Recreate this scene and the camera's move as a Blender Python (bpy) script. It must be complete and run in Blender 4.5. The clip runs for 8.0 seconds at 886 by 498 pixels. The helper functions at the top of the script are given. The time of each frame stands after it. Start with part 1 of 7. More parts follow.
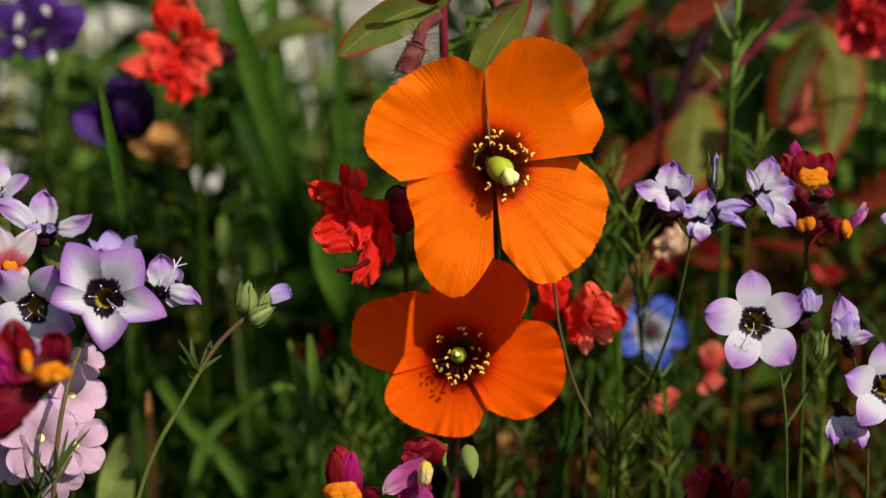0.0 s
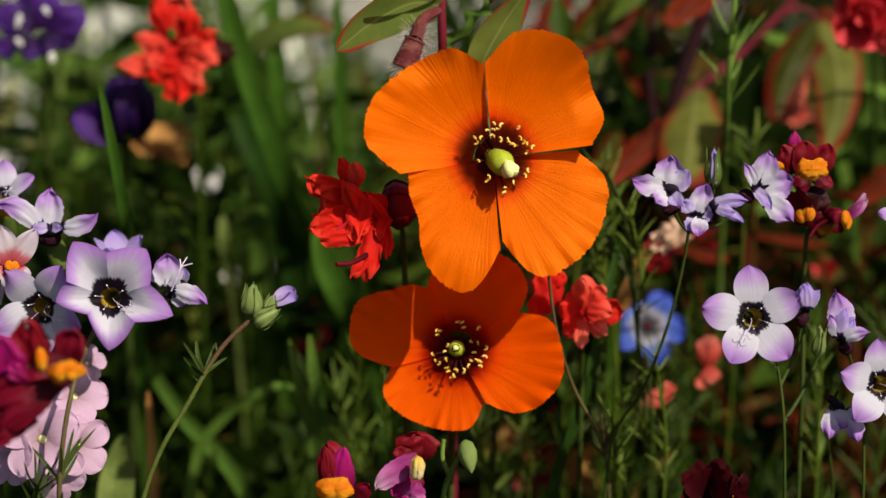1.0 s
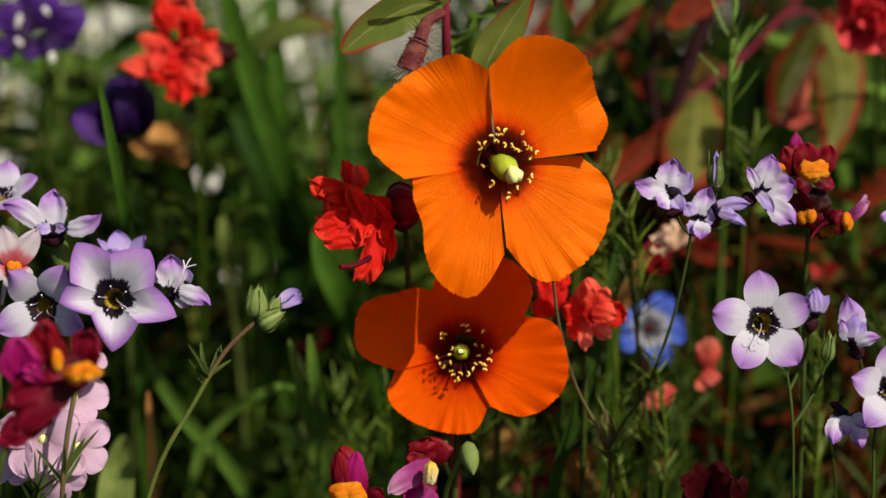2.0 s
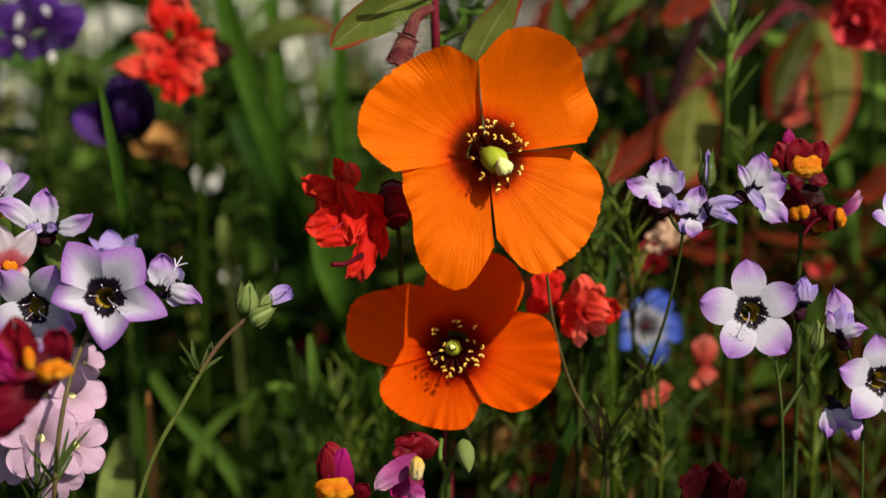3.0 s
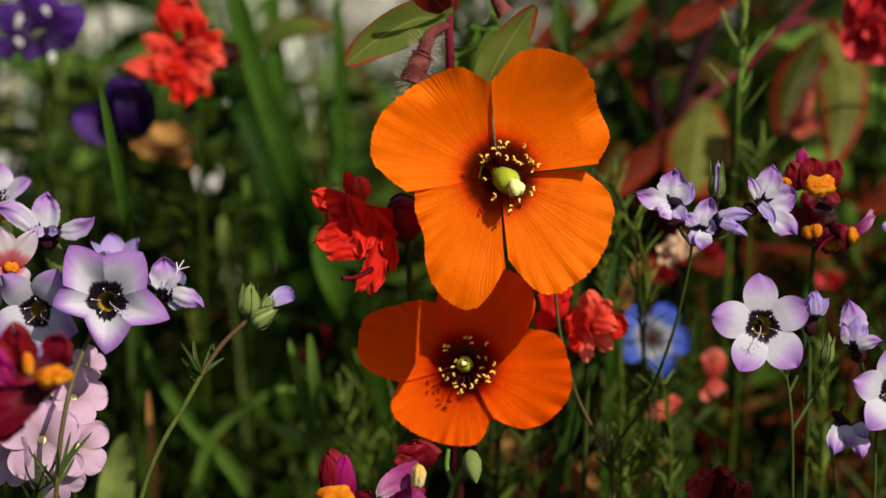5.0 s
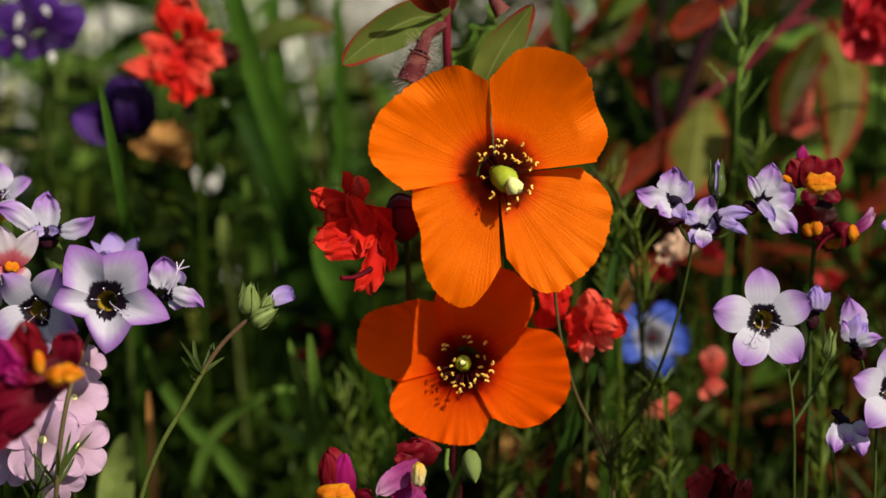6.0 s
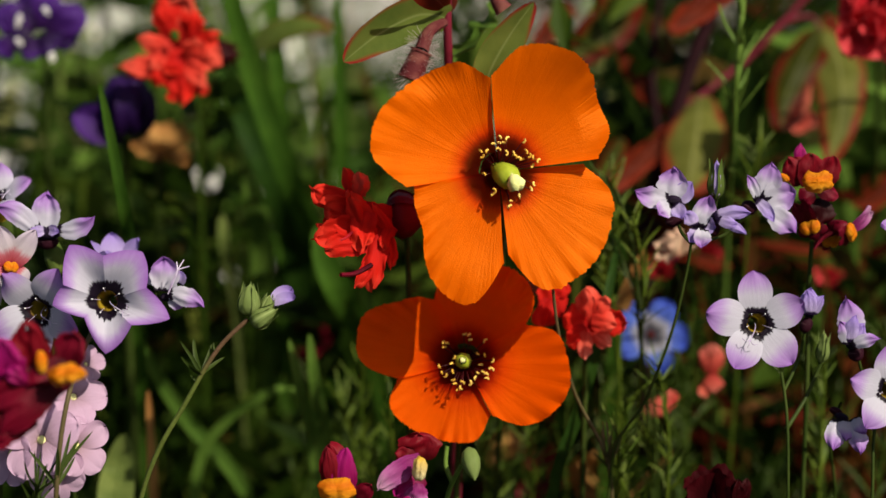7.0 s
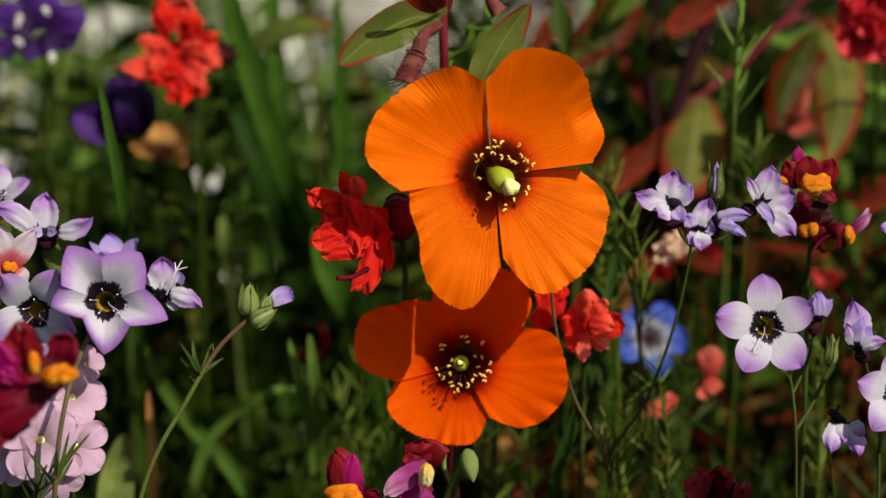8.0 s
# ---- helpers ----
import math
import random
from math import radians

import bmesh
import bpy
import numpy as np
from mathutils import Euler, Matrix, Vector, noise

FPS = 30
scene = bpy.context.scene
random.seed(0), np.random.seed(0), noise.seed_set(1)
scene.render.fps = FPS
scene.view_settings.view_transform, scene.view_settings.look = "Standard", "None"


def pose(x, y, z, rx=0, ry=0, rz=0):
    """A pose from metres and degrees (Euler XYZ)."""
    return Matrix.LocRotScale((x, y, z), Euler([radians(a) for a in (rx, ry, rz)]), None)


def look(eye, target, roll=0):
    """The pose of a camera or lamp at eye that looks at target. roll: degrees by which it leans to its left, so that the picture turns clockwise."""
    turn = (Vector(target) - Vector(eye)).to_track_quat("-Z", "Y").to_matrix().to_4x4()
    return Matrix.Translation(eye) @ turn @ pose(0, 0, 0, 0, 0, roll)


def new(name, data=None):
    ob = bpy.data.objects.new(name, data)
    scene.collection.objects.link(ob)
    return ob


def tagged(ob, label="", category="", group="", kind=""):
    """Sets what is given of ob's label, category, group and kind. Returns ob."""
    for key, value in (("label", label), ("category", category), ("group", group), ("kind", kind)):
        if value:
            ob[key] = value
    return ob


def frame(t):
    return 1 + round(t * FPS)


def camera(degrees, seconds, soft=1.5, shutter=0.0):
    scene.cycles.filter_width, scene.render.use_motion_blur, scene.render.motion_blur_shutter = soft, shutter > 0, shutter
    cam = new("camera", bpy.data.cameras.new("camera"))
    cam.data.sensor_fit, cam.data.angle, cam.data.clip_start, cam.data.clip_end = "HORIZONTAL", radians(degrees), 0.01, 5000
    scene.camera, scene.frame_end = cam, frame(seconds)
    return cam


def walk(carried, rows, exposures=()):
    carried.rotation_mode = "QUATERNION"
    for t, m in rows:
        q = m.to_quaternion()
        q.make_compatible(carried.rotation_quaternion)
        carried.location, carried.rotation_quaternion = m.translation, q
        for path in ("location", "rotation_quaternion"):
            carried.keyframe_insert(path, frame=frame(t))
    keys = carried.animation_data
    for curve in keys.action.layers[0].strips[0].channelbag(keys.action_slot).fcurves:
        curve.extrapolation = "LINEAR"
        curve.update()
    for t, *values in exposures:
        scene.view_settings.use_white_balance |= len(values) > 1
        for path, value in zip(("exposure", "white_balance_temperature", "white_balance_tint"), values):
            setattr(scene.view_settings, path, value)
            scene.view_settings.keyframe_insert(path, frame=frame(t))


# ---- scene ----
# A wildflower bed seen close up by a camera on a tripod: the plants sway, the camera stands still.
EYE = (0.0, 0.0, 0.42)
TILT = 18.0
cam = camera(24, 8.0, soft=1.5)
STAND = pose(*EYE, 90 - TILT, 0, 0)
walk(cam, [(0.0, STAND), (8.0, STAND)], exposures=[(0.0, 0.44, 6750, 10), (3.5, 0.41, 6750, 10), (8.0, 0.35, 6750, 10)])
cam.data.dof.use_dof = True
cam.data.dof.focus_distance = 0.372
cam.data.dof.aperture_fstop = 11.0

# ---- sky and sun ----
SUN_TO = Vector((0.488, -0.468, 0.737)).normalized()
world = bpy.data.worlds.new("sky")
scene.world = world
world.use_nodes = True
sky = world.node_tree.nodes.new("ShaderNodeTexSky")
sky.sky_type = "NISHITA"
sky.sun_disc = False
sky.dust_density = 3.0
sky.ozone_density = 0.6
sky.sun_elevation = math.asin(SUN_TO.z)
sky.sun_rotation = math.atan2(SUN_TO.x, SUN_TO.y)
world.node_tree.nodes["Background"].inputs[1].default_value = 0.06
world.node_tree.links.new(sky.outputs[0], world.node_tree.nodes["Background"].inputs[0])
sun = new("sun", bpy.data.lights.new("sun", "SUN"))
sun.data.energy = 5.0
sun.data.angle = radians(0.55)
sun.data.color = (1.0, 0.92, 0.78)
sun.matrix_world = look(SUN_TO * 6, (0, 0, 0))


# ---- materials ----
class Nodes:
    """A small hand for node trees."""

    def __init__(self, name):
        self.m = bpy.data.materials.new(name)
        self.m.use_nodes = True
        self.t = self.m.node_tree
        self.t.nodes.clear()
        self.out = self.t.nodes.new("ShaderNodeOutputMaterial")

    def add(self, kind, **given):
        n = self.t.nodes.new("ShaderNode" + kind)
        for key, value in given.items():
            sock = n.inputs[int(key[1:])] if key[0] == "i" and key[1:].isdigit() else n.inputs[key.replace("_", " ")]
            if isinstance(value, bpy.types.NodeSocket):
                self.t.links.new(value, sock)
            else:
                sock.default_value = value
        return n

    def math(self, op, a, b=0.0):
        n = self.add("Math", i0=a, i1=b)
        n.operation = op
        return n.outputs[0]

    def ramp(self, fac, stops, smooth=False):
        n = self.add("ValToRGB", i0=fac)
        e = n.color_ramp.elements
        n.color_ramp.interpolation = "EASE" if smooth else "LINEAR"
        while len(e) < len(stops):
            e.new(0.5)
        for k, (at, col) in zip(e, stops):
            k.position = at
            k.color = (*col, 1)
        return n.outputs[0]

    def mix(self, fac, a, b, blend="MIX"):
        n = self.t.nodes.new("ShaderNodeMix")
        n.data_type, n.blend_type = "RGBA", blend
        for k, value in ((0, fac), (6, a), (7, b)):
            if isinstance(value, bpy.types.NodeSocket):
                self.t.links.new(value, n.inputs[k])
            else:
                n.inputs[k].default_value = (*value, 1) if isinstance(value, tuple) else value
        return n.outputs[2]

    def noise(self, vec, scale, detail=3.0, rough=0.55):
        return self.add("TexNoise", Vector=vec, Scale=scale, Detail=detail, Roughness=rough).outputs["Fac"]

    def uv(self, sx=1.0, sy=1.0):
        t = self.add("TexCoord")
        mp = self.add("Mapping", Vector=t.outputs["UV"])
        mp.inputs["Scale"].default_value = (sx, sy, 1)
        return mp.outputs[0]

    def place(self):
        return self.add("TexCoord").outputs["Object"]

    def finish(self, colour, rough, through_light=0.0, bump=None, bump_size=0.0002, strength=0.4, spec=0.4, tint=None, glint=None):
        p = self.add("BsdfPrincipled", Base_Color=colour, Roughness=rough)
        if isinstance(spec, bpy.types.NodeSocket):
            self.t.links.new(spec, p.inputs["Specular IOR Level"])
        else:
            p.inputs["Specular IOR Level"].default_value = spec
        if glint:
            p.inputs["Specular Tint"].default_value = (*glint, 1)
        shader = p.outputs[0]
        if bump is not None:
            b = self.add("Bump", Strength=strength, Distance=bump_size, Height=bump)
            self.t.links.new(b.outputs[0], p.inputs["Normal"])
        if through_light:
            tr = self.add("BsdfTranslucent", Color=tint if tint is not None else colour)
            mx = self.add("MixShader", i0=through_light, i1=shader, i2=tr.outputs[0])
            shader = mx.outputs[0]
        self.t.links.new(shader, self.out.inputs[0])
        return self.m


def petal_material(name, stops, rough=0.5, through_light=0.35, streak=0.25, jag=0.08, fine=90.0, relief=0.0002, spec=0.15, mottle=0.12, tint=None, ridge=0.6, glint=None, vein=None, comb=1.0, grain=0.35, heart=0.0):
    """A petal: bands of colour from the base outwards (uv.y), fine radial veins (uv.x) and slow mottling."""
    n = Nodes(name)
    uv = n.uv()
    sep = n.add("SeparateXYZ", i0=uv)
    rays = n.noise(n.uv(fine, 1.6), 1.0, 4.0, 0.6)
    broad = n.noise(n.uv(fine / 9, 2.2), 1.0, 2.0)
    at = n.math("ADD", sep.outputs[1], n.math("MULTIPLY", n.math("SUBTRACT", rays, 0.5), jag))
    col = n.ramp(at, stops)
    lines = n.noise(n.uv(vein, 1.2), 1.0, 3.0, 0.6) if vein else rays
    col = n.mix(streak, col, n.ramp(lines, [(0.3, (0.6, 0.5, 0.58)), (0.6, (1, 1, 1))]), "MULTIPLY")
    blotch = n.noise(n.place(), 170.0, 4.0, 0.65)
    col = n.mix(mottle, col, n.ramp(blotch, [(0.35, (0.6, 0.55, 0.55)), (0.6, (1, 1, 1))]), "MULTIPLY")
    high = n.math("ADD", n.math("MULTIPLY", rays, comb), n.math("MULTIPLY", broad, ridge))
    high = n.math("ADD", high, n.math("MULTIPLY", n.noise(n.place(), 5200.0, 2.0), grain))
    if heart:
        spec = n.math("MULTIPLY", n.ramp(at, [(heart, (0.03, 0.03, 0.03)), (heart + 0.12, (1, 1, 1))]), spec)
    return n.finish(col, rough, through_light, high, relief, 0.7, spec, tint, glint)


def leaf_material(name, pale, deep, edge=None, rough=0.45, through_light=0.3, edge_at=0.3):
    """A leaf: mottled green, a paler midrib, and reddened margins where it has them."""
    n = Nodes(name)
    uv = n.uv()
    sep = n.add("SeparateXYZ", i0=uv)
    blot = n.noise(n.place(), 120.0, 4.0)
    grain = n.noise(n.uv(40, 3), 1.0, 3.0)
    col = n.ramp(blot, [(0.3, deep), (0.68, pale)])
    off = n.math("ABSOLUTE", n.math("SUBTRACT", sep.outputs[0], 0.5))
    if edge:
        wob = n.math("ADD", off, n.math("MULTIPLY", n.math("SUBTRACT", n.noise(n.place(), 90.0, 3.0), 0.5), 0.35))
        tip = n.math("MULTIPLY", n.math("POWER", sep.outputs[1], 5.0), 0.4)
        fac = n.ramp(n.math("ADD", wob, tip), [(edge_at, (0, 0, 0)), (edge_at + 0.17, (1, 1, 1))])
        col = n.mix(fac, col, edge)
    rib = n.ramp(off, [(0.012, (1, 1, 1)), (0.035, (0, 0, 0))])
    col = n.mix(n.math("MULTIPLY", rib, 0.45), col, tuple(min(1.0, c * 1.5 + 0.05) for c in pale))
    return n.finish(col, rough, through_light, n.math("ADD", n.math("MULTIPLY", grain, 0.4), blot), 0.0003, 0.5, 0.035)


def stem_material(name, low, high, rough=0.5):
    n = Nodes(name)
    g = n.noise(n.place(), 160.0, 4.0)
    fine = n.noise(n.place(), 900.0, 2.0)
    return n.finish(n.ramp(g, [(0.35, low), (0.65, high)]), rough, 0.0, fine, 0.0002, 0.5, 0.12)


def young_stem_material(name, low, high, start=0.78, end=0.92):
    """A stem that turns from one tone to another along its length."""
    n = Nodes(name)
    sep = n.add("SeparateXYZ", i0=n.uv())
    g = n.noise(n.place(), 260.0, 4.0)
    along = n.math("ADD", sep.outputs[1], n.math("MULTIPLY", n.math("SUBTRACT", g, 0.5), 0.08))
    col = n.ramp(along, [(start, low), (end, high)])
    col = n.mix(0.6, col, n.ramp(g, [(0.3, (0.55, 0.55, 0.5)), (0.65, (1, 1, 1))]), "MULTIPLY")
    return n.finish(col, 0.55, 0.0, n.noise(n.place(), 1400.0, 2.0), 0.0003, 0.6, 0.12)


def mass_material(name, stops, through_light=0.35, rough=0.5):
    """Foliage in the mass: each blade takes its own tone."""
    n = Nodes(name)
    geo = n.add("NewGeometry")
    col = n.ramp(geo.outputs["Random Per Island"], stops)
    g = n.noise(n.place(), 140.0, 3.0)
    col = n.mix(0.5, col, n.ramp(g, [(0.3, (0.55, 0.6, 0.5)), (0.65, (1, 1, 1))]), "MULTIPLY")
    return n.finish(col, rough, through_light, g, 0.0004, 0.5, 0.05)


def soil_material():
    n = Nodes("soil")
    p = n.place()
    a, b = n.noise(p, 9.0, 6.0, 0.65), n.noise(p, 160.0, 5.0, 0.7)
    col = n.ramp(n.math("ADD", n.math("MULTIPLY", a, 0.6), n.math("MULTIPLY", b, 0.4)),
                 [(0.3, (0.02, 0.014, 0.009)), (0.5, (0.05, 0.036, 0.023)), (0.7, (0.1, 0.075, 0.05))])
    green = n.ramp(b, [(0.35, (0.02, 0.04, 0.008)), (0.7, (0.06, 0.1, 0.02))])
    col = n.mix(n.ramp(n.noise(p, 1.3, 5.0, 0.6), [(0.38, (0.1, 0.1, 0.1)), (0.56, (0.9, 0.9, 0.9))]), col, green)
    return n.finish(col, 0.95, 0.0, b, 0.004, 1.0, 0.2)


def gravel_material():
    n = Nodes("gravel")
    p = n.place()
    stones = n.add("TexVoronoi", Vector=p, Scale=90.0)
    a = n.noise(p, 3.0, 4.0)
    col = n.ramp(stones.outputs["Distance"], [(0.0, (0.6, 0.59, 0.55)), (0.5, (0.5, 0.49, 0.45)), (0.8, (0.24, 0.23, 0.2))])
    col = n.mix(0.4, col, n.ramp(a, [(0.3, (0.6, 0.58, 0.54)), (0.65, (1, 1, 1))]), "MULTIPLY")
    return n.finish(col, 0.9, 0.0, stones.outputs["Distance"], 0.006, 1.0, 0.2)


M = {
    "poppy": petal_material("poppy_petal", [(0.0, (0.012, 0.001, 0.002)), (0.205, (0.012, 0.0006, 0.0012)), (0.238, (0.07, 0.0012, 0.001)), (0.268, (0.34, 0.008, 0.0015)), (0.305, (0.78, 0.05, 0.001)), (0.39, (0.95, 0.14, 0.001)), (1.0, (0.95, 0.165, 0.002))],
                            rough=0.34, through_light=0.5, streak=0.15, jag=0.09, fine=90.0, spec=0.6, relief=0.0002, mottle=0.3, ridge=0.5, comb=1.0, grain=0.8, heart=0.2, glint=(1.0, 0.5, 0.06), tint=(0.98, 0.075, 0.0, 1)),
    # A deeper orange flower, reddened further to colour its shaded petals.
    "poppy_deep": petal_material("deep_shaded_poppy_petal", [(0.0, (0.012, 0.001, 0.002)), (0.15, (0.016, 0.001, 0.002)), (0.19, (0.09, 0.002, 0.0015)), (0.235, (0.4, 0.01, 0.002)), (0.3, (0.85, 0.06, 0.001)), (0.42, (0.97, 0.1, 0.001)), (1.0, (0.97, 0.114, 0.001))],
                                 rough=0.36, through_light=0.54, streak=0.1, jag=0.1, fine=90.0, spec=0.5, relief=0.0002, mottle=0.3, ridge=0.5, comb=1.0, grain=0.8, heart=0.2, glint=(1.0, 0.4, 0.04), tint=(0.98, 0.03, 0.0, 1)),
    "ovary": stem_material("ovary", (0.2, 0.26, 0.015), (0.32, 0.37, 0.035), 0.3),
    "stigma": stem_material("stigma", (0.58, 0.6, 0.22), (0.79, 0.78, 0.4), 0.7),
    "filament": stem_material("filament", (0.025, 0.002, 0.003), (0.06, 0.005, 0.006)),
    "pollen": stem_material("pollen", (0.58, 0.3, 0.025), (0.8, 0.53, 0.12), 0.8),
    "gilia": petal_material("gilia_petal", [(0.0, (0.0054, 0.002, 0.0081)), (0.11, (0.0081, 0.0027, 0.0121)), (0.15, (0.49, 0.49, 0.58)), (0.44, (0.49, 0.47, 0.58)), (0.7, (0.375, 0.24, 0.525)), (1.0, (0.255, 0.105, 0.4))],
                            rough=0.55, through_light=0.3, streak=0.11, vein=46.0, jag=0.3, fine=11.0, relief=0.0001, spec=0.2, mottle=0.08),
    "gilia_dark": petal_material("gilia_young", [(0.0, (0.0103, 0.0041, 0.0206)), (0.12, (0.0206, 0.0083, 0.0414)), (0.18, (0.4657, 0.3932, 0.6416)), (1.0, (0.3104, 0.207, 0.6002))], rough=0.5, streak=0.2, fine=60.0),
    "gilia_tube": petal_material("gilia_throat", [(0.0, (0.3, 0.2, 0.01)), (0.5, (0.36, 0.25, 0.02)), (0.64, (0.02, 0.006, 0.012)), (1.0, (0.012, 0.004, 0.012))], rough=0.5, through_light=0.2, streak=0.2),
    "anther_white": stem_material("white_anther", (0.6, 0.6, 0.68), (0.8, 0.8, 0.82), 0.6),
    "style": stem_material("pale_style", (0.34, 0.27, 0.44), (0.58, 0.52, 0.66), 0.5),
    "calyx": leaf_material("calyx", (0.12, 0.165, 0.0375), (0.0525, 0.09, 0.0188), None),
    "calyx_dark": leaf_material("dark_calyx", (0.05, 0.012, 0.02), (0.02, 0.006, 0.012), None),
    "red": petal_material("red_petal", [(0.0, (0.3181, 0.0064, 0.0064)), (0.35, (0.5301, 0.0127, 0.0095)), (0.8, (0.62, 0.018, 0.01)), (1.0, (0.66, 0.036, 0.02))], rough=0.6, spec=0.06, through_light=0.4, streak=0.14, fine=50.0, ridge=0.15, relief=0.0001),
    # Coral and salmon reds; they also paint the sunlit lobes of red flowers.
    "red_pale": petal_material("coral_red_lit_petal", [(0.0, (0.45, 0.02, 0.014)), (0.5, (0.66, 0.05, 0.03)), (1.0, (0.72, 0.1, 0.062))], rough=0.6, spec=0.1, through_light=0.35, streak=0.14, fine=50.0, ridge=0.15, relief=0.0001),
    "salmon": petal_material("salmon_lit_petal", [(0.0, (0.5, 0.03, 0.02)), (0.5, (0.68, 0.11, 0.07)), (1.0, (0.72, 0.19, 0.13))], rough=0.6, spec=0.1, through_light=0.35, streak=0.14, fine=50.0, ridge=0.15, relief=0.0001),
    "pinkred": petal_material("rose_red_petal", [(0.0, (0.22, 0.004, 0.012)), (0.5, (0.5, 0.014, 0.025)), (1.0, (0.6, 0.045, 0.055))], rough=0.5, streak=0.14, fine=50.0, ridge=0.15, relief=0.0001),
    "coral": petal_material("coral_petal", [(0.0, (0.36, 0.03, 0.022)), (0.6, (0.47, 0.075, 0.052)), (1.0, (0.52, 0.135, 0.1))], rough=0.55, streak=0.2, fine=40.0),
    "cream": petal_material("cream_petal", [(0.0, (0.5, 0.2, 0.12)), (0.5, (0.6, 0.42, 0.28)), (1.0, (0.62, 0.4, 0.28))], rough=0.6, streak=0.2, fine=40.0),
    "maroon": petal_material("maroon_petal", [(0.0, (0.04, 0.0016, 0.0048)), (0.5, (0.128, 0.0024, 0.0128)), (1.0, (0.192, 0.0032, 0.0208))], rough=0.45, streak=0.3, fine=50.0),
    "blackred": petal_material("black_red_petal", [(0.0, (0.0105, 0.0007, 0.0014)), (1.0, (0.042, 0.0014, 0.0035))], rough=0.5, streak=0.3, fine=50.0, spec=0.15),
    "crimson": petal_material("crimson_petal", [(0.0, (0.1, 0.002, 0.012)), (0.5, (0.24, 0.004, 0.025)), (1.0, (0.34, 0.01, 0.1))], rough=0.42, streak=0.3, fine=50.0),
    "magenta": petal_material("magenta_petal", [(0.0, (0.2, 0.012, 0.1)), (0.35, (0.3, 0.03, 0.18)), (0.7, (0.45, 0.12, 0.34)), (1.0, (0.62, 0.34, 0.52))], rough=0.42, streak=0.3, fine=50.0),
    "magenta_deep": petal_material("deep_magenta_petal", [(0.0, (0.14, 0.002, 0.03)), (0.5, (0.26, 0.004, 0.09)), (1.0, (0.33, 0.008, 0.14))], rough=0.42, streak=0.3, fine=50.0),
    "maroon_red": petal_material("red_maroon_petal", [(0.0, (0.06, 0.0016, 0.004)), (0.5, (0.15, 0.0024, 0.008)), (1.0, (0.21, 0.004, 0.014))], rough=0.5, streak=0.3, fine=50.0),
    "blackviolet": petal_material("black_violet_throat", [(0.0, (0.004, 0.002, 0.008)), (1.0, (0.012, 0.004, 0.02))], rough=0.6, through_light=0.1, streak=0.2),
    "palate": petal_material("orange_palate", [(0.0, (0.72, 0.42, 0.05)), (0.35, (0.79, 0.3, 0.008)), (0.7, (0.78, 0.2, 0.004)), (1.0, (0.74, 0.3, 0.01))], rough=0.65, streak=0.5, fine=14.0, mottle=0.5, relief=0.0004, ridge=0.6),
    "palate_pale": petal_material("yellow_palate", [(0.0, (0.68, 0.64, 0.4)), (1.0, (0.68, 0.44, 0.04))], rough=0.6, streak=0.2, fine=40.0),
    "pink": petal_material("pink_petal", [(0.0, (0.21, 0.1428, 0.0672)), (0.1, (0.42, 0.2772, 0.3528)), (0.5, (0.55, 0.37, 0.52)), (1.0, (0.58, 0.395, 0.56))], rough=0.6, streak=0.2, fine=40.0, mottle=0.16, spec=0.2),
    "blush": petal_material("blush_petal", [(0.0, (0.49, 0.035, 0.056)), (0.3, (0.525, 0.14, 0.175)), (0.45, (0.574, 0.504, 0.546)), (1.0, (0.518, 0.434, 0.546))], rough=0.6, streak=0.15, jag=0.3, fine=30.0),
    "blue": petal_material("blue_petal", [(0.0, (0.02, 0.02, 0.03)), (0.2, (0.08, 0.08, 0.1)), (0.3, (0.26, 0.26, 0.29)), (0.4, (0.26, 0.28, 0.38)), (0.52, (0.06, 0.11, 0.42)), (1.0, (0.03, 0.065, 0.42))], rough=0.55, streak=0.2, fine=50.0),
    "purple": petal_material("purple_petal", [(0.0, (0.027, 0.0072, 0.054)), (0.5, (0.04, 0.008, 0.11)), (1.0, (0.075, 0.022, 0.2))], rough=0.5, streak=0.3, fine=50.0),
    "deep_purple": petal_material("deep_purple_petal", [(0.0, (0.008, 0.0016, 0.0176)), (0.6, (0.016, 0.0032, 0.048)), (1.0, (0.028, 0.0056, 0.08))], rough=0.5, through_light=0.2, streak=0.3, fine=50.0),
    "white": petal_material("white_petal", [(0.0, (0.5, 0.5, 0.36)), (0.3, (0.72, 0.72, 0.68)), (1.0, (0.76, 0.76, 0.73))], rough=0.6, streak=0.15, fine=40.0),
    "straw": petal_material("dry_petal", [(0.0, (0.3, 0.14, 0.03)), (0.5, (0.46, 0.25, 0.075)), (1.0, (0.4, 0.18, 0.05))], rough=0.7, streak=0.5, fine=40.0),
    "stem": stem_material("green_stem", (0.01836, 0.03305, 0.004392), (0.03672, 0.05508, 0.0103)),
    # The green stem again, lightened in colour to look sunlit.
    "stem_fresh": stem_material("sunlit_stem", (0.055, 0.105, 0.014), (0.1, 0.165, 0.028)),
    # Lighter than the thread leaves, to paint sun on the feathery stems.
    "feather": stem_material("sunlit_feathery_leaf", (0.036, 0.066, 0.005), (0.08, 0.115, 0.012)),
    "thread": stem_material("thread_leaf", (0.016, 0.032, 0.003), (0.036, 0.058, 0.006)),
    "stem_brown": stem_material("brown_stem", (0.0525, 0.0447, 0.0158), (0.0892, 0.0682, 0.0315)),
    "stem_turning": young_stem_material("browning_stem", (0.075, 0.1, 0.02), (0.095, 0.055, 0.03), 0.56, 0.7),
    "leaf_olive": leaf_material("olive_leaf", (0.16, 0.2, 0.055), (0.075, 0.11, 0.025)),
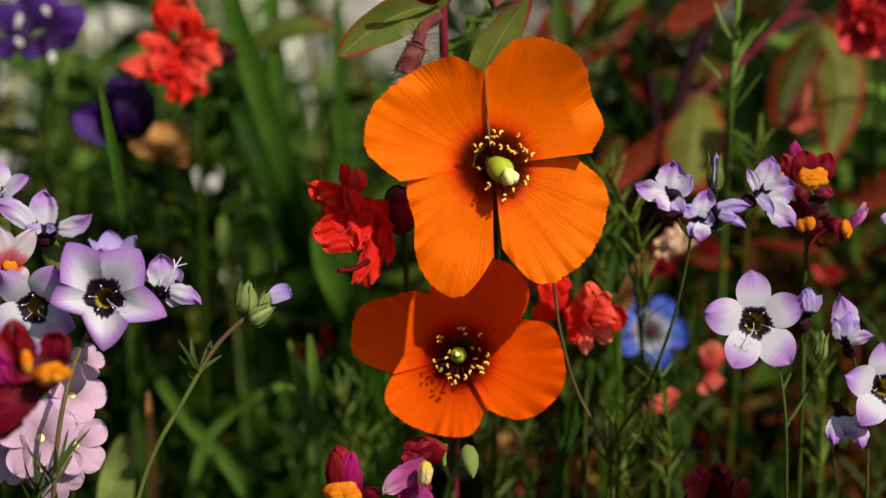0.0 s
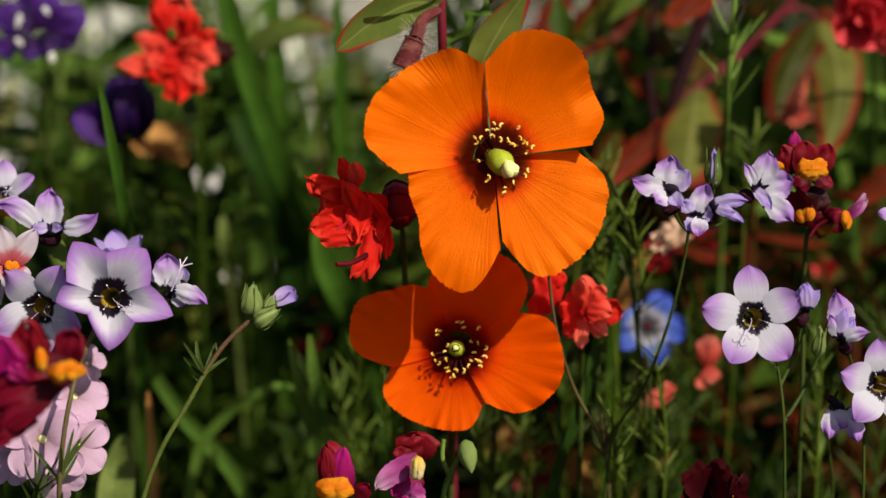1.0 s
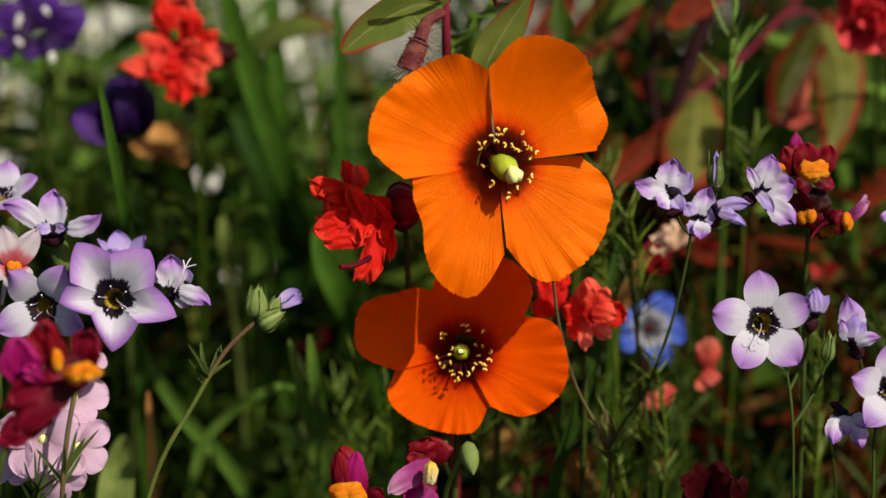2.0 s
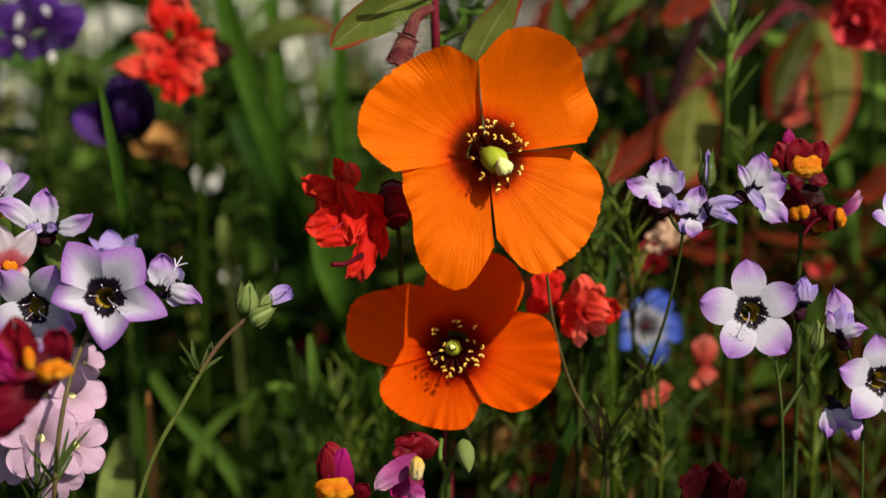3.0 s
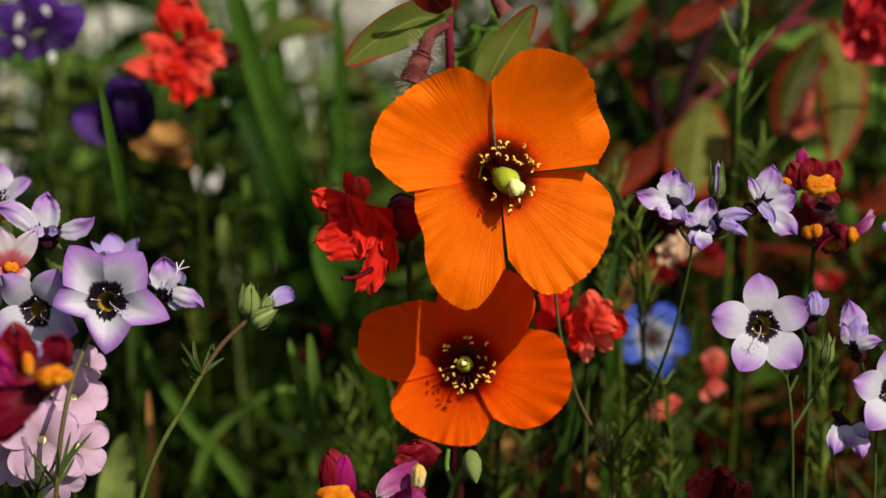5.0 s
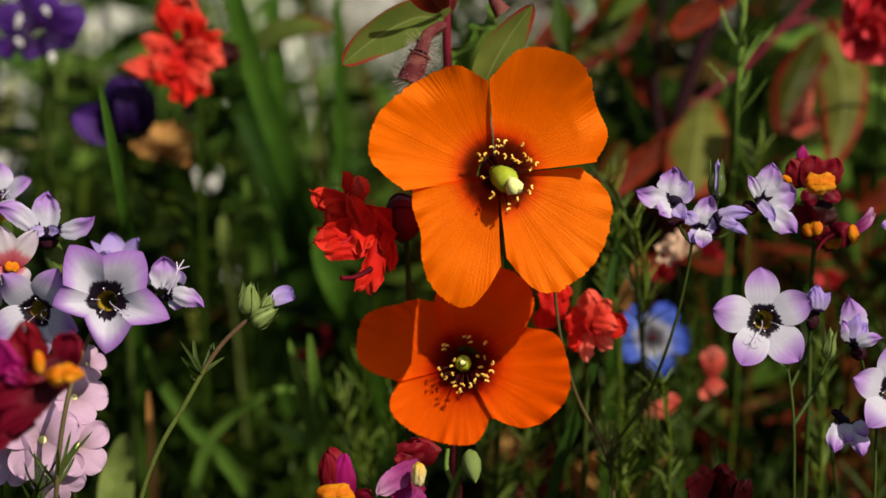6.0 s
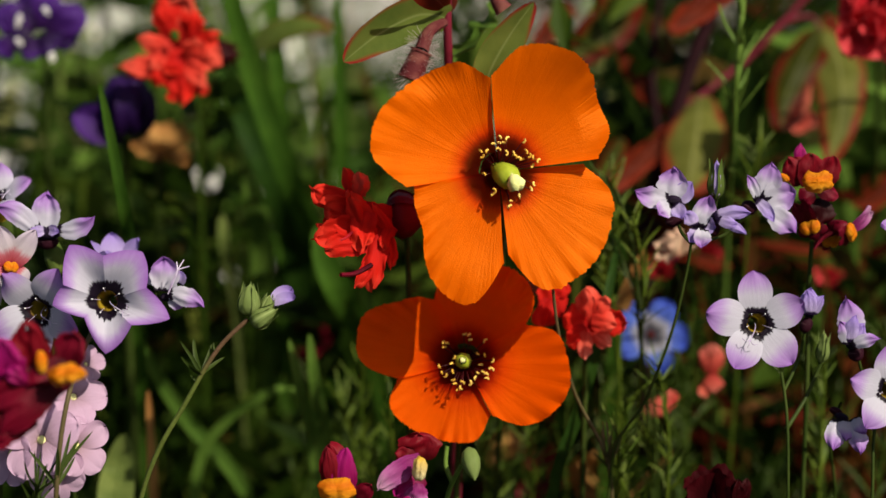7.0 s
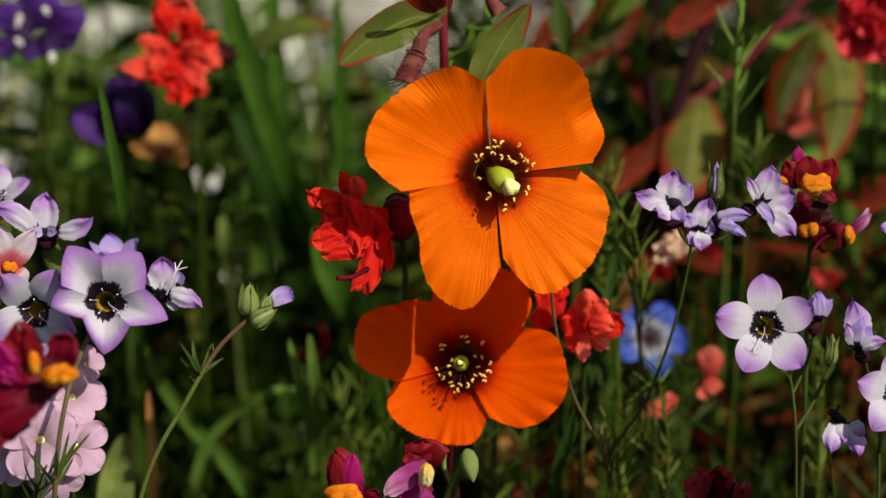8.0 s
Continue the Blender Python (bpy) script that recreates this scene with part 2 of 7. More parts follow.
    "stem_red": stem_material("red_stem", (0.072, 0.0064, 0.0112), (0.144, 0.012, 0.028)),
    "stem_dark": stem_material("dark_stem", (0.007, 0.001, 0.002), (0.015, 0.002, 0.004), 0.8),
    "bud_red": stem_material("red_bud", (0.07, 0.012, 0.014), (0.22, 0.09, 0.065), 0.75),
    "hair": stem_material("pale_hair", (0.35, 0.294, 0.28), (0.49, 0.434, 0.42), 0.6),
    "leaf": leaf_material("green_leaf", (0.06, 0.12, 0.015), (0.0263, 0.06, 0.0075)),
    "leaf_red": leaf_material("red_edged_leaf", (0.115, 0.15, 0.03), (0.065, 0.1, 0.018), (0.23, 0.02, 0.016), edge_at=0.45),
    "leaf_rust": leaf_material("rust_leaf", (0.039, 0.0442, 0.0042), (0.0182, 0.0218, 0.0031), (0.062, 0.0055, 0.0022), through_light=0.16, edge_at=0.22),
    "leaf_olive_red": leaf_material("olive_leaf_with_red_rim", (0.12, 0.125, 0.026), (0.06, 0.068, 0.012), (0.15, 0.02, 0.009), edge_at=0.32),
    "leaf_coral": leaf_material("coral_leaf", (0.42, 0.12, 0.07), (0.3, 0.06, 0.04)),
    "leaf_crimson": leaf_material("crimson_leaf", (0.11, 0.015, 0.005), (0.045, 0.008, 0.003), (0.17, 0.02, 0.008), edge_at=0.3),
    # Copies of one blade: the bright ones paint sun, the dark one shade.
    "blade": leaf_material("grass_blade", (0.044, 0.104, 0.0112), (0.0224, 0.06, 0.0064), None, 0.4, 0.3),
    "blade_lit": leaf_material("lit_grass_blade", (0.08, 0.15, 0.024), (0.045, 0.1, 0.013), None, 0.4, 0.3),
    "blade_shade": leaf_material("sunlit_grass_blade", (0.12, 0.21, 0.035), (0.07, 0.14, 0.02), None, 0.4, 0.35),
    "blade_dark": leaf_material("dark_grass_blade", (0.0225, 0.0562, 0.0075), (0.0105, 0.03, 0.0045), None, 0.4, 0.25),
    "bud_green": leaf_material("green_bud", (0.225, 0.285, 0.0975), (0.12, 0.18, 0.045)),
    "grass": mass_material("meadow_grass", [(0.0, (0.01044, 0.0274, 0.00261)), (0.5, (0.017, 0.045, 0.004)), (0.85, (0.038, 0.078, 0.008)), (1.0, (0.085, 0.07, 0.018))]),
    # Greens brightened above the other grass so that these plants look sunlit.
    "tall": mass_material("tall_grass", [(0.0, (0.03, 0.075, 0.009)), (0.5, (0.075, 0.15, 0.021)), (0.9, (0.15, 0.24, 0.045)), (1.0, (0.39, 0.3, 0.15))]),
    "pale": mass_material("pale_specks", [(0.0, (0.3, 0.34, 0.2)), (0.4, (0.55, 0.57, 0.48)), (1.0, (0.75, 0.75, 0.7))]),
    # Mostly dark tones and a few bright ones paint shade and sunlit leaves.
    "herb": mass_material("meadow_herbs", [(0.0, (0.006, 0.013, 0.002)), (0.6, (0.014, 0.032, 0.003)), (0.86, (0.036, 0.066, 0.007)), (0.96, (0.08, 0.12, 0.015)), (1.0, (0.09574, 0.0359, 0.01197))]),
    "rust_mass": mass_material("rust_herbs", [(0.0, (0.042, 0.0065, 0.004)), (0.4, (0.075, 0.009, 0.0035)), (0.7, (0.026, 0.034, 0.004)), (1.0, (0.15, 0.034, 0.016))]),
    "soil": soil_material(),
    "gravel": gravel_material(),
}


# ---- geometry ----
class Geo:
    """Faces gathered for one mesh, with uv by vertex."""

    def __init__(self):
        self.v, self.f, self.uv, self.mi = [], [], [], []

    def grid(self, nu, nv, fn, mi=0, wrap=False):
        base = len(self.v)
        for j in range(nv + 1):
            for i in range(nu + 1):
                p, uv = fn(i / nu, j / nv)
                self.v.append(tuple(p))
                self.uv.append(uv)
        for j in range(nv):
            for i in range(nu):
                a = base + j * (nu + 1) + i
                self.f.append((a, a + 1, a + nu + 2, a + nu + 1))
                self.mi.append(mi)
        return self

    def mesh(self, name):
        me = bpy.data.meshes.new(name)
        me.from_pydata(self.v, [], self.f)
        layer = me.uv_layers.new(name="uv")
        idx = np.empty(len(me.loops), dtype=np.int32)
        me.loops.foreach_get("vertex_index", idx)
        layer.data.foreach_set("uv", np.array(self.uv, dtype=np.float32)[idx].ravel())
        me.polygons.foreach_set("use_smooth", [True] * len(self.f))
        if any(self.mi):
            me.polygons.foreach_set("material_index", self.mi)
        me.update()
        return me


def part(name, geo, material, parent, label="", m=None):
    me = geo if isinstance(geo, bpy.types.Mesh) else geo.mesh(name)
    if not me.materials:
        for k in (material if isinstance(material, (list, tuple)) else [material]):
            me.materials.append(M[k])
    ob = new(name, me)
    if parent is not None:
        ob.parent = parent
    if m is not None:
        ob.matrix_basis = m
    return tagged(ob, label)


def thing(name, root, label, category, group=""):
    """An Empty at the foot of a plant."""
    ob = new(name)
    ob.empty_display_size = 0.01
    ob.location = root
    return tagged(ob, label, category, group)


def head_pose(plant, p, yaw=0.0, nod=0.0, spin=0.0):
    """A flower head at the world place p, facing the tripod, turned yaw degrees to the right, nod degrees down and spun."""
    at = Vector(p) - plant.location
    return Matrix.Translation(at) @ pose(0, 0, 0, 90 - TILT) @ pose(0, 0, 0, 0, yaw) @ pose(0, 0, 0, nod) @ pose(0, 0, 0, 0, 0, spin)


def curve_through(pts, n):
    """n + 1 points of a smooth line through pts."""
    pts = [Vector(p) for p in pts]
    if len(pts) == 2:
        return [pts[0].lerp(pts[1], k / n) for k in range(n + 1)]
    q = [pts[0] + (pts[0] - pts[1]) * 0.1, *pts, pts[-1] + (pts[-1] - pts[-2]) * 0.1]
    out = []
    for k in range(n + 1):
        x = k / n * (len(pts) - 1)
        i = min(int(x), len(pts) - 2)
        p = q[i:i + 4]
        at = [0.0]
        for one, two in zip(p, p[1:]):
            at.append(at[-1] + max(1e-6, (two - one).length) ** 0.5)
        t = at[1] + (at[2] - at[1]) * (x - i)

        def between(a, b, ta, tb):
            return a * ((tb - t) / (tb - ta)) + b * ((t - ta) / (tb - ta))
        a1, a2, a3 = (between(p[j], p[j + 1], at[j], at[j + 1]) for j in range(3))
        out.append(between(between(a1, a2, at[0], at[2]), between(a2, a3, at[1], at[3]), at[1], at[2]))
    return out


def values_through(vals, u):
    x = u * (len(vals) - 1)
    i = min(int(x), len(vals) - 2)
    t = x - i
    a, b, c, d = vals[max(i - 1, 0)], vals[i], vals[i + 1], vals[min(i + 2, len(vals) - 1)]
    return 0.5 * (2 * b + (c - a) * t + (2 * a - 5 * b + 4 * c - d) * t * t + (3 * b - a - 3 * c + d) * t ** 3)


def tube(geo, pts, r0, r1, sides=7, n=14, mi=0, knots=0.0):
    line = curve_through(pts, n)
    side = Vector((1, 0, 0))

    def at(u, v):
        k = round(v * n)
        d = (line[min(k + 1, n)] - line[max(k - 1, 0)]).normalized()
        a = (side - d * side.dot(d))
        a = a.normalized() if a.length > 1e-4 else Vector((0, 1, 0))
        b = d.cross(a)
        r = r0 + (r1 - r0) * v
        r *= 1 + knots * math.sin(v * 23.0)
        w = u * math.tau
        return line[k] + (a * math.cos(w) + b * math.sin(w)) * r, (u, v)
    return geo.grid(sides, n, at, mi)


def ribbon(geo, pts, width, across=(1, 0, 0), fold=0.15, n=16, base=0.5, peak=0.35, tip=0.6, twist=0.0, nu=4, mi=0, wave=0.0, seed=0):
    """A leaf or blade along pts, its widest place at peak, folded along the midrib."""
    line = curve_through(pts, n)
    across = Vector(across).normalized()

    def at(u, v):
        k = round(v * n)
        d = (line[min(k + 1, n)] - line[max(k - 1, 0)]).normalized()
        a = (across - d * across.dot(d)).normalized()
        nrm = a.cross(d)
        a = Matrix.Rotation(twist * v, 3, d) @ a
        nrm = Matrix.Rotation(twist * v, 3, d) @ nrm
        if v < peak:
            w = base + (1 - base) * math.sin(v / peak * math.pi / 2)
        else:
            w = max(0.0, 1 - ((v - peak) / (1 - peak)) ** 2) ** tip
        x = (u - 0.5) * 2
        w *= width * 0.5
        z = fold * abs(x) * w + wave * width * math.sin(v * 17 + seed + x * 2) * abs(x)
        return line[k] + a * (x * w) + nrm * z, (u, v)
    return geo.grid(nu, n, at, mi)


def revolve(geo, profile, sides=12, m=None, mi=0, ripple=0.0, lobes=5):
    m = m or Matrix()
    nv = len(profile) - 1

    def at(u, v):
        r, z = profile[round(v * nv)]
        w = u * math.tau
        r *= 1 + ripple * math.cos(w * lobes)
        return m @ Vector((r * math.cos(w), r * math.sin(w), z)), (u, v)
    return geo.grid(sides, nv, at, mi)


def lobe(geo, az, length, width, r0=0.0, f0=60.0, f1=95.0, neck=0.4, peak=0.62, tip=0.5, curl=0.12, ruffle=0.0, waves=2.0, notch=0.0, seed=0.0, nu=8, nv=10, z0=0.0, mi=0):
    """One petal lobe round the axis z: az its direction, f0 and f1 its angle from the axis at base and tip."""
    a = radians(az)
    rad, tan = Vector((math.cos(a), math.sin(a), 0)), Vector((-math.sin(a), math.cos(a), 0))
    vs = [math.sin(j / nv * math.pi / 2) ** 1.15 for j in range(nv + 1)]
    path, r, z, last = [], r0, z0, 0.0
    for v in vs:
        f = radians(f0 + (f1 - f0) * v)
        r += math.sin(f) * (v - last) * length
        z += math.cos(f) * (v - last) * length
        last = v
        path.append((r, z, f))

    def at(u, j):
        k = round(j * nv)
        v = vs[k]
        r, z, f = path[k]
        x = (u - 0.5) * 2
        if v < peak:
            w = neck + (1 - neck) * math.sin(v / peak * math.pi / 2)
        else:
            w = max(0.0, 1 - ((v - peak) / (1 - peak)) ** 2) ** tip
        w = max(w, 0.05) * width * 0.5
        back = notch * length * v ** 3 * (1 - abs(x)) ** 2
        up = curl * width * x * x * v + ruffle * length * v * v * math.sin(x * math.pi * waves + seed) + 0.4 * ruffle * length * v * math.sin(v * 9 + seed * 2 + x)
        p = rad * (r - back * math.sin(f)) + tan * (x * w) + Vector((0, 0, z - back * math.cos(f)))
        p += (rad * -math.cos(f) + Vector((0, 0, math.sin(f)))) * up
        return p, (u + seed, v)
    return geo.grid(nu, nv, at, mi)


def fan_petal(a0, a1, radii, r_in, level, cup, seed, crumple=1.0, big=0.0243, curl=0.0, nu=170, nv=36, ragged=1.0, turned=None):
    """A broad poppy petal: a fan between two angles with its own rim, crumpled like silk."""
    g = Geo()
    off = Vector((seed * 3.1, seed * 7.7, 0))

    def at(u, v):
        th = radians(a0 + (a1 - a0) * u)
        rim = values_through(radii, u) * 0.001
        rim *= 1 + ragged * (0.01 * noise.noise(Vector((u * 22, seed, 0))) + 0.012 * noise.noise(Vector((u * 60, seed, 4))) + 0.012 * noise.noise(Vector((u * 130, seed, 8))))
        r = r_in + (rim - r_in) * v
        k = r / big
        pleat = noise.noise(Vector((u * 9, k * 0.8, seed))) * 0.00016 + noise.noise(Vector((u * 30, k * 1.2, seed + 5))) * 0.000025
        dent = noise.noise(Vector((math.cos(th) * k * 1.7, math.sin(th) * k * 1.7, seed + 9))) * 0.0028
        edge = (2 * u - 1)
        z = level + cup * (k ** 2) * 0.006 - 0.0012 * (1 - k) + (pleat + dent) * k * crumple + abs(edge) ** 4 * 0.0012 * k + curl * edge * k ** 2
        if turned:
            z -= turned[2] * math.exp(-((u - turned[0]) / turned[1]) ** 2) * max(0.0, (v - 0.72) / 0.28) ** 1.6
        z += 0.0009 * v ** 8 * noise.noise(Vector((u * 14, 2, seed)))
        return (math.cos(th) * r, math.sin(th) * r, z), (u * 0.8 + seed, k)
    return g.grid(nu, nv, at)


def soft_petal(base, tip, width, bow=0.0, lift=0.0, cup=0.2, ruffle=0.1, seed=0.0, peak=0.55, neck=0.45, point=0.5, v0=0.0, crease=1.0, nu=18, nv=20):
    """A loose petal from base to tip in millimetres: bent sideways by bow and forwards by lift, hollowed by cup, its rim rippled."""
    g = Geo()
    a, b = Vector(base) * 0.001, Vector(tip) * 0.001
    span = (b - a).length
    side = Vector((b.y - a.y, a.x - b.x, 0))
    side = side.normalized() if side.length > 1e-6 else Vector((1, 0, 0))
    mid = (a + b) / 2 + side * bow * span + Vector((0, 0, lift * span))
    w0 = width * 0.001

    def at(u, s):
        v = 1 - (1 - s) ** 1.35
        x = 2 * u - 1
        v_in = v * (1 - ruffle * (0.35 + 0.6 * noise.noise(Vector((u * 3.5, seed, 3))) + 0.14 * noise.noise(Vector((u * 12, seed, 6))) * crease) * v * v)
        p = a * (1 - v_in) ** 2 + mid * 2 * v_in * (1 - v_in) + b * v_in ** 2
        d = ((mid - a) * (1 - v_in) + (b - mid) * v_in).normalized()
        across = d.cross(Vector((0, 0, 1)))
        across = across.normalized() if across.length > 1e-4 else side
        out = across.cross(d)
        if v < peak:
            w = neck + (1 - neck) * math.sin(v / peak * math.pi / 2)
        else:
            w = max(0.0, 1 - ((v - peak) / (1 - peak)) ** 2) ** point
        w = max(w, 0.04) * w0 * 0.5
        z = cup * 0.5 * w0 * x * x * (0.4 + 0.6 * v)
        z += ruffle * w0 * (0.25 + v) * (noise.noise(Vector((x * 1.7, v * 2.4, seed))) * 0.8 + noise.noise(Vector((x * 4.2, v * 3.4, seed + 7))) * 0.55 * crease + noise.noise(Vector((x * 9, v * 5, seed + 4))) * 0.16 * v * crease)
        w *= 1 + ruffle * (0.9 * noise.noise(Vector((x * 1.2, v * 4.5, seed + 2))) + 0.5 * noise.noise(Vector((x, v * 13, seed + 5))))
        return p + across * (x * w) + out * z, (u * 0.4 + seed, v0 + (1.1 - v0) * v)
    return g.grid(nu, nv, at)


def bloom(plant, p, petals, name="petal", v0=0.0, ruffle=0.12, peak=0.55, neck=0.45, point=0.5, seed=0.0, crease=1.0):
    """Petals laid out one by one round the place p: material, base and tip, width, bow, lift and cup."""
    m = head_pose(plant, p)
    for i, (material, x0, y0, z0, x1, y1, z1, width, bow, lift, cup) in enumerate(petals):
        part(name, soft_petal((x0, y0, z0), (x1, y1, z1), width, bow, lift, cup, ruffle, seed + i * 1.7, peak, neck, point, v0, crease), material, plant, m=m)


def blob(plant, p, name, material, size, turn=0.0, label="", seed=0.0, lumps=0.42, yaw=0.0):
    """A small lumpy swelling, size in millimetres."""
    g = Geo()

    def at(u, v):
        w, e = u * math.tau, (v - 0.5) * math.pi
        q = Vector((math.cos(w) * math.cos(e), math.sin(w) * math.cos(e), math.sin(e)))
        r = 1 + lumps * (noise.noise(q * 1.6 + Vector((seed, 0, 0))) + 0.6 * noise.noise(q * 4 + Vector((0, seed, 0)))) - 0.22 * math.exp(-(q.x / 0.25) ** 2) * (lumps > 0.1)
        return (q.x * r * size[0] * 0.0005, q.y * r * size[1] * 0.0005, q.z * r * size[2] * 0.0005), (u, 0.5 + 0.5 * q.y)
    g.grid(22, 14, at)
    return part(name, g, material, plant, label, m=head_pose(plant, p, yaw) @ pose(0, 0, 0, 0, 0, turn))


def cushion(geo, rx, ry, rz, m=None, nu=10, nv=7, mi=0):
    m = m or Matrix()

    def at(u, v):
        a, b = u * math.tau, (v - 0.5) * math.pi
        return m @ Vector((rx * math.cos(a) * math.cos(b), ry * math.sin(a) * math.cos(b), rz * math.sin(b))), (u, v)
    return geo.grid(nu, nv, at, mi)


# ---- kinds of plants ----
def stamen(x, y, rng):
    """A dark thread that rises from the heart of a poppy to a curled anther at x, y millimetres from the axis."""
    g = Geo()
    end = Vector((x, y, 0)) * 0.001
    end.z = 0.0022 + rng.uniform(0.0, 0.0016)
    foot = end.normalized() * 0.0014
    foot.z = 0.0002
    tube(g, [foot, foot.lerp(end, 0.55) + Vector((0, 0, 0.0006)), end], 0.0001, 0.00007, 5, 7)
    m = Matrix.Translation(end) @ Matrix.Rotation(rng.uniform(0, 6.3), 4, "Z") @ Matrix.Rotation(rng.uniform(-0.7, 0.7), 4, "X")
    size, turn = rng.uniform(0.00026, 0.00038), rng.uniform(2.0, 3.8)
    tube(g, [m @ Vector((math.cos(turn * k / 5) * size, math.sin(turn * k / 5) * size * 0.8, 0.0001 * k)) for k in range(6)], 0.00021, 0.00017, 7, 10, 1)
    return part("stamen", g, ["filament", "pollen"], None)


def stem_part(plant, pts, r0, r1, material="stem", name="stem", sides=8, n=24):
    g = Geo()
    tube(g, [Vector(p) - plant.location for p in pts], r0 * 0.8, r1 * 0.8, sides, n)
    return part(name, g, material, plant)


def leaf_part(plant, pts, width, material="leaf", name="leaf", **more):
    g = Geo()
    ribbon(g, [Vector(p) - plant.location for p in pts], width, **more)
    return part(name, g, material, plant)


def poppy(root, centre, petals, yaw, nod, stem, label, pistil_yaw, pistil_nod, anthers, scale=1.0, seed=1, knob=0.9, cap=1.0, material="poppy"):
    plant = thing("orange_poppy", root, label, "poppy", "orange poppies")
    h = head_pose(plant, centre, yaw, nod)
    rng = random.Random(seed)
    blown = []
    for k, (a0, a1, radii, level, cup, curl, *fold) in enumerate(petals):
        blown.append(part("petal", fan_petal(a0, a1, [r * scale for r in radii], 0.0012, level, cup, seed * 5 + k, 1.0, 0.0243 * scale, curl, turned=fold[0] if fold else None), material, plant, m=h))
    g = Geo()
    revolve(g, [(0.0006, -0.004), (0.0013, -0.001), (0.0021, 0.0008), (0.0025, 0.0028), (0.0024, 0.0045), (0.0019, 0.0057), (0.0012, 0.0062)], 14, ripple=0.03, lobes=7)
    hp = head_pose(plant, centre, pistil_yaw, pistil_nod)
    ovary = part("pistil", g, "ovary", plant, "smooth green seed capsule", m=hp @ Matrix.Scale(knob, 4))
    g = Geo()
    revolve(g, [(0.0, 0.0094), (0.0009, 0.0092), (0.0015, 0.0086), (0.00175, 0.0077), (0.0015, 0.0068), (0.0009, 0.0056)], 12, ripple=0.16, lobes=9)
    g.v = [tuple(Vector(q) * (1 + 0.1 * noise.noise(Vector(q) * 2600))) for q in g.v]
    part("stigma", g, "stigma", ovary, "knobbly cream stigma", m=Matrix.Translation((0, 0, 0.0062 * (1 - cap))) @ Matrix.Scale(cap, 4))
    for x, y in anthers:
        ob = stamen(x, y, rng)
        ob.parent, ob.matrix_basis = plant, h
    g = Geo()
    revolve(g, [(0.0008, -0.006), (0.0016, -0.0032), (0.003, -0.0016), (0.0036, -0.0012)], 12)
    part("receptacle", g, "stem", plant, m=h)
    stem_part(plant, stem, 0.0008, 0.0007, "stem")
    return plant, blown


def make_gilia_stamen():
    g = Geo()
    tube(g, [(0, 0, -0.002), (0.0003, 0, 0.001), (0.0012, 0, 0.003)], 0.00012, 0.0001, 5, 5)
    cushion(g, 0.00036, 0.0003, 0.00044, Matrix.Translation((0.0013, 0, 0.0032)), 7, 5, 1)
    me = g.mesh("stamen")
    me.materials.append(M["style"])
    me.materials.append(M["anther_white"])
    return me


GILIA_STAMEN = make_gilia_stamen()


def bowl_lobe(geo, start, tip, end, r_in, rise, seed, bulge=0.2, nu=14, nv=12):
    """A lobe of a fused corolla: it widens from the throat to an edge that runs from notch to tip to notch."""
    start, tip, end = (Vector(p) * 0.00085 for p in (start, tip, end))

    def edge(u):
        a, b, t = (start, tip, u * 2) if u < 0.5 else (tip, end, u * 2 - 1)
        mid = (a + b) * 0.5
        mid += mid.normalized() * (b - a).length * bulge
        return a * (1 - t) ** 2 + mid * 2 * t * (1 - t) + b * t * t

    def at(u, v):
        far = edge(u)
        near = (start.normalized() * (1 - u) + end.normalized() * u).normalized() * r_in
        p = near.lerp(far, v)
        x = (u - 0.5) * 2
        z = rise * math.sin(v * math.pi / 2) - rise * 0.22 * v ** 3 * (1 - x * x) + rise * 0.06 * v * math.sin(u * 5 + seed * 2 + v * 3)
        return Vector((p.x, p.y, z)), (u + seed, v ** 1.4)
    return geo.grid(nu, nv, at, 0)


def gilia_head(plant, p, yaw, nod, spin, radius, f1=92.0, f0=58.0, dark=False, wide=0.86, tip=0.7, style=True, seed=0, tall=1.0, peak=0.5, wild=1.0, neck=0.62, style_az=-20.0, bowl=None):
    """A bird's-eye flower: a dark funnel with five lobes, white inwards and violet at the rim."""
    R = radius * 0.001
    h = head_pose(plant, p, yaw, nod, spin)
    rng = random.Random(seed + round(radius * 31))
    g = Geo()
    r0 = R * 0.22
    revolve(g, [(R * 0.07, -R * 0.95), (R * 0.1, -R * 0.6), (R * 0.14, -R * 0.32), (R * 0.19, -R * 0.1), (r0, 0.0), (r0 * 1.04, 0.0003)], 20, ripple=0.03)
    throat = part("throat", g, "gilia_tube", plant, "dark funnel with a yellow floor", m=h)
    for k in range(5):
        g = Geo()
        az, long, broad = 72 * k + rng.uniform(-4, 4), rng.uniform(0.95, 1.05), rng.uniform(0.94, 1.05)
        if bowl:
            bowl_lobe(g, *bowl[k], r0 * 0.86, R * 0.4, k + seed)
        else:
            lobe(g, az, R * 0.82 * tall * long, R * 0.84 * wide * broad, r0 * 0.86, f0 + rng.uniform(-6, 6), f1 + rng.uniform(-9, 9) * wild,
                 neck=neck, peak=peak, tip=tip, curl=rng.uniform(-0.08, 0.12) * wild, ruffle=0.025 * wild, waves=1.2, seed=k + seed, nu=10, nv=12)
        part("petal", g, "gilia_dark" if dark else "gilia", throat)
    for k in range(5):
        m = Matrix.Rotation(k * math.tau / 5 + 0.5, 4, "Z") @ Matrix.Translation((r0 * 0.72, 0, -R * 0.04)) @ Matrix.Rotation(rng.uniform(-0.1, 0.5), 4, "Y") @ Matrix.Scale(R / 0.021, 4)
        part("stamen", GILIA_STAMEN, None, throat, m=m)
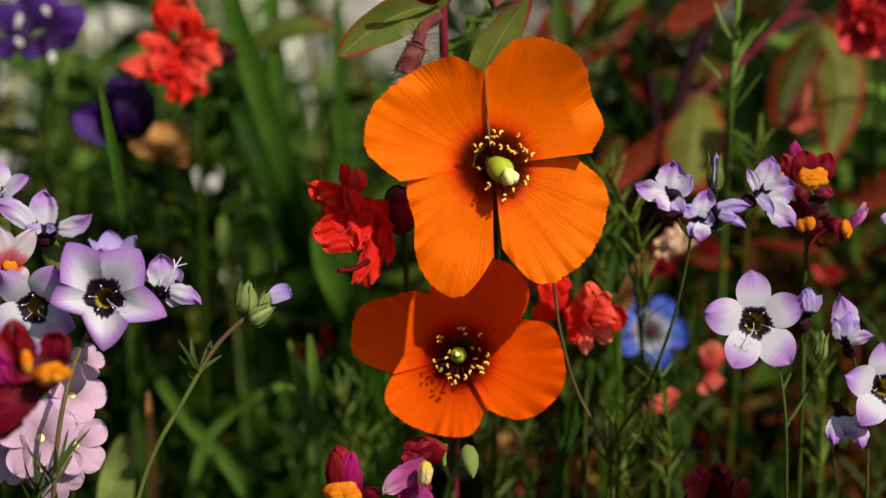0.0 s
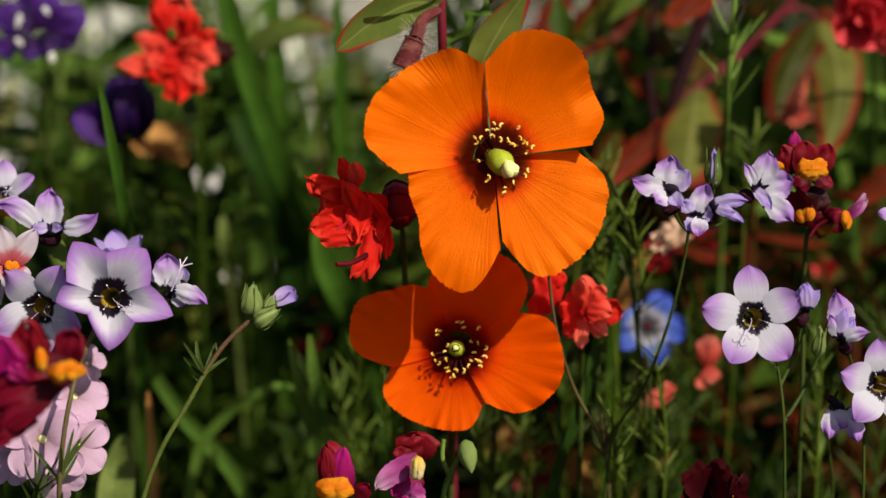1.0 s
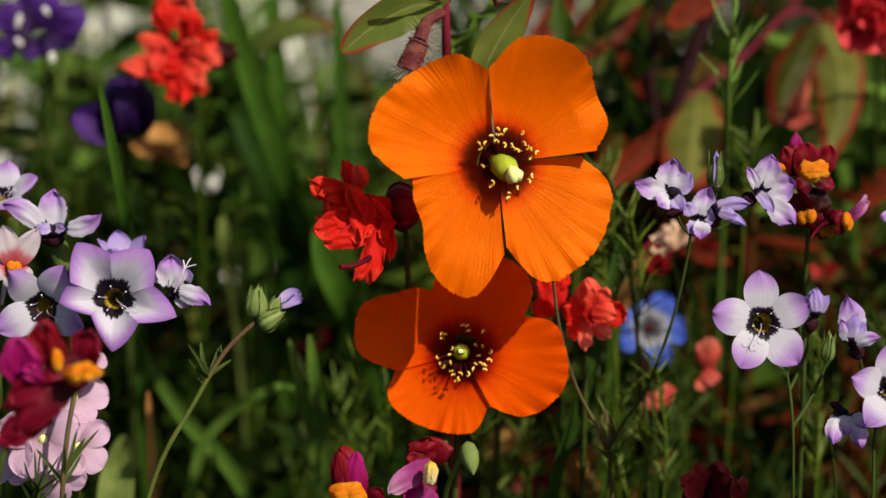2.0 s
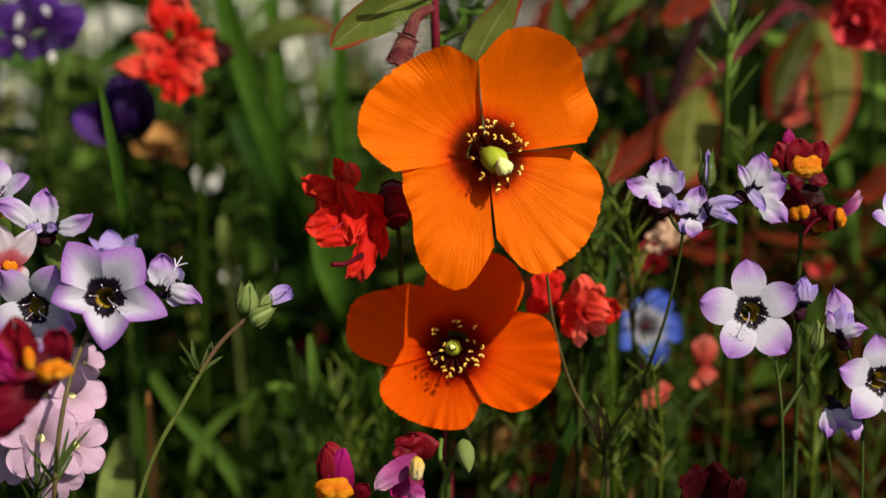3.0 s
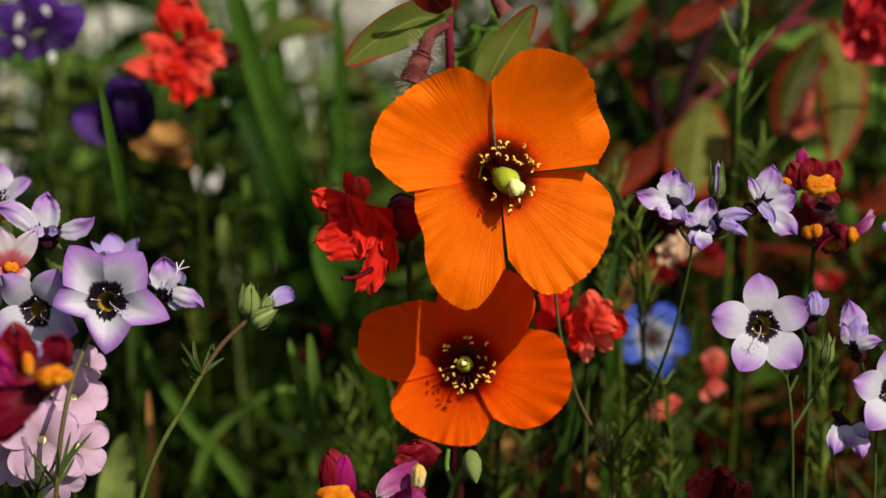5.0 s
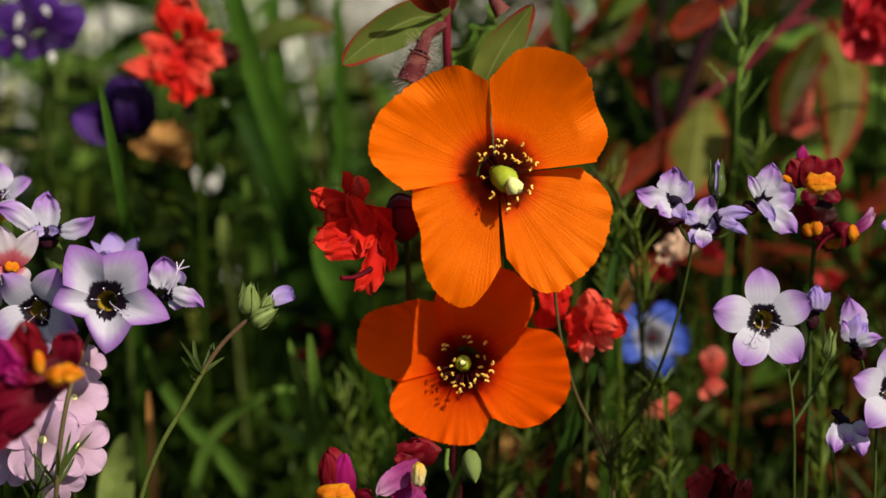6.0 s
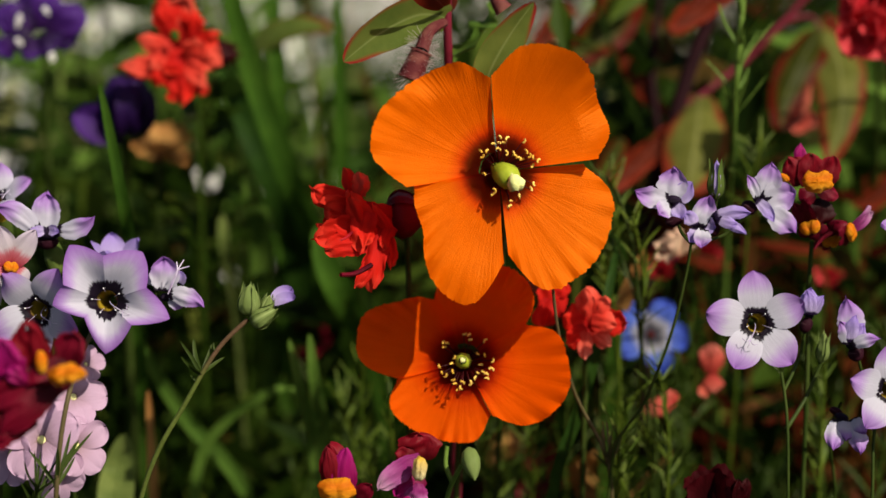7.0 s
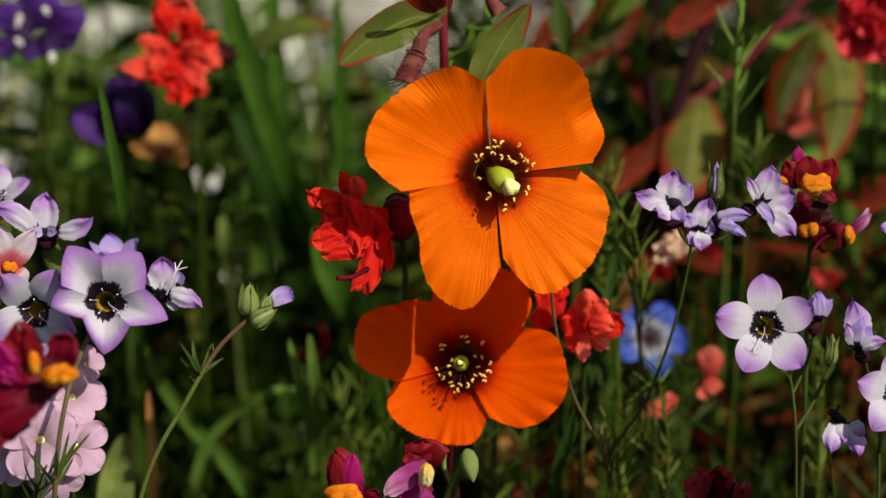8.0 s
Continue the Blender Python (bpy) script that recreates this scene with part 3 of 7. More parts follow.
    if style:
        g = Geo()
        w = radians(style_az - spin)
        out = Vector((math.cos(w), math.sin(w), 0))
        end = out * R * 0.36 + Vector((0, 0, R * 0.26))
        tube(g, [(0, 0, -R * 0.3), out * R * 0.14 + Vector((0, 0, R * 0.15)), end], 0.00009, 0.00008, 5, 8)
        for v in (-0.9, 0.1, 1.0):
            tube(g, [end, end + Vector((math.cos(w + v) * R * 0.09, math.sin(w + v) * R * 0.09, R * 0.04)), end + Vector((math.cos(w + v * 1.5) * R * 0.15, math.sin(w + v * 1.5) * R * 0.16, 0))], 0.00008, 0.00005, 4, 5)
        part("style", g, "style", throat, "thin three-branched style")
    g = Geo()
    revolve(g, [(0.0004, -R * 1.3), (R * 0.13, -R * 1.12), (R * 0.18, -R * 0.85), (R * 0.19, -R * 0.6), (R * 0.2, -R * 0.48)], 12, ripple=0.1)
    part("calyx", g, "calyx_dark" if dark else "calyx", throat)
    return throat


def gilia_bud(plant, p, yaw, nod, spin, length, material="bud_green", fat=0.34, sepal="bud_green", sepals=5):
    L = length * 0.001
    h = head_pose(plant, p, yaw, nod, spin)
    g = Geo()
    revolve(g, [(L * 0.05, 0), (L * fat * 0.75, L * 0.12), (L * fat, L * 0.35), (L * fat * 0.86, L * 0.6), (L * fat * 0.45, L * 0.85), (0.00005, L)], 15, ripple=0.07)
    bud = part("bud", g, material, plant, m=h)
    for k in range(sepals):
        g = Geo()
        a = k * math.tau / 5
        o = Vector((math.cos(a), math.sin(a), 0))
        ribbon(g, [o * L * 0.04, o * L * fat * 0.86 + Vector((0, 0, L * 0.16)), o * L * fat * 1.06 + Vector((0, 0, L * 0.4)), o * L * fat * 0.8 + Vector((0, 0, L * 0.7)), o * L * 0.22 + Vector((0, 0, L * 1.06))], L * 0.2,
               across=(-o.y, o.x, 0), n=8, base=0.7, nu=2)
        part("sepal", g, sepal, bud)
    return bud


def needle_leaves(plant, pts, spots, length, seed, material="stem", spread=0.6, width=0.0007):
    """Thread-like leaves in small tufts along a stem."""
    rng = random.Random(seed)
    line = curve_through([Vector(p) - plant.location for p in pts], 60)
    for s in spots:
        k = int(s * 60)
        for _ in range(3):
            d = Vector((rng.uniform(-spread, spread), rng.uniform(-spread, spread), rng.uniform(0.5, 1.0))).normalized()
            L = length * rng.uniform(0.6, 1.1)
            side = Vector((rng.uniform(-1, 1), rng.uniform(-1, 1), 0)) * L * 0.25
            g = Geo()
            ribbon(g, [line[k], line[k] + d * L * 0.5 + side * 0.3, line[k] + d * L + side], width * rng.uniform(0.8, 1.3), n=6, base=0.8, nu=2, fold=0.4)
            part("leaf", g, material, plant)


def linaria_head(plant, p, yaw, nod, spin, size, upper="crimson", lower="maroon", palate="palate", gape=1.0, seed=0, spread=11, puffy=1.0, broad=0.6):
    """A toadflax flower: two upright lobes, a puffed bright palate over a small three-lobed lip, and a spur."""
    S = size * 0.001
    h = head_pose(plant, p, yaw, nod, spin)
    g = Geo()
    revolve(g, [(S * 0.08, -S * 0.75), (S * 0.22, -S * 0.55), (S * 0.28, -S * 0.25), (S * 0.22, -S * 0.04), (S * 0.05, S * 0.02)], 14)
    body = part("flower_tube", g, lower, plant, m=h)
    for k, az in enumerate((90 + spread, 90 - spread)):
        g = Geo()
        lobe(g, az, S * 1.06, S * broad, S * 0.02, 62 - 10 * gape, 86, neck=0.7, peak=0.42, tip=0.72, curl=0.06, ruffle=0.05, seed=seed + k, z0=S * 0.02)
        part("upper_petal", g, upper, body)
    for k, az in enumerate((-145, -90, -35)):
        g = Geo()
        lobe(g, az, S * 0.5, S * 0.4, S * 0.15, 55, 125, neck=0.7, peak=0.5, curl=-0.1, seed=seed + k + 3)
        part("lower_petal", g, lower, body)
    g = Geo()

    def puff(u, v):
        w, e = u * math.tau, (v - 0.5) * math.pi
        x, y, z = math.cos(w) * math.cos(e), math.sin(w) * math.cos(e), math.sin(e)
        cleft = 1 - 0.38 * math.exp(-(x / 0.22) ** 2)
        bump = 1 + 0.1 * noise.noise(Vector((x * 3, y * 3, seed)))
        return Vector((x * S * 0.38 * puffy, (y * S * 0.28 * cleft - 0.1 * S * z) * puffy - S * 0.04, S * 0.14 + z * S * 0.2 * cleft * bump * puffy)), (u, 0.5 + 0.5 * y)
    g.grid(20, 12, puff)
    part("palate", g, palate, body, "puffed yellow-orange palate")
    g = Geo()
    tube(g, [(0, -S * 0.1, -S * 0.3), (0, -S * 0.5, -S * 0.65), (0, -S * 1.0, -S * 0.75)], S * 0.12, S * 0.03, 7, 8)
    part("spur", g, lower, body)
    return body


def ruffled_head(plant, p, yaw, nod, spin, size, count, material, seed, frill=0.12, f=(40, 100), slim=1.05):
    """A double flower: many ruffled, clawed petals round one centre."""
    S = size * 0.001
    rng = random.Random(seed)
    h = head_pose(plant, p, yaw, nod, spin)
    g = Geo()
    revolve(g, [(S * 0.03, -S * 0.5), (S * 0.14, -S * 0.3), (S * 0.16, -S * 0.1), (S * 0.1, S * 0.05)], 10)
    base = part("calyx", g, "stem_red", plant, m=h)
    for k in range(count):
        t = k / max(1, count - 1)
        span = rng.uniform(84, 138)
        mid = k * 137.5 + rng.uniform(-20, 20)
        rim = [size * slim * rng.uniform(0.88, 1.08) for _ in range(8)]
        rim[0] *= 0.7
        rim[-1] *= 0.7
        lift = (f[1] - (f[0] + (f[1] - f[0]) * t)) * rng.uniform(0.7, 1.15)
        m = Matrix.Rotation(radians(mid), 4, "Z") @ Matrix.Rotation(radians(-lift), 4, "Y")
        sheet = fan_petal(-span / 2, span / 2, rim, S * 0.05, S * 0.03 * t, rng.uniform(-0.3, 0.5) * S / 0.0243 * 2.4, rng.uniform(0, 60), frill * 20 * S / 0.0243, S, 0.0, 28, 12, 2.0)
        part("petal", sheet, material, base, m=m)
    return base


def open_head(plant, p, yaw, nod, spin, radius, material, n=5, f0=60, f1=92, wide=0.95, notch=0.0, ruffle=0.03, seed=0, eye="stigma", neck=0.3):
    """A plain open flower of n lobes round a small eye."""
    R = radius * 0.001
    rng = random.Random(seed)
    h = head_pose(plant, p, yaw, nod, spin)
    g = Geo()
    revolve(g, [(R * 0.05, -R * 0.5), (R * 0.1, -R * 0.25), (R * 0.12, 0), (R * 0.08, R * 0.06), (0.00002, R * 0.08)], 10)
    mid = part("eye", g, eye, plant, m=h)
    for k in range(n):
        g = Geo()
        lobe(g, 360 / n * k + rng.uniform(-5, 5), R * rng.uniform(0.86, 1.0), R * wide * rng.uniform(0.9, 1.08), R * 0.06, f0 + rng.uniform(-8, 8), f1 + rng.uniform(-10, 10), neck=neck, peak=0.66, tip=0.45,
             curl=rng.uniform(-0.05, 0.15), ruffle=ruffle, notch=notch, seed=k + seed)
        part("petal", g, material, mid)
    return mid


# ---- the ground and the meadow in the mass ----
def ground():
    g = Geo()
    half = 120.0

    def warp(x):
        return math.copysign(abs(x) ** 3.2, x) * half

    def at(u, v):
        x, y = warp(2 * u - 1), warp(2 * v - 1)
        z = 0.012 * noise.noise(Vector((x * 3, y * 3, 0))) * min(1.0, 4 / (1 + abs(x) + abs(y)))
        return (x, y, z - 0.006), (u, v)
    g.grid(120, 120, at)
    tagged(part("ground", g, "soil", None), "dark crumbly soil with patches of short green growth", "ground", kind="structure")


def path():
    """A pale gravel path that runs past behind the bed."""
    g = Geo()

    line = curve_through([(-9, 1.7, 0), (-4, 2.05, 0), (-1.4, 2.0, 0), (-0.3, 2.0, 0), (0.1, 2.6, 0), (0.2, 4, 0), (-0.3, 7, 0), (-1.5, 12, 0)], 120)

    def at(u, v):
        k = round(v * 120)
        d = (line[min(k + 1, 120)] - line[max(k - 1, 0)]).normalized()
        x = 2 * u - 1
        p = line[k] + Vector((d.y, -d.x, 0)) * x * (0.78 + 0.05 * noise.noise(Vector((v * 30, x, 3))))
        return (p.x, p.y, 0.014 + 0.004 * noise.noise(p * 9) - 0.03 * abs(x) ** 8), (u, v)
    g.grid(24, 120, at)
    tagged(part("path", g, "gravel", None), "pale gravel path beyond the flower bed", "path", kind="structure")


def in_the_way(x, y, z):
    """Whether a place stands in the open air between tripod and flowers."""
    return -0.25 < y < 0.43 and abs(x) < 0.08 + max(0.0, y) * 0.34 and z > 0.40 - max(0.0, y) * 0.5


def strips(name, n, spots, tall, wide, material, label, seed, lean=0.35, segs=5, floor=0.0):
    """n blades in one mesh: spots(rng) gives a foot and a share of the full height."""
    rng = np.random.default_rng(seed)
    verts, faces = [], []
    ts = np.linspace(0, 1, segs + 1)
    while len(faces) < n * segs:
        x, y, z0, share = spots(rng)
        H = rng.uniform(*tall) * share
        w = rng.uniform(*wide)
        a, b = rng.uniform(0, 2 * np.pi), rng.uniform(0, 2 * np.pi)
        ln = rng.uniform(0.05, lean) * H
        top = (x + np.cos(a) * ln, y + np.sin(a) * ln, z0 + H)
        if in_the_way(*top) or in_the_way((x + top[0]) / 2, (y + top[1]) / 2, z0 + H * 0.6):
            continue
        base = len(verts)
        for t in ts:
            wt = w * (1 - t ** 2.2) * 0.5 * (0.55 + 0.45 * min(1, t * 4)) + 0.00008
            cx, cy = x + np.cos(a) * ln * t ** 2, y + np.sin(a) * ln * t ** 2
            cz = z0 + H * (t - 0.16 * lean * t ** 3)
            verts.append((cx + np.cos(b) * wt, cy + np.sin(b) * wt, cz))
            verts.append((cx - np.cos(b) * wt, cy - np.sin(b) * wt, cz))
        for k in range(segs):
            q = base + 2 * k
            faces.append((q, q + 1, q + 3, q + 2))
    me = bpy.data.meshes.new(name)
    me.from_pydata(verts, [], faces)
    me.polygons.foreach_set("use_smooth", [True] * len(faces))
    me.materials.append(M[material])
    tagged(new(name, me), label, "foliage", kind="stuff")


def leaflets(name, sprigs, spots, tall, per, size, material, label, seed, spread=0.03, slim=0.3):
    """Branching herbs in one mesh: thin stalks set with small pointed leaves."""
    rng = np.random.default_rng(seed)
    verts, faces = [], []
    for _ in range(sprigs):
        x, y, z0, share = spots(rng)
        H = rng.uniform(*tall) * share
        a = rng.uniform(0, 2 * np.pi)
        ln = rng.uniform(0, 0.25) * H
        if in_the_way(x + np.cos(a) * ln, y + np.sin(a) * ln, H + 0.02):
            continue
        base = len(verts)
        for t in (0, 0.5, 1):
            c = (x + np.cos(a) * ln * t * t, y + np.sin(a) * ln * t * t, H * t)
            for k in range(3):
                w = k * 2.1
                verts.append((c[0] + np.cos(w) * 0.0007, c[1] + np.sin(w) * 0.0007, c[2]))
        for s in (0, 3):
            for k in range(3):
                faces.append((base + s + k, base + s + (k + 1) % 3, base + s + 3 + (k + 1) % 3, base + s + 3 + k))
        for _k in range(per):
            t = rng.uniform(0.25, 1.0)
            c = np.array((x + np.cos(a) * ln * t * t, y + np.sin(a) * ln * t * t, H * t))
            d = np.array((rng.normal(), rng.normal(), rng.uniform(0.0, 1.3)))
            d /= np.linalg.norm(d)
            L = rng.uniform(*size)
            s = np.cross(d, (rng.normal(), rng.normal(), rng.normal()))
            s /= np.linalg.norm(s) + 1e-9
            w = L * slim * 0.5
            droop = np.array((0, 0, -0.18 * L))
            base = len(verts)
            verts.extend(map(tuple, (c, c + d * L * 0.45 + s * w, c + d * L + droop, c + d * L * 0.45 - s * w + droop * 0.1)))
            faces.append((base, base + 1, base + 2, base + 3))
    me = bpy.data.meshes.new(name)
    me.from_pydata(verts, [], faces)
    me.materials.append(M[material])
    tagged(new(name, me), label, "foliage", kind="stuff")


def behind(rng):
    y = 0.47 + rng.random() ** 1.6 * 0.75
    x = rng.uniform(-1, 1) ** 3 * 0.55 + rng.uniform(-0.3, 0.3)
    low = 0.42 if x < 0.08 and y > 0.62 else 0.8
    return x, y, 0.0, low + 0.3 * min(1.0, (y - 0.45) / 0.4) * low


def close_behind(rng):
    y = 0.43 + rng.random() * 0.2
    return rng.uniform(-0.3, 0.3), y, 0.0, 1.0 + 0.6 * (y - 0.43)


def far_left(rng):
    y = 0.62 + rng.random() * 0.4
    return rng.uniform(-0.34, 0.06), y, 0.0, 1.0 - 0.9 * (y - 0.62)


def left_behind(rng):
    y = 0.56 + rng.random() * 0.35
    return rng.uniform(-0.3, 0.02), y, 0.0, 0.9 - 0.5 * (y - 0.56)


def right_behind(rng):
    y = 0.46 + rng.random() ** 1.6 * 0.5
    return rng.uniform(0.02, 0.4), y, 0.0, 0.8


def under(rng):
    return rng.uniform(-0.3, 0.3), rng.uniform(0.3, 0.56), 0.0, 0.5


def around(rng):
    r, a = rng.random() ** 0.6 * 2.4, rng.uniform(0, 2 * np.pi)
    x, y = r * np.cos(a), 0.5 + r * np.sin(a)
    return (x, y, 0.0, 0.8) if not (1.22 < y < 2.95 and x < 0.5) else (x, y, 0.0, 0.02)


def meadow():
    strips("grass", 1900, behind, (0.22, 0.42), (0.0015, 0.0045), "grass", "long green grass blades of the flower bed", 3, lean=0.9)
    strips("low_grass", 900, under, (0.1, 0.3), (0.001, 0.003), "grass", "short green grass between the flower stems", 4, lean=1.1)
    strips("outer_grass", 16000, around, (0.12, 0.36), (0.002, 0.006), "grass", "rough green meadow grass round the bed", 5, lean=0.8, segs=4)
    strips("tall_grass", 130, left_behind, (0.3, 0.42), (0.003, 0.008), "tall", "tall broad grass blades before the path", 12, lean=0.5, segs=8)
    # Pale leaflets added to scatter bright spots behind the flowers.
    leaflets("pale_specks", 60, far_left, (0.2, 0.34), 5, (0.006, 0.013), "pale", "tiny pale leaflets scattered through the meadow", 15, slim=0.8)
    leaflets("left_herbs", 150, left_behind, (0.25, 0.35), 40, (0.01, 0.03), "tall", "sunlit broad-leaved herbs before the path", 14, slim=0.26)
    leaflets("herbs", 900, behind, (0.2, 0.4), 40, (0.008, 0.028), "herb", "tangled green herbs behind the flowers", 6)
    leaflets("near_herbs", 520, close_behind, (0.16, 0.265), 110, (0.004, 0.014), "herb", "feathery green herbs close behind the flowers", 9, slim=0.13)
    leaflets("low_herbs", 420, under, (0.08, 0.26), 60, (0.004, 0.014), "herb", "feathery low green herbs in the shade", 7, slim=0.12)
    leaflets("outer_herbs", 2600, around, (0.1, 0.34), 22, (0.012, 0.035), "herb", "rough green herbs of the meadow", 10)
    leaflets("rusty_herbs", 560, right_behind, (0.2, 0.36), 24, (0.01, 0.03), "rust_mass", "rust-red and green herb leaves behind the flowers", 8, slim=0.16)


ground()
path()
meadow()

# ---- the two orange poppies ----
poppy_high, petals_high = poppy((0.00985, 0.38368, 0.26485)[:2] + (0.0,), (0.00900, 0.35539, 0.32019), [
    (98, 191, (16, 20, 21.4, 22.8, 24.2, 23.2, 17.4), -0.0004, 1.05, -0.0028, (0.36, 0.1, 0.003)),
    (5, -85, (15.2, 20.6, 22.2, 23.2, 23.4, 22.4, 15), 0.0002, 0.0, 0.0),
    (187, 269, (15.6, 16.6, 17.4, 21, 23.9, 24, 16.5), 0.0002, -0.1, 0.0),
    (97.6, 6, (16.4, 21.4, 22.9, 23.1, 21.4, 20.7, 17), 0.0012, 0.95, 0.0, (0.74, 0.12, 0.0035))], 9, -4,
    [(0.00985, 0.38368, 0.26485)[:2] + (0.0,), (0.01047, 0.40122, 0.23471), (0.01136, 0.39276, 0.27340), (0.01012, 0.37365, 0.29871), (0.00910, 0.35900, 0.31834)],
    "open orange poppy with four silky petals and dark centre", 24, 20,
    ((-4.2, 2.8), (-3.9, 2.2), (-2.8, 3.0), (-0.8, 5.4), (-0.6, 4.5), (0.1, 4.7), (0.9, 5.3), (-0.7, 3.5), (0.4, 2.7), (1.9, 2.8), (2.1, 2.1), (2.7, 1.7), (3.3, 2.0), (4.1, 3.0), (4.5, 2.3), (5.6, 2.1), (6.3, 1.5), (5.1, 0.7), (4.9, -3.6), (5.5, -2.6), (3.3, -4.6), (1.1, -5.8), (1.2, -6.8), (-3.3, -1.1), (-2.2, -4.4), (-1.6, -3.9), (3.6, 4.9), (-1.7, 4.2)), 1.0, 2, 0.9)
poppy_low, _ = poppy((0.00175, 0.37236, 0.26238)[:2] + (0.0,), (0.00295, 0.36365, 0.28089), [
    (25, 122, (11, 16.5, 18.5, 18, 17, 15, 11), -0.001, 0.5, 0.0),
    (112, 196, (11.5, 14, 16, 19.2, 19.2, 17.8, 12), 0.0004, 0.6, 0.0),
    (194, 297, (12, 15.2, 15.2, 14.6, 14.4, 14, 10.5), -0.0002, 0.5, 0.0),
    (33, -62, (12, 17, 18.3, 19.2, 18.2, 15.7, 11), 0.001, 0.5, 0.0)], -2, -8,
    [(0.00175, 0.37236, 0.26238)[:2] + (0.0,), (0.00176, 0.37007, 0.24886), (0.00238, 0.36933, 0.26600), (0.00297, 0.36613, 0.27881)],
    "smaller orange poppy shaded by the poppy above it", -4, -6,
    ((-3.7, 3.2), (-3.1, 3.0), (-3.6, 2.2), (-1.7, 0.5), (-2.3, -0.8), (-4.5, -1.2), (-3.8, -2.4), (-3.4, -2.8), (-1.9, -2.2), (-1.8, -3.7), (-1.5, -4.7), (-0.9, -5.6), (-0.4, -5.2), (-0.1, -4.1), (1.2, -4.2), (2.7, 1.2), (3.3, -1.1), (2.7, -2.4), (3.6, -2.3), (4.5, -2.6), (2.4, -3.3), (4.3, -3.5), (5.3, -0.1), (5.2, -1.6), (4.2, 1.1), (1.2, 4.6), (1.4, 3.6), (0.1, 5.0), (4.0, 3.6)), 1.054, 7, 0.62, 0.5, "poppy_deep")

# ---- bird's-eye gilias ----
GIL = "bird's-eye gilias"
gilia_left = thing("gilia", (-0.07476, 0.34118, 0.23760)[:2] + (0.0,), "white and violet gilia with dark throat on slim stem", "gilia", GIL)
stem_part(gilia_left, [(-0.07476, 0.34118, 0.23760)[:2] + (0.0,), (-0.06778, 0.33204, 0.26774), (-0.06552, 0.33751, 0.28458), (-0.06374, 0.34775, 0.29020), (-0.06224, 0.35690, 0.29248)], 0.0006, 0.0005, "stem_brown")
gilia_head(gilia_left, (-0.05995, 0.34804, 0.29776), 0, 0, 0, 10.0, seed=3, style_az=-30, bowl=(
    ((0.0, 9.4), (-7.2, 11.6), (-8.2, 3.4)), ((8.9, 2.8), (8.0, 10.2), (0.0, 9.4)), ((5.9, -4.9), (13.6, -3.6), (8.9, 2.8)),
    ((-3.9, -3.4), (0.3, -10.9), (5.9, -4.9)), ((-8.2, 3.4), (-10.6, -0.8), (-3.9, -3.4))))
bloom(gilia_left, (-0.05076, 0.35826, 0.29614), (
    ("gilia", -0.5, -0.2, 0, -0.6, 6.6, 0, 5.5, 0.1, 0.1, 0.25),
    ("gilia", 0.6, -0.8, 1, 7.2, -3.1, 2.5, 3.7, -0.22, 0.14, -0.3),
    ("gilia", 0.4, -1.2, 0, 3.5, -2.9, 1, 2.5, 0.1, 0.1, -0.2),
    ("gilia", -1, 1, -1, -2.9, 4.1, -1, 4.1, 0.1, 0.1, 0.2),
    ("gilia_dark", 2.1, 1.2, -1, 2.3, 3.7, 0, 2.3, 0.2, 0.2, 0.3)), ruffle=0.2, neck=0.6, v0=0.04, point=0.85, peak=0.45, crease=0.15, seed=2)
blob(gilia_left, (-0.05113, 0.35901, 0.29457), "throat", "blackviolet", (2.1, 1.6, 1.4), 0, "dark funnel of the flower", 3, 0.05)
style = Geo()
for end in ((3.4, 5.6, 2.0), (4.4, 4.4, 2.2), (2.0, 5.2, 1.6)):
    tube(style, [(0.0004, -0.0006, 0.001), (0.0022, 0.0036, 0.002), tuple(v * 0.001 for v in end)], 0.00014, 0.0001, 5, 8)
part("style", style, "style", gilia_left, "thin three-branched style", m=head_pose(gilia_left, (-0.05036, 0.35542, 0.29712)))
gilia_head(gilia_left, (-0.06167, 0.37090, 0.29670), 10, -66, 30, 7.0, 50, 24, dark=True, seed=6, peak=0.4, tip=0.85, wild=1.5)
stem_part(gilia_left, [(-0.06512, 0.35525, 0.28740), (-0.05832, 0.36217, 0.28927), (-0.05342, 0.36362, 0.29373)], 0.0004, 0.00035, name="branch")
stem_part(gilia_left, [(-0.06512, 0.35525, 0.28740), (-0.06433, 0.37102, 0.29060), (-0.06284, 0.37332, 0.29769)], 0.0004, 0.00035, name="branch")
needle_leaves(gilia_left, [(-0.07476, 0.34118, 0.23760)[:2] + (0.0,), (-0.06778, 0.33204, 0.26774), (-0.06552, 0.33751, 0.28458), (-0.06374, 0.34775, 0.29020)], [0.33, 0.35, 0.37], 0.009, 3)

gilia_side = thing("gilia", (-0.07180, 0.35730, 0.22898)[:2] + (0.0,), "violet gilia opened upwards, seen from its side", "gilia", GIL)
stem_part(gilia_side, [(-0.07180, 0.35730, 0.22898)[:2] + (0.0,), (-0.07129, 0.36695, 0.27162), (-0.07206, 0.36913, 0.29126), (-0.07283, 0.36636, 0.30217)], 0.0004, 0.00035)
bloom(gilia_side, (-0.07324, 0.36382, 0.30678), (
    ("gilia", 0.1, -1, -1, 0.1, 6.7, -1.5, 5.4, 0, 0.12, 0.25),
    ("gilia", -1.5, -1, 1, -8.8, 3.4, 3, 4.1, 0.25, 0.1, -0.25),
    ("gilia", 2.4, -0.7, 1, 9.6, 1.8, 3, 3.5, 0.3, 0.12, -0.3),
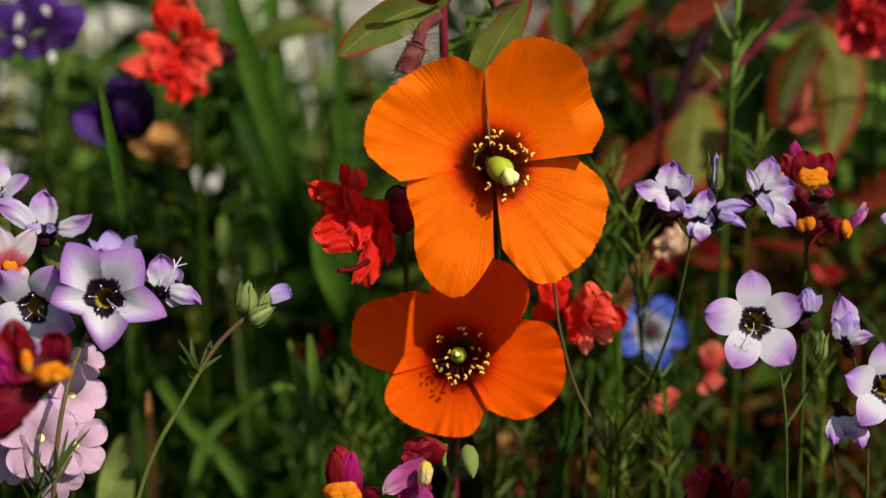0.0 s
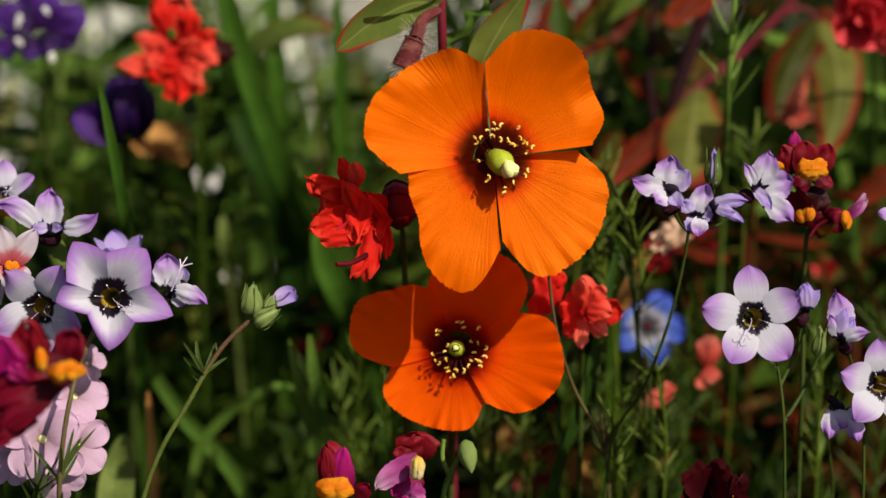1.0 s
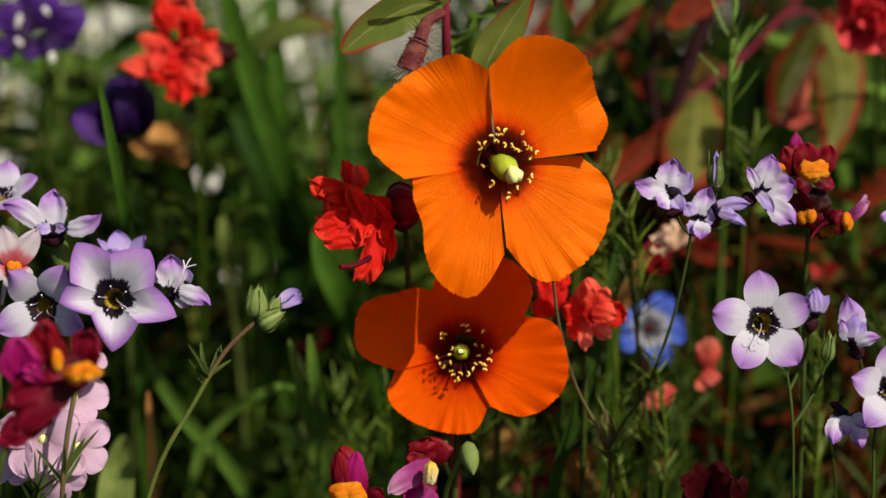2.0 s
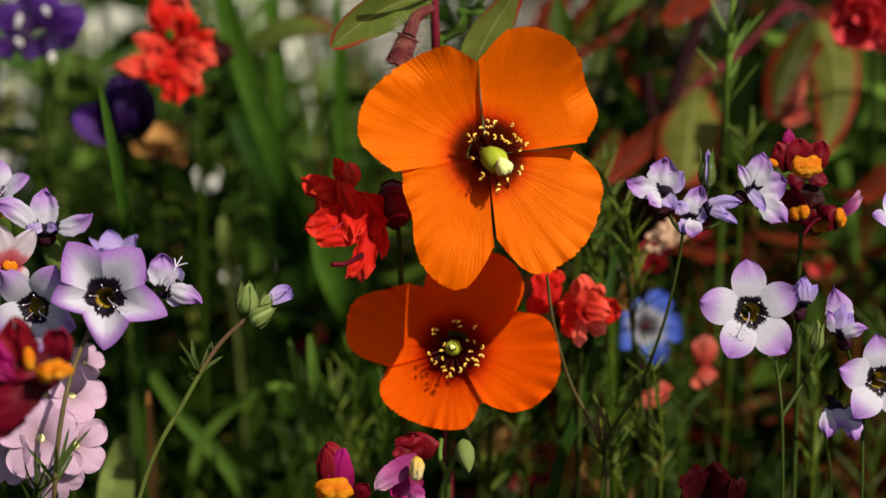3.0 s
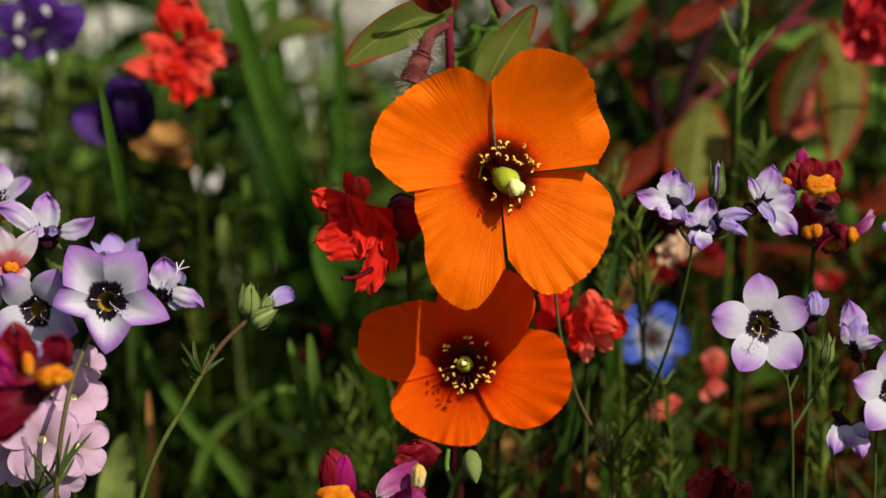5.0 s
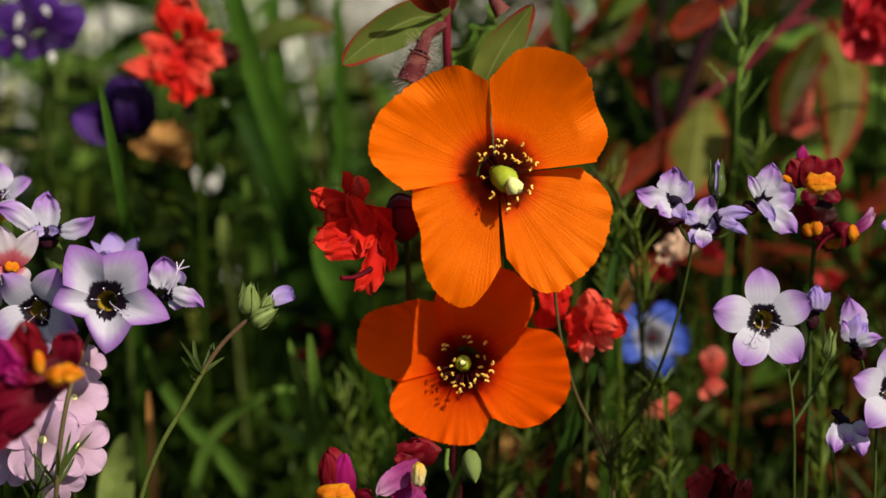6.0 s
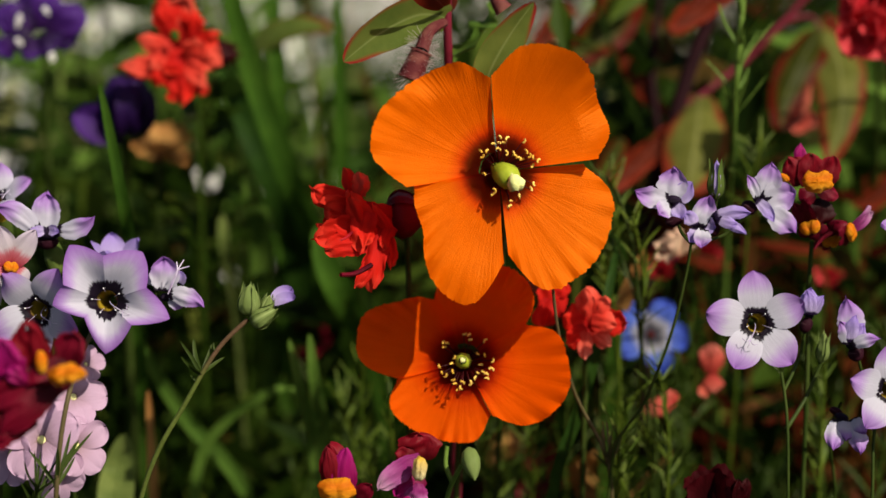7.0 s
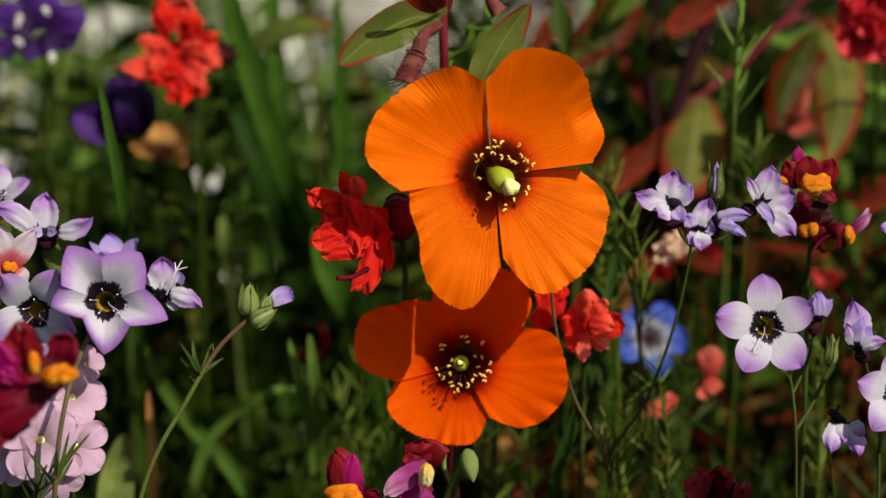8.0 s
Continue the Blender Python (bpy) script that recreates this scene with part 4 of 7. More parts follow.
    ("gilia_dark", 0.5, -0.9, 2, -2.4, -1.8, 3.4, 2.1, 0.1, 0.2, 0.3),
    ("gilia_dark", 0.9, -0.9, 2, 3.4, -1.3, 3.4, 2.1, -0.1, 0.2, 0.3)), ruffle=0.2, neck=0.6, v0=0.04, point=0.85, peak=0.45, crease=0.15, seed=8)
blob(gilia_side, (-0.07295, 0.36449, 0.30495), "throat", "blackviolet", (4.5, 2.5, 3.2), 0, "dark funnel of the flower", 5, 0.05)
blob(gilia_side, (-0.07331, 0.36480, 0.30333), "calyx", "calyx_dark", (4.4, 2.9, 2.7), 0, "dark calyx", 3, 0.05)
blob(gilia_side, (-0.07242, 0.36675, 0.29962), "calyx_tube", "calyx", (3.8, 7.0, 3.4), 10, "", 3, 0.05)
gilia_head(gilia_side, (-0.08413, 0.37278, 0.30896), -10, -50, 18, 8.6, 84, 36, seed=9, peak=0.4, tip=0.85, wild=1.5)

gilia_low = thing("gilia", (-0.07411, 0.34297, 0.23664)[:2] + (0.0,), "gilia with a yellow eye and hanging lower lobe", "gilia", GIL)
stem_part(gilia_low, [(-0.07411, 0.34297, 0.23664)[:2] + (0.0,), (-0.07345, 0.35282, 0.26049), (-0.07203, 0.35740, 0.28106), (-0.07334, 0.35652, 0.29131)], 0.0004, 0.00035)
gilia_head(gilia_low, (-0.07298, 0.35135, 0.29479), -14, 14, -88, 9.8, 96, 50, wide=0.8, seed=11, peak=0.4, tip=0.85, wild=1.5)

gilia_front = thing("gilia", (0.06245, 0.33938, 0.23856)[:2] + (0.0,), "wide open five-lobed gilia, white with violet rim", "gilia", GIL)
stem_part(gilia_front, [(0.06245, 0.33938, 0.23856)[:2] + (0.0,), (0.06245, 0.34637, 0.26005), (0.06157, 0.35147, 0.27898), (0.05905, 0.35338, 0.28810), (0.05671, 0.35219, 0.29093)], 0.0004, 0.00035)
gilia_head(gilia_front, (0.05530, 0.34677, 0.29366), 0, 0, 96, 9.2, 93, 66, seed=14, style_az=-118)
bloom(gilia_front, (0.06652, 0.35903, 0.29205), (
    ("gilia_dark", -0.2, -1.1, 0, 0.4, 4.2, 0.6, 3.5, 0, 0.15, -0.3),
    ("gilia_dark", 0.2, -1.1, 1, -0.8, 3.8, 1.6, 2.3, 0.15, 0.15, -0.3),
    ("gilia_dark", 0.8, -1.1, 0.4, 2.9, 2.6, 1, 2.1, -0.15, 0.15, -0.3),
    ("gilia_dark", -0.4, -1.1, 0.4, -2.1, 1.8, 1, 2.1, 0.15, 0.15, -0.3)), ruffle=0.2, neck=0.6, v0=0.04, point=0.85, peak=0.45, crease=0.15, seed=5)
blob(gilia_front, (0.06694, 0.35981, 0.29056), "throat", "blackviolet", (1.7, 1.7, 1.2), 0, "dark funnel of the flower", 0, 0.05)
blob(gilia_front, (0.06628, 0.35905, 0.28886), "calyx", "calyx_dark", (2.3, 3.1, 2.2), -20, "dark calyx", 5, 0.05)
stem_part(gilia_front, [(0.06157, 0.35147, 0.27898), (0.06518, 0.35804, 0.28304), (0.06626, 0.35887, 0.28881)], 0.0004, 0.00035, name="branch")
gilia_bud(gilia_front, (0.06913, 0.35772, 0.28205), 20, -74, 0, 5.6, fat=0.2)
stem_part(gilia_front, [(0.06204, 0.35018, 0.27177), (0.06653, 0.35580, 0.27613), (0.06913, 0.35766, 0.28185)], 0.0005, 0.0004, name="branch")
needle_leaves(gilia_front, [(0.06245, 0.34637, 0.26005), (0.06157, 0.35147, 0.27898), (0.05905, 0.35338, 0.28810)], [0.62, 0.66], 0.006, 5)

gilia_edge = thing("gilia", (0.07622, 0.33759, 0.23952)[:2] + (0.0,), "gilia with half-closed buds above an open flower", "gilia", GIL)
stem_part(gilia_edge, [(0.07622, 0.33759, 0.23952)[:2] + (0.0,), (0.07663, 0.34454, 0.26089), (0.07704, 0.34833, 0.27255), (0.07847, 0.35022, 0.27838)], 0.0004, 0.00035)
gilia_head(gilia_edge, (0.07862, 0.34508, 0.28198), 4, 2, 92, 8.4, 94, 62, seed=18, peak=0.4, tip=0.85, wild=1.5)
bloom(gilia_edge, (0.07190, 0.35040, 0.29137), (
    ("gilia", -0.1, -2.5, 0, -1.1, 6.5, 0.6, 4.9, 0.12, 0.1, -0.3),
    ("gilia_dark", 0.5, -2.5, 0.6, 2.5, 1.4, 1, 3.4, -0.15, 0.12, -0.3),
    ("gilia", -0.9, -2.5, 1, -2.5, 2, 1.6, 2.8, 0.2, 0.15, -0.3),
    ("gilia", 0.1, -2.6, 1.6, 4.8, -1.2, 3, 2.6, -0.12, 0.2, -0.3),
    ("gilia_dark", -0.1, -2, 1.4, 0.9, 3.2, 2, 2.6, -0.15, 0.15, -0.35)), ruffle=0.2, neck=0.6, v0=0.04, point=0.85, peak=0.45, crease=0.15, seed=12)
blob(gilia_edge, (0.07223, 0.35071, 0.28845), "throat", "blackviolet", (1.8, 1.4, 1.3), 0, "dark funnel of the flower", 4, 0.05)
blob(gilia_edge, (0.07330, 0.35102, 0.28681), "calyx", "calyx_dark", (2.9, 3.0, 2.4), 0, "dark calyx", 5, 0.05)
stem_part(gilia_edge, [(0.07704, 0.34833, 0.27255), (0.07601, 0.35240, 0.27861), (0.07397, 0.35259, 0.28567)], 0.0004, 0.00035, name="branch")
gilia_nod = thing("gilia", (0.07634, 0.35730, 0.22898)[:2] + (0.0,), "nodding gilia seen from below its dark calyx", "gilia", GIL)
stem_part(gilia_nod, [(0.07634, 0.35730, 0.22898)[:2] + (0.0,), (0.07602, 0.36831, 0.24991), (0.07306, 0.36312, 0.26629), (0.07328, 0.35564, 0.27563)], 0.0004, 0.00035)
bloom(gilia_nod, (0.07280, 0.34710, 0.27472), (
    ("gilia", -1.2, 0.9, 0, -2.8, -4.4, 2.6, 3.9, 0.1, 0.12, -0.3),
    ("gilia", 0.8, 0.9, 0, 2, -5.2, 2.8, 3.7, -0.1, 0.12, -0.3),
    ("gilia", -0.2, 1.1, 0.2, -0.6, -2.9, 2, 4.7, 0, 0.1, -0.3),
    ("gilia", 1.4, 1.5, 0.2, 3.3, -1.3, 2, 2.8, 0.1, 0.1, -0.3)), ruffle=0.2, neck=0.6, v0=0.04, point=0.85, peak=0.45, crease=0.15, seed=17)
blob(gilia_nod, (0.07221, 0.34868, 0.27571), "throat", "blackviolet", (2.6, 1.6, 1.9), -20, "dark funnel of the flower", 2, 0.05)
blob(gilia_nod, (0.07153, 0.35066, 0.27600), "calyx", "calyx_dark", (2.6, 1.6, 1.8), -30, "dark calyx", 5, 0.05)

gilia_cluster = thing("gilia", (0.03704, 0.35703, 0.24108)[:2] + (0.0,), "cluster of small violet gilias on one thin stem", "gilia", GIL)
stem_part(gilia_cluster, [(0.03704, 0.35703, 0.24108)[:2] + (0.0,), (0.03190, 0.36364, 0.26144), (0.03772, 0.36323, 0.27312), (0.04258, 0.36373, 0.28759), (0.04484, 0.36350, 0.29982), (0.04522, 0.36287, 0.30438)], 0.0004, 0.00035)
bloom(gilia_cluster, (0.04044, 0.35583, 0.31454), (
    ("gilia", -0.4, 0.3, 0, -6.9, 1.9, 2, 3.8, -0.12, 0.15, 0.2),
    ("gilia", -0.1, 0.5, -1, 0.4, 6.5, -0.5, 5.4, 0.05, 0.1, 0.25),
    ("gilia_dark", 1.4, -0.3, -1.5, 4.2, 3.7, -1, 3.4, -0.1, 0.1, 0.2),
    ("gilia", -0.2, -0.7, 1.4, -2.6, -2.7, 3, 3.6, 0.1, 0.2, 0.25),
    ("gilia_dark", 0.4, -0.7, 1.4, 1.8, -3.3, 3, 2.8, -0.1, 0.2, 0.25)), ruffle=0.2, neck=0.6, v0=0.04, point=0.85, peak=0.45, crease=0.15, seed=1)
blob(gilia_cluster, (0.04117, 0.35701, 0.31429), "throat", "blackviolet", (3.0, 2.2, 2.1), -20, "dark funnel of the flower", 3, 0.05)
blob(gilia_cluster, (0.04137, 0.35767, 0.31050), "calyx", "calyx_dark", (3.5, 2.4, 2.3), 20, "dark calyx", 3, 0.05)
bloom(gilia_cluster, (0.04542, 0.35258, 0.31102), (
    ("gilia", -0.6, 0.4, 0, 1.6, 5.6, 0.4, 4, 0.1, 0.1, 0.25),
    ("gilia_dark", -1.2, 0, 1, -3.2, 2.2, 1, 2.6, 0.25, 0.1, -0.25),
    ("gilia_dark", -1, -0.4, 1.4, -2.2, -3, 1.6, 2.6, -0.2, 0.2, 0.25),
    ("gilia", 0.4, -0.6, 2, 0, -4, 2.4, 3, 0.1, 0.2, 0.3),
    ("gilia_dark", 1, 0.2, 1.4, 2.6, -0.2, 2.4, 3, 0.15, 0.2, 0.3)), ruffle=0.2, neck=0.6, v0=0.04, point=0.85, peak=0.45, crease=0.15, seed=11)
blob(gilia_cluster, (0.04537, 0.35372, 0.31066), "throat", "blackviolet", (2.4, 2.0, 1.7), 0, "dark funnel of the flower", 6, 0.05)
bloom(gilia_cluster, (0.04935, 0.35107, 0.31284), (
    ("gilia_dark", -1.6, 0.3, 0, 5, 0.9, 1, 2.6, -0.12, 0.12, -0.3),
    ("gilia_dark", -1.4, -0.3, 1, 4, -3.1, 1.6, 1.8, -0.15, 0.15, -0.3),
    ("gilia_dark", -1.4, 0.7, -0.5, 3.6, 2.1, 0, 2, 0.1, 0.1, -0.3),
    ("gilia_dark", -1.2, -0.1, 1.4, 2.4, -1.1, 2.4, 2.2, 0.1, 0.2, -0.35)), ruffle=0.2, neck=0.6, v0=0.04, point=0.85, peak=0.45, crease=0.15, seed=21)
blob(gilia_cluster, (0.04812, 0.35225, 0.31258), "throat", "blackviolet", (1.8, 2.2, 1.3), 0, "dark funnel of the flower", 6, 0.05)
blob(gilia_cluster, (0.04795, 0.35341, 0.31034), "calyx", "calyx_dark", (2.4, 3.0, 2.3), 0, "dark calyx", 5, 0.05)
bloom(gilia_cluster, (0.05643, 0.35592, 0.31483), (
    ("gilia", 0.1, 0.6, 0, 2, 7, 0.6, 4.8, 0.1, 0.1, 0.25),
    ("gilia", 0.7, -0.4, 0, 6.5, 1.4, 1, 5.6, -0.05, 0.1, 0.2),
    ("gilia", 1.1, -2.4, 0.6, 6.2, -6.2, 1.6, 4.2, -0.1, 0.12, -0.2),
    ("gilia_dark", -0.9, -0.2, 1.6, 2.1, -4, 2.4, 2.2, -0.1, 0.15, 0.3),
    ("gilia", -0.7, 0.2, 0.6, -2.9, 4.6, 1.6, 2, 0.15, 0.1, 0.3)), ruffle=0.2, neck=0.6, v0=0.04, point=0.85, peak=0.45, crease=0.15, seed=31)
blob(gilia_cluster, (0.05651, 0.35720, 0.31487), "throat", "blackviolet", (2.6, 2.6, 1.8), 30, "dark funnel of the flower", 1, 0.05)
blob(gilia_cluster, (0.05486, 0.35836, 0.31262), "calyx", "calyx_dark", (3.0, 2.6, 2.3), -30, "dark calyx", 5, 0.05)
for q in (((0.04522, 0.36287, 0.30438), (0.04324, 0.36160, 0.30694), (0.04189, 0.36070, 0.31064)), ((0.04522, 0.36287, 0.30438), (0.04601, 0.36129, 0.30596), (0.04638, 0.35976, 0.30773)),
          ((0.04522, 0.36287, 0.30438), (0.04812, 0.36319, 0.30536), (0.05053, 0.36192, 0.30791)), ((0.04522, 0.36287, 0.30438), (0.05148, 0.36526, 0.30525), (0.05608, 0.36287, 0.31084)), ((0.04812, 0.36319, 0.30536), (0.04936, 0.36447, 0.30929), (0.04971, 0.36367, 0.31329))):
    stem_part(gilia_cluster, q, 0.0004, 0.00035, name="branch", n=10)
gilia_bud(gilia_cluster, (0.04951, 0.36351, 0.31280), 8, -84, 0, 7.0, "gilia_dark", 0.2, "calyx")
gilia_far = thing("gilia", (0.08470, 0.34938, 0.25638)[:2] + (0.0,), "violet gilia leaning in beside the cluster", "gilia", GIL)
stem_part(gilia_far, [(0.08470, 0.34938, 0.25638)[:2] + (0.0,), (0.08511, 0.35580, 0.27613), (0.08694, 0.36032, 0.29652), (0.08500, 0.35875, 0.30462)], 0.0004, 0.00035)
gilia_head(gilia_far, (0.08370, 0.35575, 0.30834), 10, -50, 36, 7.0, 84, 40, seed=29, peak=0.4, tip=0.85, wild=1.5)

# ---- the budding stem ----
bud_plant = thing("budding_gilia", (-0.08045, 0.35062, 0.20841)[:2] + (0.0,), "hairy green stem with two plump buds and a violet petal", "gilia")
BUD_LINE = [(-0.08045, 0.35062, 0.20841)[:2] + (0.0,), (-0.05448, 0.34088, 0.26258), (-0.04565, 0.34465, 0.28064), (-0.04012, 0.34744, 0.28924), (-0.03519, 0.34893, 0.29383)]
stem_part(bud_plant, BUD_LINE, 0.00056, 0.0005, "stem_turning", n=40)
gilia_bud(bud_plant, (-0.03499, 0.34912, 0.29441), 16, -80, 0, 5.8)
gilia_bud(bud_plant, (-0.03459, 0.34868, 0.29307), 76, -30, 0, 5.2)
gilia_bud(bud_plant, (-0.03255, 0.35100, 0.29373), 60, -70, 0, 4.0)
g = Geo()
lobe(g, 20, 0.005, 0.0036, 0.0, 40, 88, neck=0.5, peak=0.5, curl=0.3, seed=1)
lobe(g, -20, 0.0046, 0.0032, 0.0, 30, 78, neck=0.5, peak=0.5, curl=0.4, seed=2)
part("petal", g, "gilia_dark", bud_plant, "violet folded petal", m=head_pose(bud_plant, (-0.03113, 0.35169, 0.29584), 40, -40) @ Matrix.Scale(0.9, 4))
needle_leaves(bud_plant, BUD_LINE, [0.6, 0.612], 0.0075, 2, spread=0.9)
needle_leaves(bud_plant, BUD_LINE, [0.57, 0.72], 0.0022, 8, spread=1.4, width=0.0003)

# ---- toadflaxes ----
LIN = "toadflaxes"
linaria_left = thing("toadflax", (-0.07750, 0.29638, 0.26155)[:2] + (0.0,), "dark crimson toadflax spike with orange-lipped flowers", "toadflax", LIN)
stem_part(linaria_left, [(-0.07750, 0.29638, 0.26155)[:2] + (0.0,), (-0.07570, 0.30193, 0.27861), (-0.07301, 0.30581, 0.29055), (-0.06853, 0.30913, 0.30079)], 0.0008, 0.0006)
bloom(linaria_left, (-0.06497, 0.30873, 0.29902), (
    ("maroon_red", -1.8, -2.7, 0, -3.4, 9, 2, 6.8, 0.05, 0.1, 0.25),
    ("magenta_deep", -4.8, -4, 0, -6.6, 6.7, 3, 5.7, -0.1, 0.15, 0.25),
    ("maroon", 2.9, 0, -1, 4.3, 7.7, 0, 5, -0.05, 0.1, 0.2),
    ("maroon", 3.6, -0.4, 0, -9.9, -6.7, 2, 7.5, 0.1, 0.2, -0.2),
    ("maroon", 1.6, -2.7, 2, -7.2, -10.1, 2, 4.7, 0.1, 0.2, -0.25),
    ("maroon", 3.1, 1.8, 1, -2.7, -1.8, 3, 3.6, 0.1, 0.3, -0.3),
    ("magenta_deep", -2.7, -1.8, 2.5, -6.3, 0.9, 3.5, 3.1, 0.1, 0.3, -0.3),
    ("maroon", -1.8, -7.2, 0, -10.8, -11.7, 1, 5, 0.1, 0.2, -0.2)), ruffle=0.3, peak=0.5, crease=0.5, seed=3)
blob(linaria_left, (-0.06106, 0.30310, 0.30113), "palate", "palate", (5.2, 3.6, 3.4), 12, "puffed yellow-orange palate", 2)
blob(linaria_left, (-0.06554, 0.30648, 0.30181), "palate", "palate", (1.9, 3.9, 2.4), 6, "puffed yellow-orange palate", 5, 0.08)

linaria_low = thing("toadflax", (-0.01424, 0.32531, 0.24056)[:2] + (0.0,), "magenta and crimson toadflax with orange and yellow lips", "toadflax", LIN)
stem_part(linaria_low, [(-0.01424, 0.32531, 0.24056)[:2] + (0.0,), (-0.01432, 0.33171, 0.25376), (-0.01340, 0.33599, 0.26047)], 0.0008, 0.0006)
bloom(linaria_low, (-0.01800, 0.34013, 0.26623), (
    ("maroon_red", 0.7, -3.2, 0, -1.3, 6.4, 1, 6.4, 0.08, 0.12, -0.3),
    ("magenta_deep", 1.7, -3.6, 0.7, 1.9, 5.6, 1.4, 5.2, -0.14, 0.12, -0.3),
    ("maroon_red", -0.5, -3.5, 0.6, -1.7, 5.8, 1.6, 3, 0.1, 0.1, -0.35),
    ("maroon", 3.5, -4, -1, 6.3, -1.2, 0, 3.4, 0.1, 0.1, 0.2)), ruffle=0.14, peak=0.4, neck=0.7, point=0.6, crease=0.4, seed=1)
blob(linaria_low, (-0.01771, 0.33572, 0.26562), "palate", "palate", (6.6, 4.6, 3.6), 0, "puffed yellow-orange palate", 8, 0.2)
bloom(linaria_low, (-0.00496, 0.34259, 0.26732), (
    ("maroon_red", 1.5, 0.8, 0, 1.7, 6.1, 1, 7.7, 0, 0.15, -0.25),
    ("maroon_red", 0.7, 0.4, 0.6, -2.9, 2.4, 1, 4, 0.1, 0.15, -0.3),
    ("magenta", 2.1, 1.2, 1.4, -6, -4.7, 2.4, 4, 0.1, 0.12, -0.3),
    ("magenta_deep", 2.5, -2, 0.6, -2.9, -6.1, 1, 5.1, 0.1, 0.1, -0.2),
    ("magenta", 1.3, -3.2, 1.2, 0.7, -7.6, 1, 4.4, 0, 0.2, -0.3)), ruffle=0.22, peak=0.5, neck=0.6, point=0.6, crease=0.5, seed=9)
blob(linaria_low, (-0.00309, 0.33775, 0.26861), "palate", "palate_pale", (2.4, 4.8, 2.4), -6, "puffed cream-yellow palate", 4, 0.3)

linaria_right = thing("toadflax", (0.07022, 0.35703, 0.24108)[:2] + (0.0,), "maroon toadflax with bright orange lips among violet gilias", "toadflax", LIN)
stem_part(linaria_right, [(0.07022, 0.35703, 0.24108)[:2] + (0.0,), (0.06808, 0.36695, 0.27162), (0.06782, 0.36978, 0.29328), (0.06775, 0.36924, 0.30455), (0.06796, 0.37086, 0.30954)], 0.0006, 0.0005, "stem")
bloom(linaria_right, (0.06708, 0.36878, 0.31557), (
    ("maroon_red", -1.9, -2.3, -0.5, -4.9, 2.9, 0.5, 4.8, 0.1, 0.12, -0.3),
    ("magenta_deep", -2.1, 0, -1, -2.3, 5.6, -0.5, 2.5, 0, 0.1, -0.3),
    ("maroon_red", -0.5, -2.7, 0.2, -0.6, 3.7, 1.2, 4.8, 0, 0.12, -0.25),
    ("maroon_red", 1.9, -2.3, 0.2, 3.5, 3.3, 1.2, 4.2, 0.06, 0.12, -0.25),
    ("maroon", 1, -3.1, 1, 4.8, -4.2, 0.6, 2.9, 0.1, 0.15, -0.3),
    ("maroon", 0.2, -3.6, 0.4, -2.5, -5.4, 0, 3.5, 0.1, 0.15, -0.3),
    ("blackred", 1, -4.7, -1, 1, -10.4, -1, 6.2, 0, 0.2, -0.3)), ruffle=0.18, peak=0.5, neck=0.7, point=0.55, crease=0.4, seed=6)
blob(linaria_right, (0.06674, 0.36246, 0.31555), "palate", "palate", (5.4, 3.9, 3.2), 4, "puffed yellow-orange palate", 1)
blob(linaria_right, (0.06146, 0.36657, 0.31523), "palate", "palate", (2.2, 1.4, 1.6), -30, "puffed yellow-orange palate", 6, 0.08)
linaria_head(linaria_right, (0.06698, 0.36759, 0.30594), -24, 20, 14, 5.4, "maroon", "maroon", seed=12)
linaria_head(linaria_right, (0.07349, 0.36536, 0.30554), 56, 16, -30, 5.6, "magenta", "maroon", seed=13)
linaria_head(linaria_right, (0.07090, 0.36875, 0.30305), 20, 34, 0, 5.0, "maroon", "maroon", seed=14)

linaria_pale = thing("toadflax", (-0.08155, 0.33938, 0.23856)[:2] + (0.0,), "white and pink toadflax with a red streaked lip", "toadflax", LIN)
stem_part(linaria_pale, [(-0.08155, 0.33938, 0.23856)[:2] + (0.0,), (-0.08221, 0.35580, 0.27613), (-0.08095, 0.35904, 0.29259)], 0.001, 0.0007)
linaria_head(linaria_pale, (-0.07763, 0.35375, 0.30219), 24, 0, -6, 7.4, "blush", "blush", "palate", seed=15, spread=26, puffy=0.5)

dark_flower = thing("dark_red_flower", (0.04889, 0.34297, 0.23664)[:2] + (0.0,), "almost black red flower with cupped petals", "flower")
stem_part(dark_flower, [(0.04889, 0.34297, 0.23664)[:2] + (0.0,), (0.04889, 0.34618, 0.24651), (0.04894, 0.34692, 0.25528)], 0.0008, 0.0006)
ruffled_head(dark_flower, (0.04843, 0.34416, 0.25973), 0, -30, 0, 6.5, 9, "blackred", 5, 0.06, (10, 80))
linaria_head(dark_flower, (0.05313, 0.34416, 0.25973), 20, 0, 0, 5, "blackred", "blackred", seed=3)

# ---- red ruffled flowers ----
RED = "red ruffled flowers"


def red_spike(name, label, root, stem, heads, material, calyx=None, stalk="stem"):
    plant = thing(name, root, label, "flower", RED)
    stem_part(plant, stem, 0.0008, 0.0006, stalk)
    for k, (p, yaw, nod, spin, size, count) in enumerate(heads):
        ruffled_head(plant, p, yaw, nod, spin, size, count, material, 40 + k + round(size * 7))
    if calyx:
        gilia_bud(plant, *calyx, "stem_red", 0.36, "stem_red")
    return plant


red_mid = thing("ruffled_red_flower", (-0.00908, 0.37067, 0.27011)[:2] + (0.0,), "bright red drooping flower turned aside beside the poppy", "flower", RED)
stem_part(red_mid, [(-0.00908, 0.37067, 0.27011)[:2] + (0.0,), (-0.00699, 0.37776, 0.27900), (-0.00742, 0.37812, 0.29952), (-0.00965, 0.36268, 0.31026)], 0.0008, 0.0006)
